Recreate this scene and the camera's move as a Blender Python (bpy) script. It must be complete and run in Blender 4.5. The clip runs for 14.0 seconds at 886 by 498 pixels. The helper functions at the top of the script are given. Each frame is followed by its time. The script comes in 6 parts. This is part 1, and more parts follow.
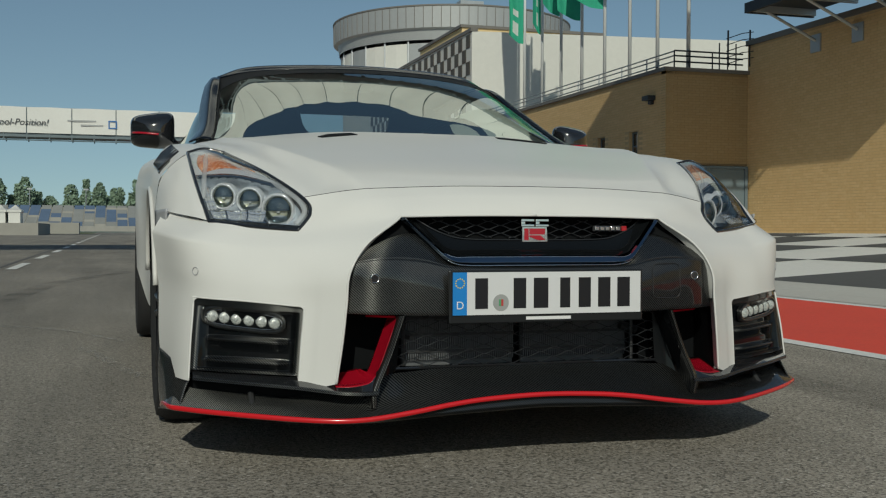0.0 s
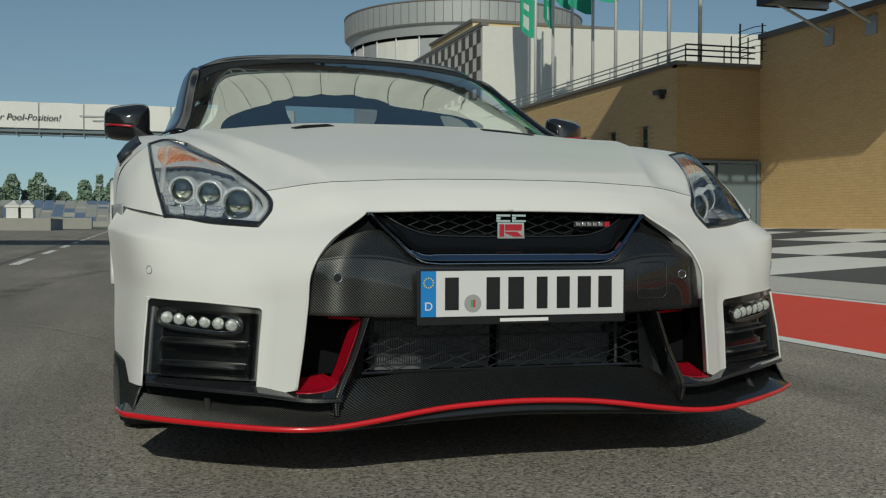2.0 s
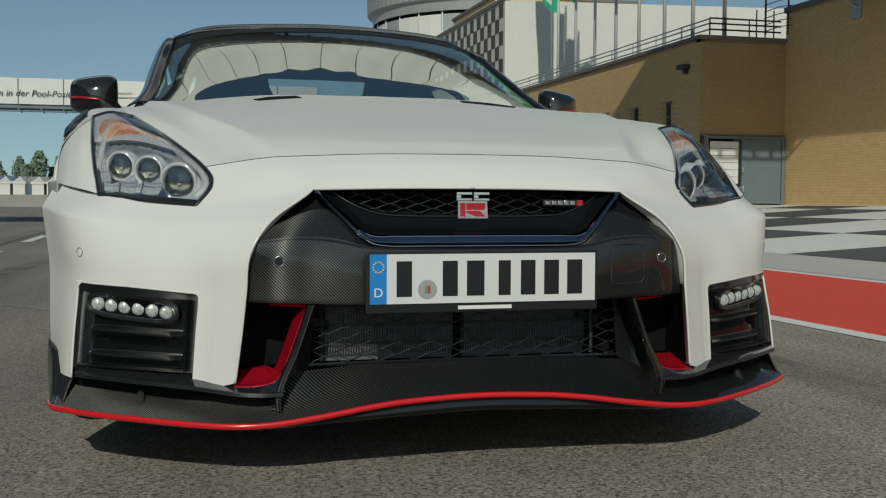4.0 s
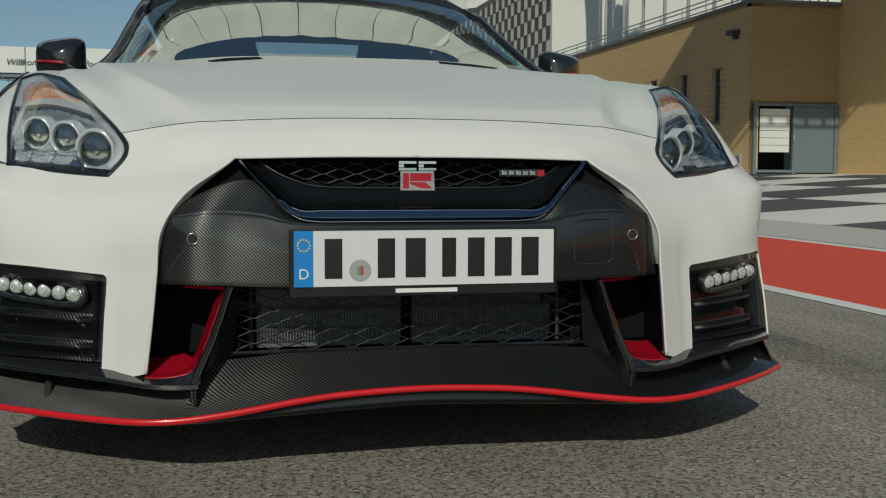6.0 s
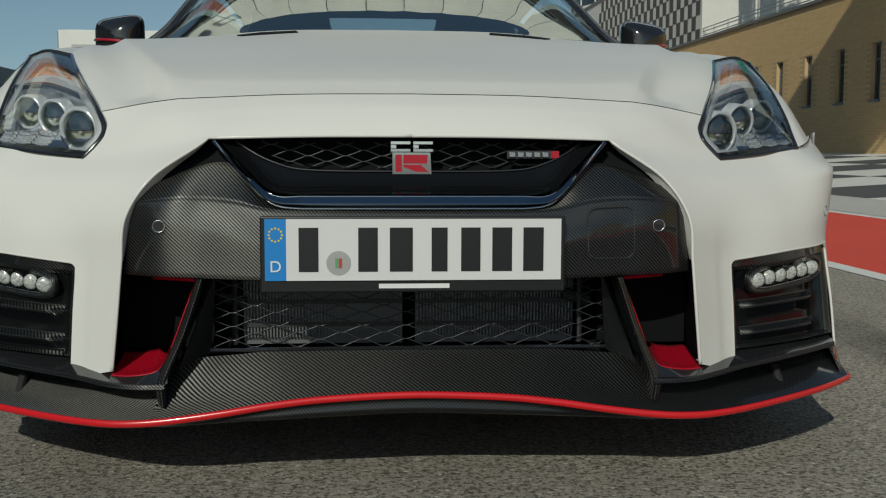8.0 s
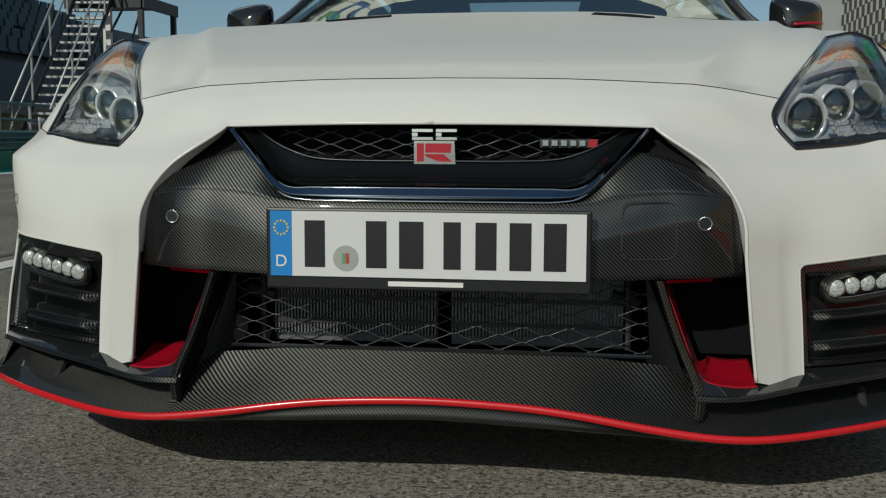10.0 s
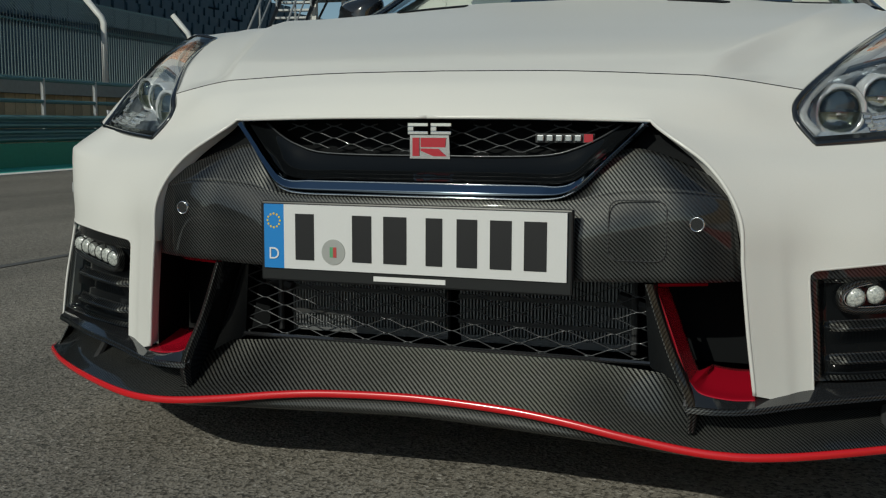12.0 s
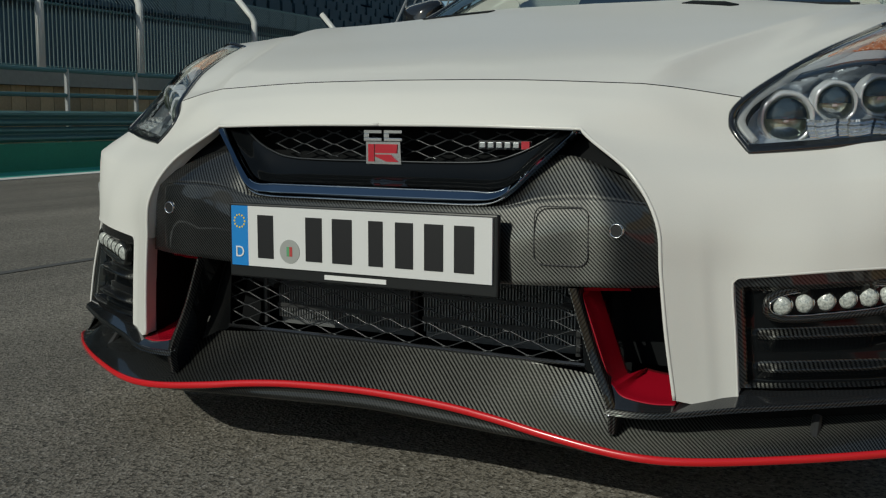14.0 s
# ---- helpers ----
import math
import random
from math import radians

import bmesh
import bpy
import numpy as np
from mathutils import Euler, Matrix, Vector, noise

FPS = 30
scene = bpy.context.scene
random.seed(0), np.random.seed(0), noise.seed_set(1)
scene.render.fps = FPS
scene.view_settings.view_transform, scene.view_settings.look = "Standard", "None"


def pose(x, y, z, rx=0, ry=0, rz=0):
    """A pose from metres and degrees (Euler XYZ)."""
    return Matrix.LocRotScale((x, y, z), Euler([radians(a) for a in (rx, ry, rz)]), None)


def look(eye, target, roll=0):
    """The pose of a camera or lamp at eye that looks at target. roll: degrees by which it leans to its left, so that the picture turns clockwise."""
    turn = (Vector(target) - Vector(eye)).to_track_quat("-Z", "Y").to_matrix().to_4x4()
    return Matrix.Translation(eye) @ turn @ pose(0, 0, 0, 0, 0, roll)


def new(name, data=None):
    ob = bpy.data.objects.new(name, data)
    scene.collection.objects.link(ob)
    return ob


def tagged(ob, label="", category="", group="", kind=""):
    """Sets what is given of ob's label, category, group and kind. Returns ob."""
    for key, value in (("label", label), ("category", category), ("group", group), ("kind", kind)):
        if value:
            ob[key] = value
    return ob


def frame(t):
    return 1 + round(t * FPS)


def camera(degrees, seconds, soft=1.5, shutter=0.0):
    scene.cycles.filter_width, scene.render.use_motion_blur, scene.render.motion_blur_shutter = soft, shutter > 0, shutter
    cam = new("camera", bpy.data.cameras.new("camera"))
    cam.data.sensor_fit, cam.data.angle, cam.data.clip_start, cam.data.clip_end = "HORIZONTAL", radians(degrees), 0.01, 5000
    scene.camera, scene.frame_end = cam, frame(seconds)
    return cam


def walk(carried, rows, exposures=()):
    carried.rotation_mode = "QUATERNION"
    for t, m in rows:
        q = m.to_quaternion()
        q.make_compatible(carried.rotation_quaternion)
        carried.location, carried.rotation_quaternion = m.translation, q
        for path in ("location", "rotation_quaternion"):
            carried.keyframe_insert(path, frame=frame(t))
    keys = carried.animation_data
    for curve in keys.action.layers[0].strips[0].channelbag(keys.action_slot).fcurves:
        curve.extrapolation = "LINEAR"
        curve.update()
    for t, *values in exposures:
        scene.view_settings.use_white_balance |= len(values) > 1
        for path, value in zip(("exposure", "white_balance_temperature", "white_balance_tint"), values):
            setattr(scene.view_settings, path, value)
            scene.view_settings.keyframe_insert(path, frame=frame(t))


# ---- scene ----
cam = camera(45.2, 14.0, 1.2)
PATH = [
    (0, (-1.066, -2.527, 0.612), (-0.476, -0.616, 0.576), 0.2),
    (0.5, (-1.032, -2.498, 0.613), (-0.444, -0.587, 0.577), 0.2),
    (1, (-0.996, -2.466, 0.613), (-0.411, -0.554, 0.578), 0.2),
    (1.5, (-0.956, -2.432, 0.614), (-0.379, -0.517, 0.576), 0.1),
    (2, (-0.915, -2.397, 0.614), (-0.348, -0.48, 0.569), 0.2),
    (4.5, (-0.635, -2.186, 0.62), (-0.131, -0.253, 0.517), 0.2),
    (5, (-0.564, -2.135, 0.619), (-0.081, -0.197, 0.501), 0.2),
    (5.5, (-0.493, -2.089, 0.621), (-0.033, -0.148, 0.488), 0.2),
    (6, (-0.417, -2.038, 0.622), (0.012, -0.09, 0.475), 0.2),
    (6.5, (-0.343, -1.993, 0.625), (0.036, -0.036, 0.466), 0.2),
    (7, (-0.26, -1.943, 0.629), (0.049, 0.026, 0.457), 0.2),
    (9.5, (0.169, -1.736, 0.62), (0.022, 0.249, 0.422), 0.2),
    (10, (0.262, -1.7, 0.627), (-0.008, 0.271, 0.418), 0.2),
    (10.5, (0.342, -1.669, 0.63), (-0.028, 0.284, 0.414), 0.3),
    (11, (0.437, -1.638, 0.632), (-0.033, 0.294, 0.409), 0.2),
    (11.5, (0.517, -1.614, 0.634), (-0.038, 0.294, 0.407), 0.2),
    (12, (0.606, -1.59, 0.641), (-0.04, 0.288, 0.406), 0.2),
    (12.5, (0.69, -1.571, 0.64), (-0.037, 0.278, 0.406), 0.2),
    (13, (0.781, -1.553, 0.647), (-0.017, 0.266, 0.409), 0.2),
    (13.5, (0.868, -1.539, 0.657), (0.012, 0.253, 0.414), 0.2),
    (14, (0.963, -1.526, 0.664), (0.049, 0.236, 0.418), 0.1),
]
walk(cam, [(t, look(eye, target, roll)) for t, eye, target, roll in PATH])

# ---------------------------------------------------------------- light
SUN_FROM = Vector((-0.315, -0.944, 0.585))
sun = new("sun", bpy.data.lights.new("sun", "SUN"))
sun.data.energy, sun.data.angle, sun.data.color = 2.25, radians(0.53), (1.0, 0.965, 0.89)
sun.matrix_world = look(SUN_FROM * 100, (0, 0, 0))
world = bpy.data.worlds.new("sky")
scene.world = world
world.use_nodes = True
wn = world.node_tree
sky = wn.nodes.new("ShaderNodeTexSky")
sky.sky_type, sky.sun_disc = "NISHITA", False
sky.sun_elevation = math.atan2(SUN_FROM.z, math.hypot(SUN_FROM.x, SUN_FROM.y))
sky.sun_rotation = math.atan2(SUN_FROM.x, SUN_FROM.y)
sky.dust_density, sky.ozone_density, sky.air_density = 0.5, 2.6, 1.0
# the haze band sinks under the horizon
wc, wa = wn.nodes.new("ShaderNodeTexCoord"), wn.nodes.new("ShaderNodeVectorMath")
wa.operation = "ADD"
wa.inputs[1].default_value = (0, 0, 0.09)
wn.links.new(wc.outputs["Generated"], wa.inputs[0])
wn.links.new(wa.outputs[0], sky.inputs[0])
haze = wn.nodes.new("ShaderNodeMix")
haze.data_type, haze.blend_type = "RGBA", "MULTIPLY"
haze.inputs["Factor"].default_value = 1.0
haze.inputs["B"].default_value = (1.0, 0.97, 0.88, 1)
wn.links.new(sky.outputs[0], haze.inputs["A"])
wn.links.new(haze.outputs["Result"], wn.nodes["Background"].inputs[0])
wn.nodes["Background"].inputs[1].default_value = 0.077
scene.view_settings.exposure = 0.0
scene.view_settings.use_white_balance = True
scene.view_settings.white_balance_temperature = 6740
scene.view_settings.white_balance_tint = 1

# ---------------------------------------------------------------- materials


def mat(name, color=(0.5, 0.5, 0.5), rough=0.5, metal=0.0, coat=0.0, spec=0.5, coat_rough=0.03):
    m = bpy.data.materials.new(name)
    m.use_nodes = True
    b = m.node_tree.nodes["Principled BSDF"]
    b.inputs["Base Color"].default_value = (*color, 1)
    b.inputs["Roughness"].default_value = rough
    b.inputs["Metallic"].default_value = metal
    b.inputs["Coat Weight"].default_value = coat
    b.inputs["Coat Roughness"].default_value = coat_rough
    b.inputs["Specular IOR Level"].default_value = spec
    return m


def nodes_of(m):
    t = m.node_tree
    return t, t.nodes, t.links, t.nodes["Principled BSDF"]


def coords(m, kind="Object"):
    t, n, l, b = nodes_of(m)
    return n.new("ShaderNodeTexCoord").outputs[kind]


def noise_of(m, scale, detail=4.0, rough=0.6, src=None):
    t, n, l, b = nodes_of(m)
    k = n.new("ShaderNodeTexNoise")
    k.inputs["Scale"].default_value, k.inputs["Detail"].default_value, k.inputs["Roughness"].default_value = scale, detail, rough
    l.new(src if src else coords(m), k.inputs["Vector"])
    return k.outputs["Fac"]


def ramp(m, fac, stops):
    t, n, l, b = nodes_of(m)
    r = n.new("ShaderNodeValToRGB")
    while len(r.color_ramp.elements) < len(stops):
        r.color_ramp.elements.new(0.5)
    for e, (p, c) in zip(r.color_ramp.elements, stops):
        e.position = p
        e.color = (*c, 1) if len(c) == 3 else c
    l.new(fac, r.inputs[0])
    return r.outputs[0]


def blend(m, fac, a, b_, mode="MIX"):
    t, n, l, b = nodes_of(m)
    x = n.new("ShaderNodeMix")
    x.data_type, x.blend_type = "RGBA", mode
    for sock, v in ((x.inputs["Factor"], fac), (x.inputs["A"], a), (x.inputs["B"], b_)):
        if isinstance(v, (int, float)):
            sock.default_value = v
        elif isinstance(v, tuple):
            sock.default_value = (*v, 1)
        else:
            l.new(v, sock)
    return x.outputs["Result"]


def arith(m, op, a, b_=0.0, c=0.0):
    t, n, l, b = nodes_of(m)
    x = n.new("ShaderNodeMath")
    x.operation = op
    for sock, v in zip(x.inputs, (a, b_, c)):
        if isinstance(v, (int, float)):
            sock.default_value = v
        else:
            l.new(v, sock)
    return x.outputs[0]


def paint_in(m, out, socket="Base Color"):
    t, n, l, b = nodes_of(m)
    l.new(out, b.inputs[socket])


def bump(m, height, strength=0.3, dist=0.01):
    t, n, l, b = nodes_of(m)
    k = n.new("ShaderNodeBump")
    k.inputs["Strength"].default_value, k.inputs["Distance"].default_value = strength, dist
    l.new(height, k.inputs["Height"])
    l.new(k.outputs[0], b.inputs["Normal"])


def grained(name, color, rough=0.6, scale=3.0, fine=60.0, amount=0.18, relief=0.0, **kw):
    """A colour with stains at a large scale and grain at a small one."""
    m = mat(name, color, rough, **kw)
    big, small = noise_of(m, scale), noise_of(m, fine)
    dark = tuple(c * (1 - amount) for c in color)
    light = tuple(min(1.0, c * (1 + amount)) for c in color)
    c = blend(m, big, dark, light)
    c = blend(m, 0.35, c, ramp(m, small, [(0.3, dark), (0.7, light)]))
    paint_in(m, c)
    if relief:
        bump(m, small, relief, 0.004)
    return m


# the car
PAINT = mat("pearl_white_paint", (0.78, 0.77, 0.74), 0.6, coat=0.35, coat_rough=0.16, spec=0.2)
_f = noise_of(PAINT, 900.0, 1.0)
paint_in(PAINT, blend(PAINT, _f, (0.68, 0.675, 0.65), (0.74, 0.735, 0.71)))
BLACK = mat("black_gloss", (0.015, 0.016, 0.018), 0.12, coat=1.0)
PILLAR = mat("pillar_black", (0.006, 0.009, 0.014), 0.16, spec=0.22)
BORDERBLACK = mat("print_reflection_black", (0.007, 0.008, 0.009), 0.55, spec=0.15)
SATIN = grained("black_plastic", (0.03, 0.031, 0.033), 0.5, 20, 400, 0.2)
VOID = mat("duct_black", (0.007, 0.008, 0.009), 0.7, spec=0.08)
# dark chrome whose blue tint stands for the sky it reflects
TINTCHROME = mat("sky_tinted_chrome", (0.23, 0.29, 0.36), 0.05, 1.0)
CHROME = mat("chrome", (0.75, 0.76, 0.78), 0.06, 1.0)
SILVER = mat("satin_silver", (0.55, 0.56, 0.58), 0.22, 1.0)
RED = mat("red_lacquer", (0.40, 0.005, 0.020), 0.25, coat=0.8)
HOLDER = mat("holder_black", (0.010, 0.011, 0.012), 0.35)
REDLIP = mat("red_lip_lacquer", (0.62, 0.014, 0.020), 0.22, coat=0.6)
AMBER = mat("amber_lens", (0.55, 0.22, 0.09), 0.2, coat=1.0)
paint_in(AMBER, ramp(AMBER, noise_of(AMBER, 160.0, 2.0), [(0.36, (0.42, 0.10, 0.03)), (0.54, (0.60, 0.22, 0.09)), (0.68, (0.80, 0.58, 0.44))]))
LAMPHOUSE = grained("lamp_housing", (0.46, 0.49, 0.53), 0.3, 30, 200, 0.12, metal=0.1)
LAMPRING = mat("lamp_ring", (0.80, 0.82, 0.84), 0.16, 0.4, coat=0.6)
LAMPNAVY = mat("lamp_navy", (0.03, 0.045, 0.07), 0.2, coat=0.6)
SHUTTER = mat("lamp_shutter", (0.09, 0.13, 0.18), 0.18, 0.3, coat=0.6)
LAMPFILL = grained("lamp_fill", (0.60, 0.65, 0.72), 0.14, 60, 300, 0.45, metal=0.5)
LAMPFACET = mat("lamp_facet", (0.88, 0.90, 0.92), 0.08, 0.75)
BOWL = mat("projector_bowl", (0.15, 0.20, 0.26), 0.2, 0.3)
paint_in(BOWL, ramp(BOWL, noise_of(BOWL, 40.0, 2.0), [(0.34, (0.34, 0.36, 0.30)), (0.50, (0.56, 0.56, 0.42)), (0.66, (0.74, 0.76, 0.72))]))
LEDGEGREY = mat("lamp_ledge", (0.42, 0.43, 0.45), 0.35, 0.2)
RUBBER = grained("tyre_rubber", (0.025, 0.025, 0.026), 0.75, 30, 300, 0.25, 0.2)
RIM = mat("dark_rim", (0.03, 0.03, 0.035), 0.3, 0.8)
CORE = mat("cooler_fins", (0.17, 0.177, 0.185), 0.45, 0.4)
WIRE = mat("mesh_wire", (0.05, 0.053, 0.058), 0.34, 0.6, coat=0.3)
PLATE = grained("plate_white", (0.68, 0.685, 0.69), 0.35, 40, 300, 0.03)
PLATEBLUE = mat("plate_blue", (0.015, 0.22, 0.60), 0.35)
INK = mat("plate_ink", (0.010, 0.010, 0.012), 0.4)
YELLOW = mat("star_yellow", (0.75, 0.55, 0.05), 0.4)
WHITEINK = mat("white_ink", (0.75, 0.75, 0.75), 0.5)
SEAL = mat("plate_seal", (0.42, 0.43, 0.42), 0.35, 0.3)
SEALG = mat("seal_green", (0.10, 0.32, 0.16), 0.5)
SEALR = mat("seal_red", (0.45, 0.05, 0.05), 0.5)
SEAT = grained("seat_cloth", (0.012, 0.013, 0.016), 0.8, 20, 300, 0.2)


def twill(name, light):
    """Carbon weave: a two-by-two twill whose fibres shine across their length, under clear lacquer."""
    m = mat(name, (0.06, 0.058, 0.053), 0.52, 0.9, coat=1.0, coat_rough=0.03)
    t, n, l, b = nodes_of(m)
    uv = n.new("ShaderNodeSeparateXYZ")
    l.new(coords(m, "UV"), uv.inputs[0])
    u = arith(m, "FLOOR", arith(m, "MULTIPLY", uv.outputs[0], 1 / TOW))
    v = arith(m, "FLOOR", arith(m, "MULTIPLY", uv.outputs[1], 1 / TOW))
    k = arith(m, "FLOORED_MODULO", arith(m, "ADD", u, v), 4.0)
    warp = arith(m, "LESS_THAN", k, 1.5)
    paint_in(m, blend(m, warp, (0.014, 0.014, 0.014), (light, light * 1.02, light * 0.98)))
    tan = n.new("ShaderNodeTangent")
    tan.direction_type = "UV_MAP"
    l.new(tan.outputs[0], b.inputs["Tangent"])
    b.inputs["Anisotropic"].default_value = 0.9
    l.new(arith(m, "MULTIPLY", warp, 0.25), b.inputs["Anisotropic Rotation"])
    return m


TOW = 0.00166
# second weave is a darker copy: the underside's shade is in its colour
CARBON, SHADECARBON = twill("carbon_twill", 0.112), twill("shaded_twill", 0.035)


def clear(name, tint=(1, 1, 1), gloss=1.0, ior=1.45):
    """A thin pane: what is behind it shows through, with a mirror on top."""
    m = bpy.data.materials.new(name)
    m.use_nodes = True
    t = m.node_tree
    t.nodes.remove(t.nodes["Principled BSDF"])
    tr, gl, mx, fr = (t.nodes.new(k) for k in ("ShaderNodeBsdfTransparent", "ShaderNodeBsdfGlossy", "ShaderNodeMixShader", "ShaderNodeFresnel"))
    tr.inputs[0].default_value = (*tint, 1)
    gl.inputs["Roughness"].default_value = 0.01
    gl.inputs[0].default_value = (gloss * 0.95, gloss, gloss * 0.95, 1)
    fr.inputs[0].default_value = ior
    t.links.new(fr.outputs[0], mx.inputs[0])
    t.links.new(tr.outputs[0], mx.inputs[1])
    t.links.new(gl.outputs[0], mx.inputs[2])
    t.links.new(mx.outputs[0], t.nodes["Material Output"].inputs[0])
    return m


WHITEINK_LENS = mat("led_lens", (0.46, 0.47, 0.46), 0.12, coat=1.0, spec=0.8)
_f = noise_of(WHITEINK_LENS, 260.0, 2.0)
paint_in(WHITEINK_LENS, ramp(WHITEINK_LENS, _f, [(0.35, (0.26, 0.28, 0.27)), (0.62, (0.58, 0.60, 0.57))]))
bump(WHITEINK_LENS, _f, 0.25, 0.003)
LENS = clear("lamp_lens", (0.96, 0.97, 0.98), 1.0, 1.30)
GLASS = clear("car_glass", (0.80, 0.88, 0.88), 1.0, 7.0)
BULB = clear("bulb_glass", (0.97, 0.98, 0.97), 1.0, 1.6)


def frosted(name, color, cover):
    """A milky plastic that lets part of what is behind it through."""
    m = bpy.data.materials.new(name)
    m.use_nodes = True
    t = m.node_tree
    tr, mx = t.nodes.new("ShaderNodeBsdfTransparent"), t.nodes.new("ShaderNodeMixShader")
    b = t.nodes["Principled BSDF"]
    b.inputs["Base Color"].default_value = (*color, 1)
    b.inputs["Roughness"].default_value = 0.3
    mx.inputs[0].default_value = cover
    t.links.new(tr.outputs[0], mx.inputs[1])
    t.links.new(b.outputs[0], mx.inputs[2])
    t.links.new(mx.outputs[0], t.nodes["Material Output"].inputs[0])
    return m


GUIDE = frosted("light_guide", (0.66, 0.68, 0.70), 0.42)
PANE = mat("window_pane", (0.02, 0.03, 0.035), 0.06, spec=0.8)


def asphalt():
    m = mat("asphalt", (0.06, 0.058, 0.054), 0.72)
    t, n, l, b = nodes_of(m)
    o = coords(m)
    b.inputs["Diffuse Roughness"].default_value = 1.0
    vor = n.new("ShaderNodeTexVoronoi")
    vor.inputs["Scale"].default_value = 140.0
    l.new(o, vor.inputs["Vector"])
    stone = n.new("ShaderNodeSeparateColor")
    l.new(vor.outputs["Color"], stone.inputs[0])
    c = ramp(m, stone.outputs[0], [(0.0, (0.075, 0.069, 0.058)), (0.13, (0.10, 0.092, 0.078)), (0.24, (0.196, 0.180, 0.155)), (0.8, (0.230, 0.212, 0.184)), (0.96, (0.274, 0.254, 0.225)), (1.0, (0.381, 0.362, 0.333))])
    pit = noise_of(m, 80.0, 3.0, 0.7, o)
    c = blend(m, ramp(m, pit, [(0.53, (0, 0, 0)), (0.62, (1, 1, 1))]), c, (0.048, 0.044, 0.038))
    mp = n.new("ShaderNodeMapping")
    mp.inputs["Scale"].default_value = (1.0, 0.12, 1.0)
    l.new(o, mp.inputs[0])
    streak = noise_of(m, 1.3, 5.0, 0.6, mp.outputs[0])
    c = blend(m, 1.0, c, ramp(m, streak, [(0.32, (0.68, 0.68, 0.68)), (0.68, (1.2, 1.2, 1.2))]), "MULTIPLY")
    patch = noise_of(m, 0.22, 4.0, 0.6, o)
    c = blend(m, 1.0, c, ramp(m, patch, [(0.3, (0.8, 0.8, 0.8)), (0.7, (1.12, 1.12, 1.12))]), "MULTIPLY")
    # darker to one side, lighter towards the painted edge
    xyz = n.new("ShaderNodeSeparateXYZ")
    l.new(o, xyz.inputs[0])
    side_tone = arith(m, "MULTIPLY_ADD", arith(m, "ADD", xyz.outputs[0], arith(m, "MULTIPLY", patch, 1.2)), 0.25, 0.2)
    c = blend(m, 1.0, c, ramp(m, side_tone, [(0.3, (0.93, 0.93, 0.93)), (0.85, (1.26, 1.26, 1.26))]), "MULTIPLY")
    paint_in(m, c)
    bump(m, arith(m, "SUBTRACT", vor.outputs["Distance"], arith(m, "MULTIPLY", pit, 1.3)), 0.85, 0.004)
    return m


ASPHALT = asphalt()
LINE = grained("line_paint", (0.80, 0.79, 0.75), 0.7, 1.5, 45, 0.22, 0.3)
REDPAINT = grained("red_track_paint", (0.80, 0.075, 0.042), 0.7, 0.8, 35, 0.16, 0.3)
CONCRETE = grained("apron_concrete", (0.56, 0.54, 0.49), 0.8, 0.3, 20, 0.14, 0.2)
CHECKWHITE = grained("apron_white", (0.80, 0.78, 0.72), 0.75, 0.5, 15, 0.14, 0.2)
CHECKDARK = grained("apron_dark", (0.10, 0.10, 0.098), 0.8, 0.5, 15, 0.25, 0.2)
GREEN = grained("green_wall_paint", (0.012, 0.22, 0.14), 0.6, 1.0, 20, 0.2)
TEAL = grained("teal_line_paint", (0.05, 0.42, 0.33), 0.6, 1.0, 20, 0.15)
ZINC = grained("galvanised_steel", (0.42, 0.44, 0.45), 0.45, 2.0, 60, 0.18, metal=0.5)
FENCEBAR = grained("fence_steel", (0.14, 0.20, 0.215), 0.5, 2.0, 60, 0.18, metal=0.4)
RAILDARK = grained("guard_rail_steel", (0.08, 0.19, 0.20), 0.5, 2.0, 40, 0.2, metal=0.2)
BEAM = grained("weathered_wood", (0.56, 0.42, 0.27), 0.8, 2.0, 30, 0.25)
_i = BEAM.node_tree.nodes.new("ShaderNodeObjectInfo")
_l = BEAM.node_tree.nodes["Principled BSDF"].inputs["Base Color"].links[0].from_socket
paint_in(BEAM, blend(BEAM, 1.0, _l, ramp(BEAM, _i.outputs["Random"], [(0.0, (0.72, 0.70, 0.68)), (1.0, (1.2, 1.17, 1.12))]), "MULTIPLY"))
WALLCON = grained("wall_concrete", (0.33, 0.32, 0.29), 0.85, 0.8, 15, 0.2)
SHELFBLACK = mat("shelf_black", (0.006, 0.007, 0.008), 0.06, spec=0.25)
STAND = grained("stand_steel", (0.040, 0.095, 0.130), 0.6, 0.3, 8, 0.3)
STANDROOF = grained("stand_roof", (0.05, 0.09, 0.12), 0.5, 0.2, 6, 0.25)
SEATBLUE = grained("seat_blue", (0.07, 0.12, 0.21), 0.6, 0.2, 4, 0.3)
SEATTEAL = grained("seat_teal", (0.045, 0.100, 0.135), 0.6, 0.2, 4, 0.2)
SEATGREY = grained("seat_grey", (0.22, 0.23, 0.23), 0.6, 0.2, 4, 0.2)
BRIDGEWHITE = grained("bridge_fabric", (0.86, 0.86, 0.82), 0.7, 0.3, 6, 0.04)
BANNER = grained("banner_fabric", (0.72, 0.72, 0.68), 0.7, 0.3, 6, 0.06)
BANNERINK = mat("banner_ink", (0.05, 0.055, 0.06), 0.7)
BANNERBLUE = mat("banner_blue", (0.04, 0.16, 0.42), 0.7)
BANNERGREEN = mat("banner_green", (0.12, 0.42, 0.20), 0.7)
STUCCO = grained("white_render", (0.66, 0.65, 0.60), 0.85, 0.2, 4, 0.07)
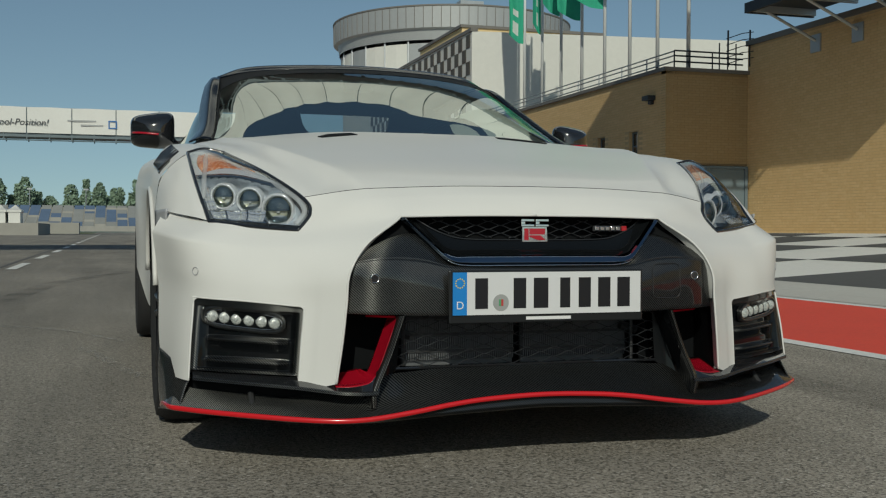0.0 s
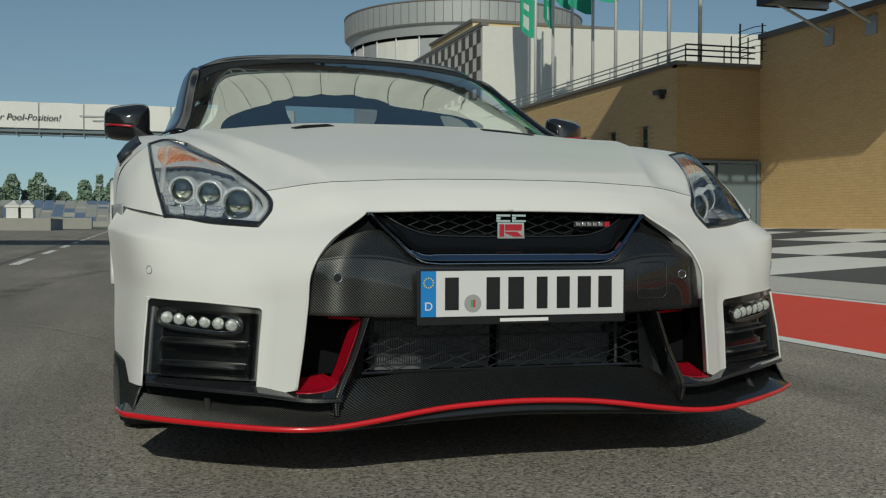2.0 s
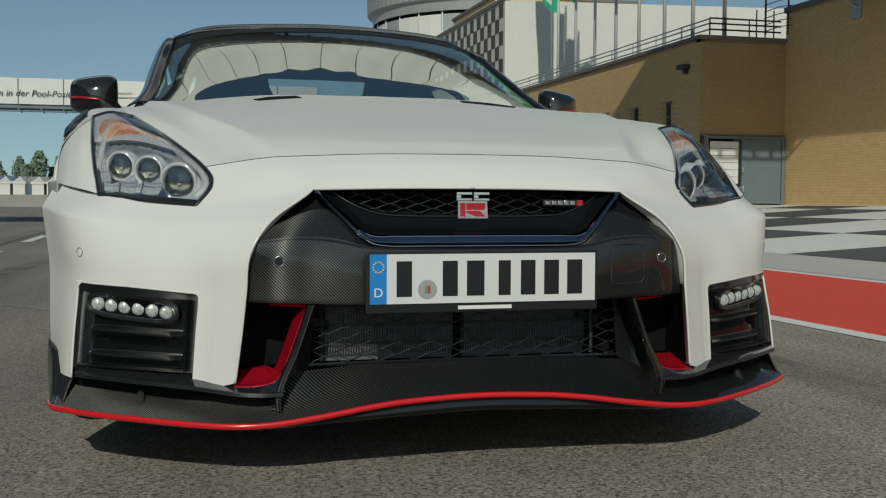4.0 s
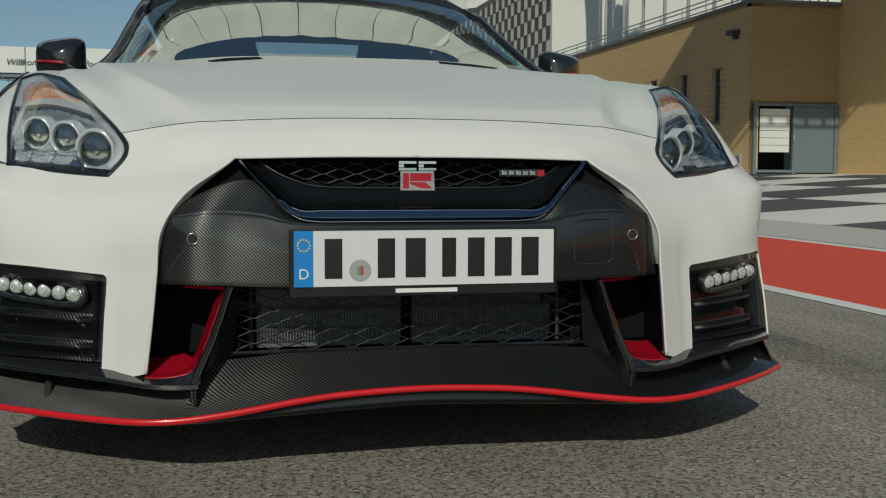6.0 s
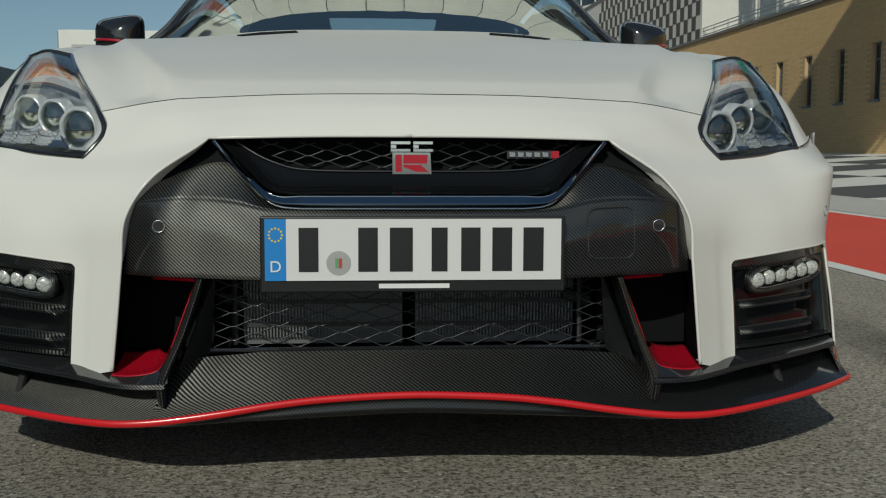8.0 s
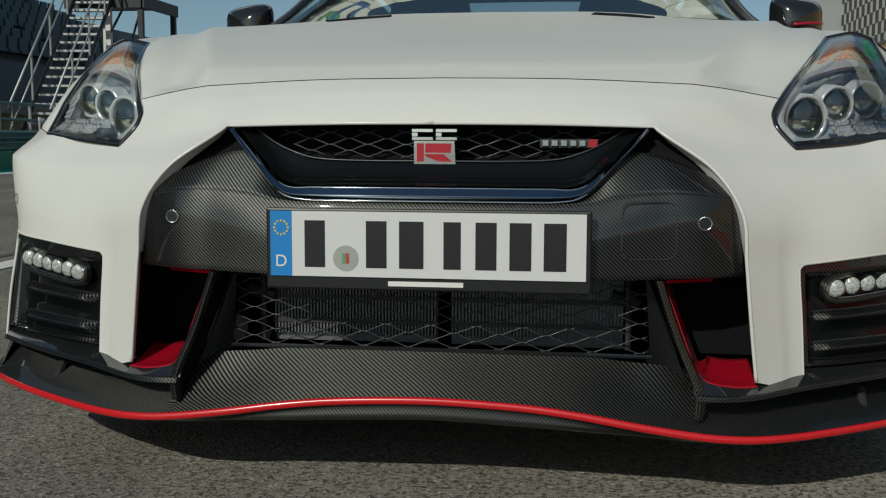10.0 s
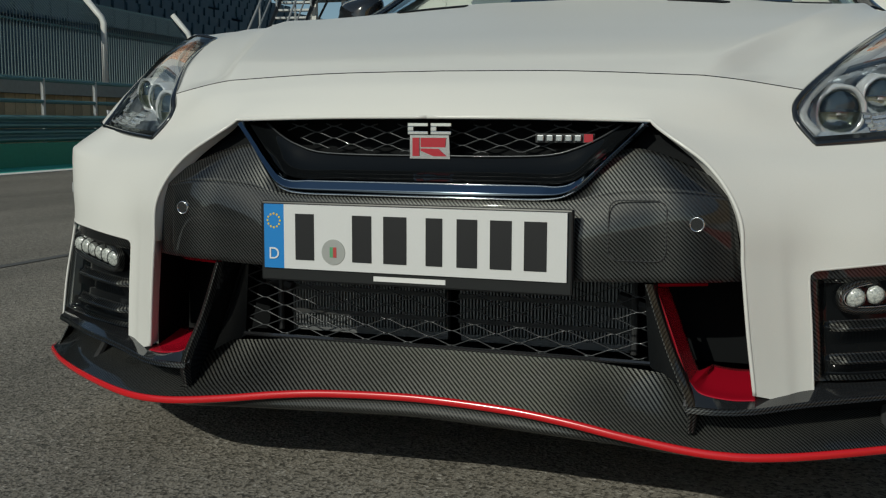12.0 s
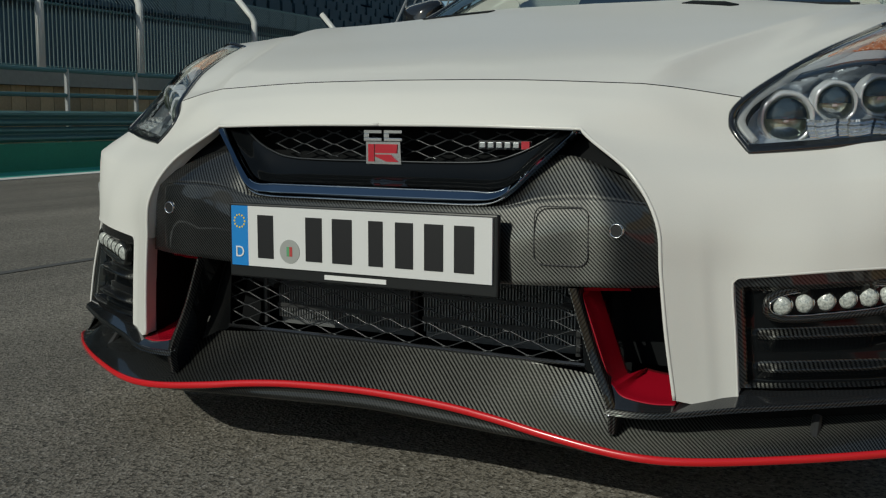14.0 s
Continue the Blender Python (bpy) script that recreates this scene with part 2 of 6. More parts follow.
GREYPANEL = grained("grey_panel", (0.36, 0.37, 0.37), 0.5, 0.3, 5, 0.08, metal=0.2)
CREAM = grained("cream_render", (0.70, 0.52, 0.27), 0.8, 0.3, 4, 0.08)
DARKTILE = grained("dark_tile", (0.085, 0.075, 0.06), 0.7, 0.5, 6, 0.15)
CAPSTEEL = grained("roof_edge", (0.16, 0.15, 0.135), 0.6, 0.5, 10, 0.15)
STEELDARK = grained("dark_steel", (0.03, 0.035, 0.042), 0.5, 1.0, 20, 0.2, metal=0.3)
STEELBLUE = grained("blue_grey_steel", (0.13, 0.17, 0.19), 0.5, 1.0, 20, 0.15)
WHITEPOLE = grained("white_pole", (0.66, 0.67, 0.66), 0.4, 1.0, 20, 0.06)
FLAG = grained("flag_green", (0.03, 0.36, 0.22), 0.8, 0.8, 15, 0.15)
FLAGWHITE = mat("flag_white", (0.55, 0.60, 0.56), 0.8)


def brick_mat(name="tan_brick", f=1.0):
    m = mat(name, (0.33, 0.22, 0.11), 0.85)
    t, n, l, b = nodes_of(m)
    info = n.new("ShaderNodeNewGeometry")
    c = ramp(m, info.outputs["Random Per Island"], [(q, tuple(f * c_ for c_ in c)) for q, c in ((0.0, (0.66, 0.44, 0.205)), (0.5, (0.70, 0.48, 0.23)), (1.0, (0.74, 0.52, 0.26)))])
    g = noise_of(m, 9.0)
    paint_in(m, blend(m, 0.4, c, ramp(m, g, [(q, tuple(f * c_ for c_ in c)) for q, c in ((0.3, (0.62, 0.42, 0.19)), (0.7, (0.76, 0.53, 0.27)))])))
    return m


BRICK = brick_mat()
# the same brick and mortar darkened: shade of the gate recess in colour
SHADEBRICK = brick_mat("shaded_brick", 0.55)
SHADEMORTAR = grained("shaded_mortar", (0.27, 0.19, 0.10), 0.9, 0.6, 12, 0.2)
MORTAR = grained("mortar", (0.54, 0.38, 0.20), 0.9, 0.6, 12, 0.2)
LEAF = grained("leaves", (0.21, 0.29, 0.20), 0.8, 0.6, 3, 0.30)
BARK = grained("bark", (0.11, 0.085, 0.06), 0.9, 1.0, 12, 0.3)
GRASS = grained("verge_grass", (0.12, 0.14, 0.05), 0.9, 0.4, 5, 0.35)

# ---------------------------------------------------------------- builders


def link(name, bm, material, parent=None, label="", smooth=False):
    me = bpy.data.meshes.new(name)
    bm.to_mesh(me)
    bm.free()
    if smooth:
        for p in me.polygons:
            p.use_smooth = True
    for m in material if isinstance(material, (list, tuple)) else [material]:
        me.materials.append(m)
    ob = new(name, me)
    ob.parent = parent
    if label:
        ob["label"] = label
    return ob


part = link


def thing(name, label, category, at=(0, 0, 0), group="", kind=""):
    ob = new(name)
    ob.location = at
    ob.empty_display_size = 0.1
    return tagged(ob, label, category, group, kind)


def box(bm, x0, x1, y0, y1, z0, z1, mi=0):
    v = [bm.verts.new((x, y, z)) for z in (z0, z1) for y in (y0, y1) for x in (x0, x1)]
    for f in ((0, 2, 3, 1), (4, 5, 7, 6), (0, 1, 5, 4), (2, 6, 7, 3), (0, 4, 6, 2), (1, 3, 7, 5)):
        bm.faces.new([v[i] for i in f]).material_index = mi
    return v


def boxes(*args):
    bm = bmesh.new()
    for a in args:
        box(bm, *a)
    return bm


def bar(bm, p, q, r, sides=8, r2=None, mi=0):
    """A round bar from p to q."""
    p, q = Vector(p), Vector(q)
    r2 = r if r2 is None else r2
    d = (q - p).normalized()
    a = d.orthogonal().normalized()
    c = d.cross(a)
    rings = []
    for o, rr in ((p, r), (q, r2)):
        rings.append([bm.verts.new(o + (a * math.cos(2 * math.pi * i / sides) + c * math.sin(2 * math.pi * i / sides)) * rr) for i in range(sides)])
    for i in range(sides):
        bm.faces.new((rings[0][i], rings[0][(i + 1) % sides], rings[1][(i + 1) % sides], rings[1][i])).material_index = mi
    bm.faces.new(rings[0][::-1]).material_index = mi
    bm.faces.new(rings[1]).material_index = mi


def tube(bm, pts, r, sides=8, flat=(1.0, 1.0)):
    """A round or oval tube along a line of points."""
    pts = [Vector(p) for p in pts]
    prev = None
    up = Vector((0, 0, 1))
    for i, p in enumerate(pts):
        d = (pts[min(i + 1, len(pts) - 1)] - pts[max(i - 1, 0)]).normalized()
        a = d.cross(up)
        a = a.normalized() if a.length > 1e-4 else d.orthogonal().normalized()
        c = a.cross(d)
        ring = [bm.verts.new(p + a * math.cos(2 * math.pi * k / sides) * r * flat[0] + c * math.sin(2 * math.pi * k / sides) * r * flat[1]) for k in range(sides)]
        if prev:
            for k in range(sides):
                bm.faces.new((prev[k], prev[(k + 1) % sides], ring[(k + 1) % sides], ring[k]))
        else:
            bm.faces.new(ring[::-1])
        prev = ring
    bm.faces.new(prev)


def spline(pts, n):
    """n points on a smooth line through pts."""
    p = [np.array(q, float) for q in pts]
    if len(p) == 2:
        return [p[0] + (p[1] - p[0]) * t for t in np.linspace(0, 1, n)]
    p = [2 * p[0] - p[1]] + p + [2 * p[-1] - p[-2]]
    out = []
    for t in np.linspace(0, len(p) - 3 - 1e-9, n):
        i, f = int(t), t - int(t)
        a, b, c, d = p[i:i + 4]
        out.append(0.5 * (2 * b + (c - a) * f + (2 * a - 5 * b + 4 * c - d) * f * f + (3 * b - a - 3 * c + d) * f ** 3))
    return out


def net(rows, nu, nv):
    """A smooth grid of nv rows and nu columns through a net of points."""
    lines = [spline(r, nu) for r in rows]
    cols = [spline([l[i] for l in lines], nv) for i in range(nu)]
    return [[cols[i][j] for i in range(nu)] for j in range(nv)]


def mirrored(rows):
    """Half rows that begin at x = 0, completed to whole ones."""
    return [[(-p[0], p[1], p[2]) for p in r[:0:-1]] + list(r) for r in rows]


def flip(rows, s):
    return [[(p[0] * s, p[1], p[2]) for p in r] for r in rows]


OUT = Vector((0, 2.2, 0.45))


cloth = {"xz": lambda p: (p[0], p[2]), "yz": lambda p: (p[1], p[2]), "xy": lambda p: (0.8 * (p[0] if p[0] > -0.46 else -0.92 - p[0]), 0.95 * p[1])}


def sheet(name, rows, material, parent, nu=24, nv=16, shape=None, thick=0.0, label="", whole=False, pick=None, weave=""):
    """A curved panel through a net of points. shape(p, u, v, n) may shift each point; thick: metres of solid thickness; pick: material by u, v; weave: axes along which the cloth lies flat."""
    if whole:
        rows = mirrored(rows)
    g = net(rows, nu, nv)
    G = np.array(g)
    if shape:
        du, dv = np.gradient(G, axis=1), np.gradient(G, axis=0)
        N = np.cross(du, dv)
        N /= np.maximum(np.linalg.norm(N, axis=2, keepdims=True), 1e-9)
        if N[..., 1].mean() > 0:
            N = -N
        G = np.array([[shape(G[j, i], i / (nu - 1), j / (nv - 1), N[j, i]) for i in range(nu)] for j in range(nv)])
    bm = bmesh.new()
    uv = bm.loops.layers.uv.new("UVMap")
    lu = np.concatenate([[0], np.cumsum(np.linalg.norm(np.diff(G, axis=1), axis=2).mean(0))])
    lv = np.concatenate([[0], np.cumsum(np.linalg.norm(np.diff(G, axis=0), axis=2).mean(1))])
    V = [[bm.verts.new(G[j, i]) for i in range(nu)] for j in range(nv)]
    for j in range(nv - 1):
        for i in range(nu - 1):
            f = bm.faces.new((V[j][i], V[j][i + 1], V[j + 1][i + 1], V[j + 1][i]))
            if pick:
                f.material_index = pick((i + 0.5) / (nu - 1), (j + 0.5) / (nv - 1))
            for lp, (a, b) in zip(f.loops, ((i, j), (i + 1, j), (i + 1, j + 1), (i, j + 1))):
                lp[uv].uv = cloth[weave](G[b, a]) if weave else (lu[a], lv[b])
    if parent and sum((f.normal.dot(Vector(f.calc_center_median()) - OUT) for f in (bm.normal_update() or bm.faces))) < 0:
        bmesh.ops.reverse_faces(bm, faces=bm.faces[:])
    ob = link(name, bm, material, parent, label, True)
    if thick:
        so = ob.modifiers.new("solid", "SOLIDIFY")
        so.thickness, so.offset = thick, -1.0
    return ob


def lathe(bm, profile, centre, axis="X", n=40, mi=0):
    """A turned body: profile of (along, radius)."""
    rings = []
    for a, r in profile:
        ring = []
        for k in range(n):
            c, s = math.cos(2 * math.pi * k / n) * r, math.sin(2 * math.pi * k / n) * r
            p = {"X": (a, c, s), "Y": (c, a, s), "Z": (c, s, a)}[axis]
            ring.append(bm.verts.new(Vector(centre) + Vector(p)))
        rings.append(ring)
    for a, b in zip(rings, rings[1:]):
        for k in range(n):
            bm.faces.new((a[k], a[(k + 1) % n], b[(k + 1) % n], b[k])).material_index = mi
    return rings

# ---------------------------------------------------------------- ground
APRON_X, WALL_X, APRON_Z = 5.6, 15.2, 0.55


def level(x):
    """Height of the ground across the lane: flat track, apron rising to the buildings."""
    return float(np.interp(x, [APRON_X, WALL_X], [0.0, APRON_Z]))


def strip(name, x0, x1, y0, y1, lift, material, kind="structure", steps=2, label=""):
    bm = bmesh.new()
    xs = sorted({x0, x1, *[q for q in (APRON_X, WALL_X) if x0 < q < x1]})
    ys = np.linspace(y0, y1, steps)
    V = [[bm.verts.new((x, y, level(x) + lift)) for x in xs] for y in ys]
    for a, b in zip(V, V[1:]):
        for i in range(len(xs) - 1):
            bm.faces.new((a[i], a[i + 1], b[i + 1], b[i]))
    return tagged(link(name, bm, material), label, "ground", kind=kind)


bm = bmesh.new()
xs = [-3000, -400, -60, -12, APRON_X, WALL_X, 60, 400, 3000]
ys = [-3000, -300, -40, 40, 300, 3000]
V = [[bm.verts.new((x, y, level(x))) for x in xs] for y in ys]
for a, b in zip(V, V[1:]):
    for i in range(len(xs) - 1):
        bm.faces.new((a[i], a[i + 1], b[i + 1], b[i]))
tagged(link("ground", bm, ASPHALT), "weathered grey asphalt of a race track", "ground", kind="structure")
strip("lane_line", 2.43, 2.56, -40, 160, 0.004, LINE, label="white painted edge line")
strip("red_run_off", 2.56, 4.72, -40, 160, 0.004, REDPAINT, label="red painted strip with scuffs")
strip("lane_line_far", 4.72, 4.86, -40, 160, 0.0045, LINE, label="white painted edge line")
strip("apron", 4.86, 40, -40, 90, 0.004, CHECKWHITE, label="pale concrete apron")
strip("apron_edge", 4.865, 6.2, -40, 90, 0.008, CONCRETE, label="grey concrete gutter")
bm = bmesh.new()
S = 2.6
for i in range(4):
    for j in range(-12, 24):
        if (i + j) % 2:
            continue
        x0, y0 = 6.2 + S * i, 0.6 + S * j
        q = [(x0, y0), (min(x0 + S, 15.19), y0), (min(x0 + S, 15.19), y0 + S), (x0, y0 + S)]
        if y0 + S > 26.8 and x0 > 12:
            continue
        bm.faces.new([bm.verts.new((x, y, level(x) + 0.0085)) for x, y in q])
tagged(link("apron_checks", bm, CHECKDARK), "dark painted checks on the apron", "ground marking", kind="structure")
for k in range(-2, 22):
    strip("centre_dash", -2.62, -2.47, -9.5 + 6.0 * k, -6.5 + 6.0 * k, 0.004, LINE, label="white painted lane dash")
strip("track_seam", -2.80, -2.74, -60, 60, 0.003, CHECKDARK, label="dark tar seam")


def veil(name, color, cover, scale):
    """A thin patchy film on the ground."""
    m = mat(name, color, 0.8)
    t, n, l, b = nodes_of(m)
    tr, mx = n.new("ShaderNodeBsdfTransparent"), n.new("ShaderNodeMixShader")
    l.new(ramp(m, noise_of(m, scale, 5.0, 0.7), [(0.38, (0, 0, 0)), (0.68, (cover, cover, cover))]), mx.inputs[0])
    l.new(tr.outputs[0], mx.inputs[1])
    l.new(b.outputs[0], mx.inputs[2])
    l.new(mx.outputs[0], n["Material Output"].inputs[0])
    return m


SCUFF, SKID = veil("scuff_film", (0.42, 0.40, 0.36), 0.55, 9.0), veil("rubber_film", (0.035, 0.034, 0.032), 0.30, 1.1)


def mark(name, pts, width, material, lift, label):
    """A curved mark drawn on the track."""
    line = spline([(x, y, 0) for x, y in pts], 30)
    bm = bmesh.new()
    prev = None
    for k, p in enumerate(line):
        d = line[min(k + 1, 29)] - line[max(k - 1, 0)]
        o = np.array((-d[1], d[0], 0)) / np.linalg.norm(d) * width * 0.5
        pair = [bm.verts.new((*(p + e * o)[:2], lift)) for e in (-1, 1)]
        if prev:
            bm.faces.new((prev[0], prev[1], pair[1], pair[0]))
        prev = pair
    return tagged(link(name, bm, material), label, "ground marking", kind="structure")


mark("scuff_mark", [(-1.95, 4.75), (-1.504, 4.40), (-1.264, 4.04), (-1.03, 3.46)], 0.05, SCUFF, 0.0050, "faint pale scuff on the asphalt")
mark("scuff_mark", [(-1.22, 3.2), (-1.085, 2.54), (-0.96, 2.0)], 0.06, SCUFF, 0.0054, "faint pale scuff on the asphalt")
mark("skid_mark", [(-2.6, 4.2), (-1.985, 7.2), (-1.635, 10.3), (-0.9, 12.9), (0.4, 17.0)], 0.24, SKID, 0.0058, "dark rubber skid mark on the asphalt")
mark("skid_mark", [(1.35, -1.6), (1.55, 1.0), (1.8, 4.0), (2.05, 8.0)], 0.22, SKID, 0.0066, "dark rubber skid mark on the asphalt")
strip("far_grass", -160, -3.6, 125, 240, 0.01, GRASS, label="thin grass beyond the track")
strip("far_track", -160, 4, 170, 225, 0.02, ASPHALT, label="asphalt of the far bend")
strip("far_teal_line", -30, 4, 186, 197, 0.03, TEAL, label="teal painted run-off")

# ---------------------------------------------------------------- pit buildings


def brick_face(name, origin, along, length, z0, z1, holes, parent, course=0.0833, unit=0.26, material=None):
    """Courses of single bricks in front of a mortar bed. holes: (a0, a1, z0, z1)."""
    o, d = Vector(origin), Vector(along).normalized()
    n = Vector((d.y, -d.x, 0))
    bm = bmesh.new()
    rows = int((z1 - z0) / course)
    for r in range(rows):
        za, zb = z0 + r * course + 0.005, z0 + (r + 1) * course - 0.005
        a = -unit * (0.5 if r % 2 else 0.0)
        while a < length:
            u, w = max(a + 0.005, 0.0), min(a + unit - 0.005, length)
            a += unit
            if w - u < 0.03 or any(h[0] < w and u < h[1] and h[2] < zb and za < h[3] for h in holes):
                continue
            f = 0.005 + 0.002 * random.random()
            P = [o + d * x + Vector((0, 0, z)) for x, z in ((u, za), (w, za), (w, zb), (u, zb))]
            F = [bm.verts.new(p + n * f) for p in P]
            B = [bm.verts.new(p) for p in P]
            bm.faces.new(F)
            for i in range(4):
                bm.faces.new((B[i], B[(i + 1) % 4], F[(i + 1) % 4], F[i]))
    ob = link(name, bm, material or BRICK, parent)
    ob["kind"] = "stuff"
    return ob


def walls_with_holes(bm, origin, along, length, z0, z1, holes, depth):
    """A wall slab with openings through it, made of boxes on a grid."""
    o, d = Vector(origin), Vector(along).normalized()
    n = Vector((d.y, -d.x, 0))
    A = sorted({0.0, length, *[h[0] for h in holes], *[h[1] for h in holes]})
    Z = sorted({z0, z1, *[h[2] for h in holes], *[h[3] for h in holes]})
    for a0, a1 in zip(A, A[1:]):
        for q0, q1 in zip(Z, Z[1:]):
            m_, k_ = (a0 + a1) / 2, (q0 + q1) / 2
            if any(h[0] < m_ < h[1] and h[2] < k_ < h[3] for h in holes):
                continue
            P = [o + d * a - n * t + Vector((0, 0, z)) for z in (q0, q1) for t in (0, depth) for a in (a0, a1)]
            v = [bm.verts.new(p) for p in P]
            for f in ((0, 2, 3, 1), (4, 5, 7, 6), (0, 1, 5, 4), (2, 6, 7, 3), (0, 4, 6, 2), (1, 3, 7, 5)):
                bm.faces.new([v[i] for i in f])


GY = 26.9
pit = thing("pit_building", "long tan brick pit building with slit windows and flat roof", "building", (WALL_X, GY, APRON_Z))
pit_inv = Matrix.Translation((-WALL_X, -GY, -APRON_Z))


def under(ob, parent, inv):
    ob.matrix_parent_inverse = inv
    return ob


# long face towards the track runs away from the camera; windows are slits
WIN = [(28.75, 29.35, 2.15, 3.85), (31.15, 31.75, 2.15, 3.85), (33.6, 34.2, 2.15, 3.85), (36.1, 36.7, 2.15, 3.85), (38.6, 39.2, 2.15, 3.85), (41.1, 41.7, 2.15, 3.85), (43.6, 44.2, 2.15, 3.85), (48.6, 49.2, 2.15, 3.85), (53.6, 54.2, 2.15, 3.85)]
LONG = 45.0
holes = [(GY + LONG - b, GY + LONG - a, c, d) for a, b, c, d in WIN]
bm = bmesh.new()
walls_with_holes(bm, (WALL_X, GY + LONG, 0), (0, -1, 0), LONG, 0.5, 5.55, holes, 0.3)
under(link("track_wall", bm, MORTAR, pit), pit, pit_inv)
under(brick_face("brick_facing", (WALL_X, GY + LONG, 0), (0, -1, 0), LONG, 0.55, 5.53, holes, pit, 0.0833, 0.50), pit, pit_inv)
for a, b, c, d in WIN:
    w = boxes((WALL_X + 0.12, WALL_X + 0.16, a, a + 0.06, c, d), (WALL_X + 0.12, WALL_X + 0.16, b - 0.06, b, c, d), (WALL_X + 0.12, WALL_X + 0.16, a + 0.06, b - 0.06, c, c + 0.06), (WALL_X + 0.12, WALL_X + 0.16, a + 0.06, b - 0.06, d - 0.06, d), (WALL_X + 0.12, WALL_X + 0.16, a + 0.06, b - 0.06, 3.35, 3.40))
    win = under(link("slit_window", w, STEELBLUE, pit, "narrow blue-framed window"), pit, pit_inv)
    part("pane", boxes((WALL_X + 0.14, WALL_X + 0.148, a + 0.06, b - 0.06, c + 0.06, d - 0.06)), PANE, win)
    part("sill", boxes((WALL_X - 0.05, WALL_X + 0.12, a - 0.04, b + 0.04, c - 0.06, c)), STEELBLUE, win)
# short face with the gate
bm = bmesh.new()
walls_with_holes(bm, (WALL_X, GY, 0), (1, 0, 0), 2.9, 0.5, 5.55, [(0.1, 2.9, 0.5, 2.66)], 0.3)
under(link("gate_wall", bm, SHADEMORTAR, pit, "brick wall over the gate, its shade put into the colour"), pit, pit_inv)
under(brick_face("brick_facing", (WALL_X, GY, 0), (1, 0, 0), 2.9, 0.55, 5.53, [(0.1, 2.9, 0.5, 2.68)], pit, 0.0833, 0.26, SHADEBRICK), pit, pit_inv)
under(link("roof_slab", boxes((WALL_X - 0.10, 40, GY - 0.10, GY + LONG, 5.55, 5.66)), CAPSTEEL, pit), pit, pit_inv)
under(link("gate_soffit_shadow_wall", boxes((WALL_X + 0.3, 18.1, GY + 3.0, GY + 3.2, 0.5, 5.5)), DARKTILE, pit), pit, pit_inv)
# wall lamp
lampw = bmesh.new()
box(lampw, WALL_X - 0.28, WALL_X, 27.55, 27.95, 4.72, 4.86)
box(lampw, WALL_X - 0.12, WALL_X, 27.66, 27.84, 4.60, 4.72)
tagged(link("wall_lamp", lampw, STEELDARK), "dark slanted lamp fixed to the brick wall", "lamp")

# gate
gate = thing("yard_gate", "grey steel mesh gate with a white slatted board", "gate", (15.4, GY - 0.1, APRON_Z))
ginv = Matrix.Translation((-15.4, -GY + 0.1, -APRON_Z))
bm = bmesh.new()
for x in (15.34, 16.62, 18.0):
    box(bm, x - 0.05, x + 0.05, GY - 0.12, GY - 0.02, 0.55, 2.62)
box(bm, 15.29, 18.05, GY - 0.11, GY - 0.03, 2.56, 2.64)
box(bm, 15.39, 17.95, GY - 0.10, GY - 0.04, 0.60, 0.68)
under(link("gate_frame", bm, STEELBLUE, gate), gate, ginv)
under(link("gate_leaf", boxes((16.68, 17.94, GY - 0.08, GY - 0.05, 0.68, 2.54)), STEELBLUE, gate, "blue-grey sheet leaf"), gate, ginv)
for k in range(6):
    under(link("board_slat", boxes((15.50, 16.46, GY - 0.10, GY - 0.07, 1.20 + 0.215 * k, 1.40 + 0.215 * k)), WHITEPOLE, gate), gate, ginv)
under(link("gate_handle", boxes((16.56, 16.60, GY - 0.18, GY - 0.12, 1.55, 1.70)), ZINC, gate), gate, ginv)

# near building, set back, with bracketed canopy
NX = 18.1
near = thing("brick_hall", "tall tan brick hall with a bracketed steel canopy", "building", (NX, 10, APRON_Z))
ninv = Matrix.Translation((-NX, -10, -APRON_Z))
under(link("hall_wall", boxes((NX, NX + 0.4, -40, GY, 0.5, 6.45), (NX + 0.4, NX + 12, GY - 0.4, GY, 0.5, 6.45)), MORTAR, near), near, ninv)
under(brick_face("brick_facing", (NX, GY, 0), (0, -1, 0), 15.0, 0.55, 6.42, [], near), near, ninv)
under(link("brick_facing_plain", boxes((NX - 0.012, NX, -40, GY - 15.0, 0.55, 6.42)), BRICK, near), near, ninv)
under(link("parapet", boxes((NX - 0.06, NX + 12, -40, GY + 0.05, 6.45, 6.62)), CAPSTEEL, near), near, ninv)
canopy = under(link("canopy", boxes((NX - 2.25, NX - 0.02, 15.3, 23.65, 6.92, 7.0), (NX - 2.25, NX - 2.15, 15.3, 23.65, 6.72, 6.92), (NX - 2.15, NX - 0.02, 23.55, 23.65, 6.72, 6.92), (NX - 2.15, NX - 0.02, 15.3, 15.4, 6.72, 6.92)), STEELDARK, near, "dark steel canopy"), near, ninv)
for y in (23.45, 21.65, 19.85, 18.05):
    bm = bmesh.new()
    box(bm, NX - 2.15, NX - 0.07, y - 0.05, y + 0.05, 6.74, 6.92)
    bar(bm, (NX - 0.05, y, 6.05), (NX - 1.75, y, 6.80), 0.045, 8)
    box(bm, NX - 0.06, NX - 0.013, y - 0.22, y + 0.22, 5.72, 6.22)
    under(link("canopy_bracket", bm, ZINC, near), near, ninv)

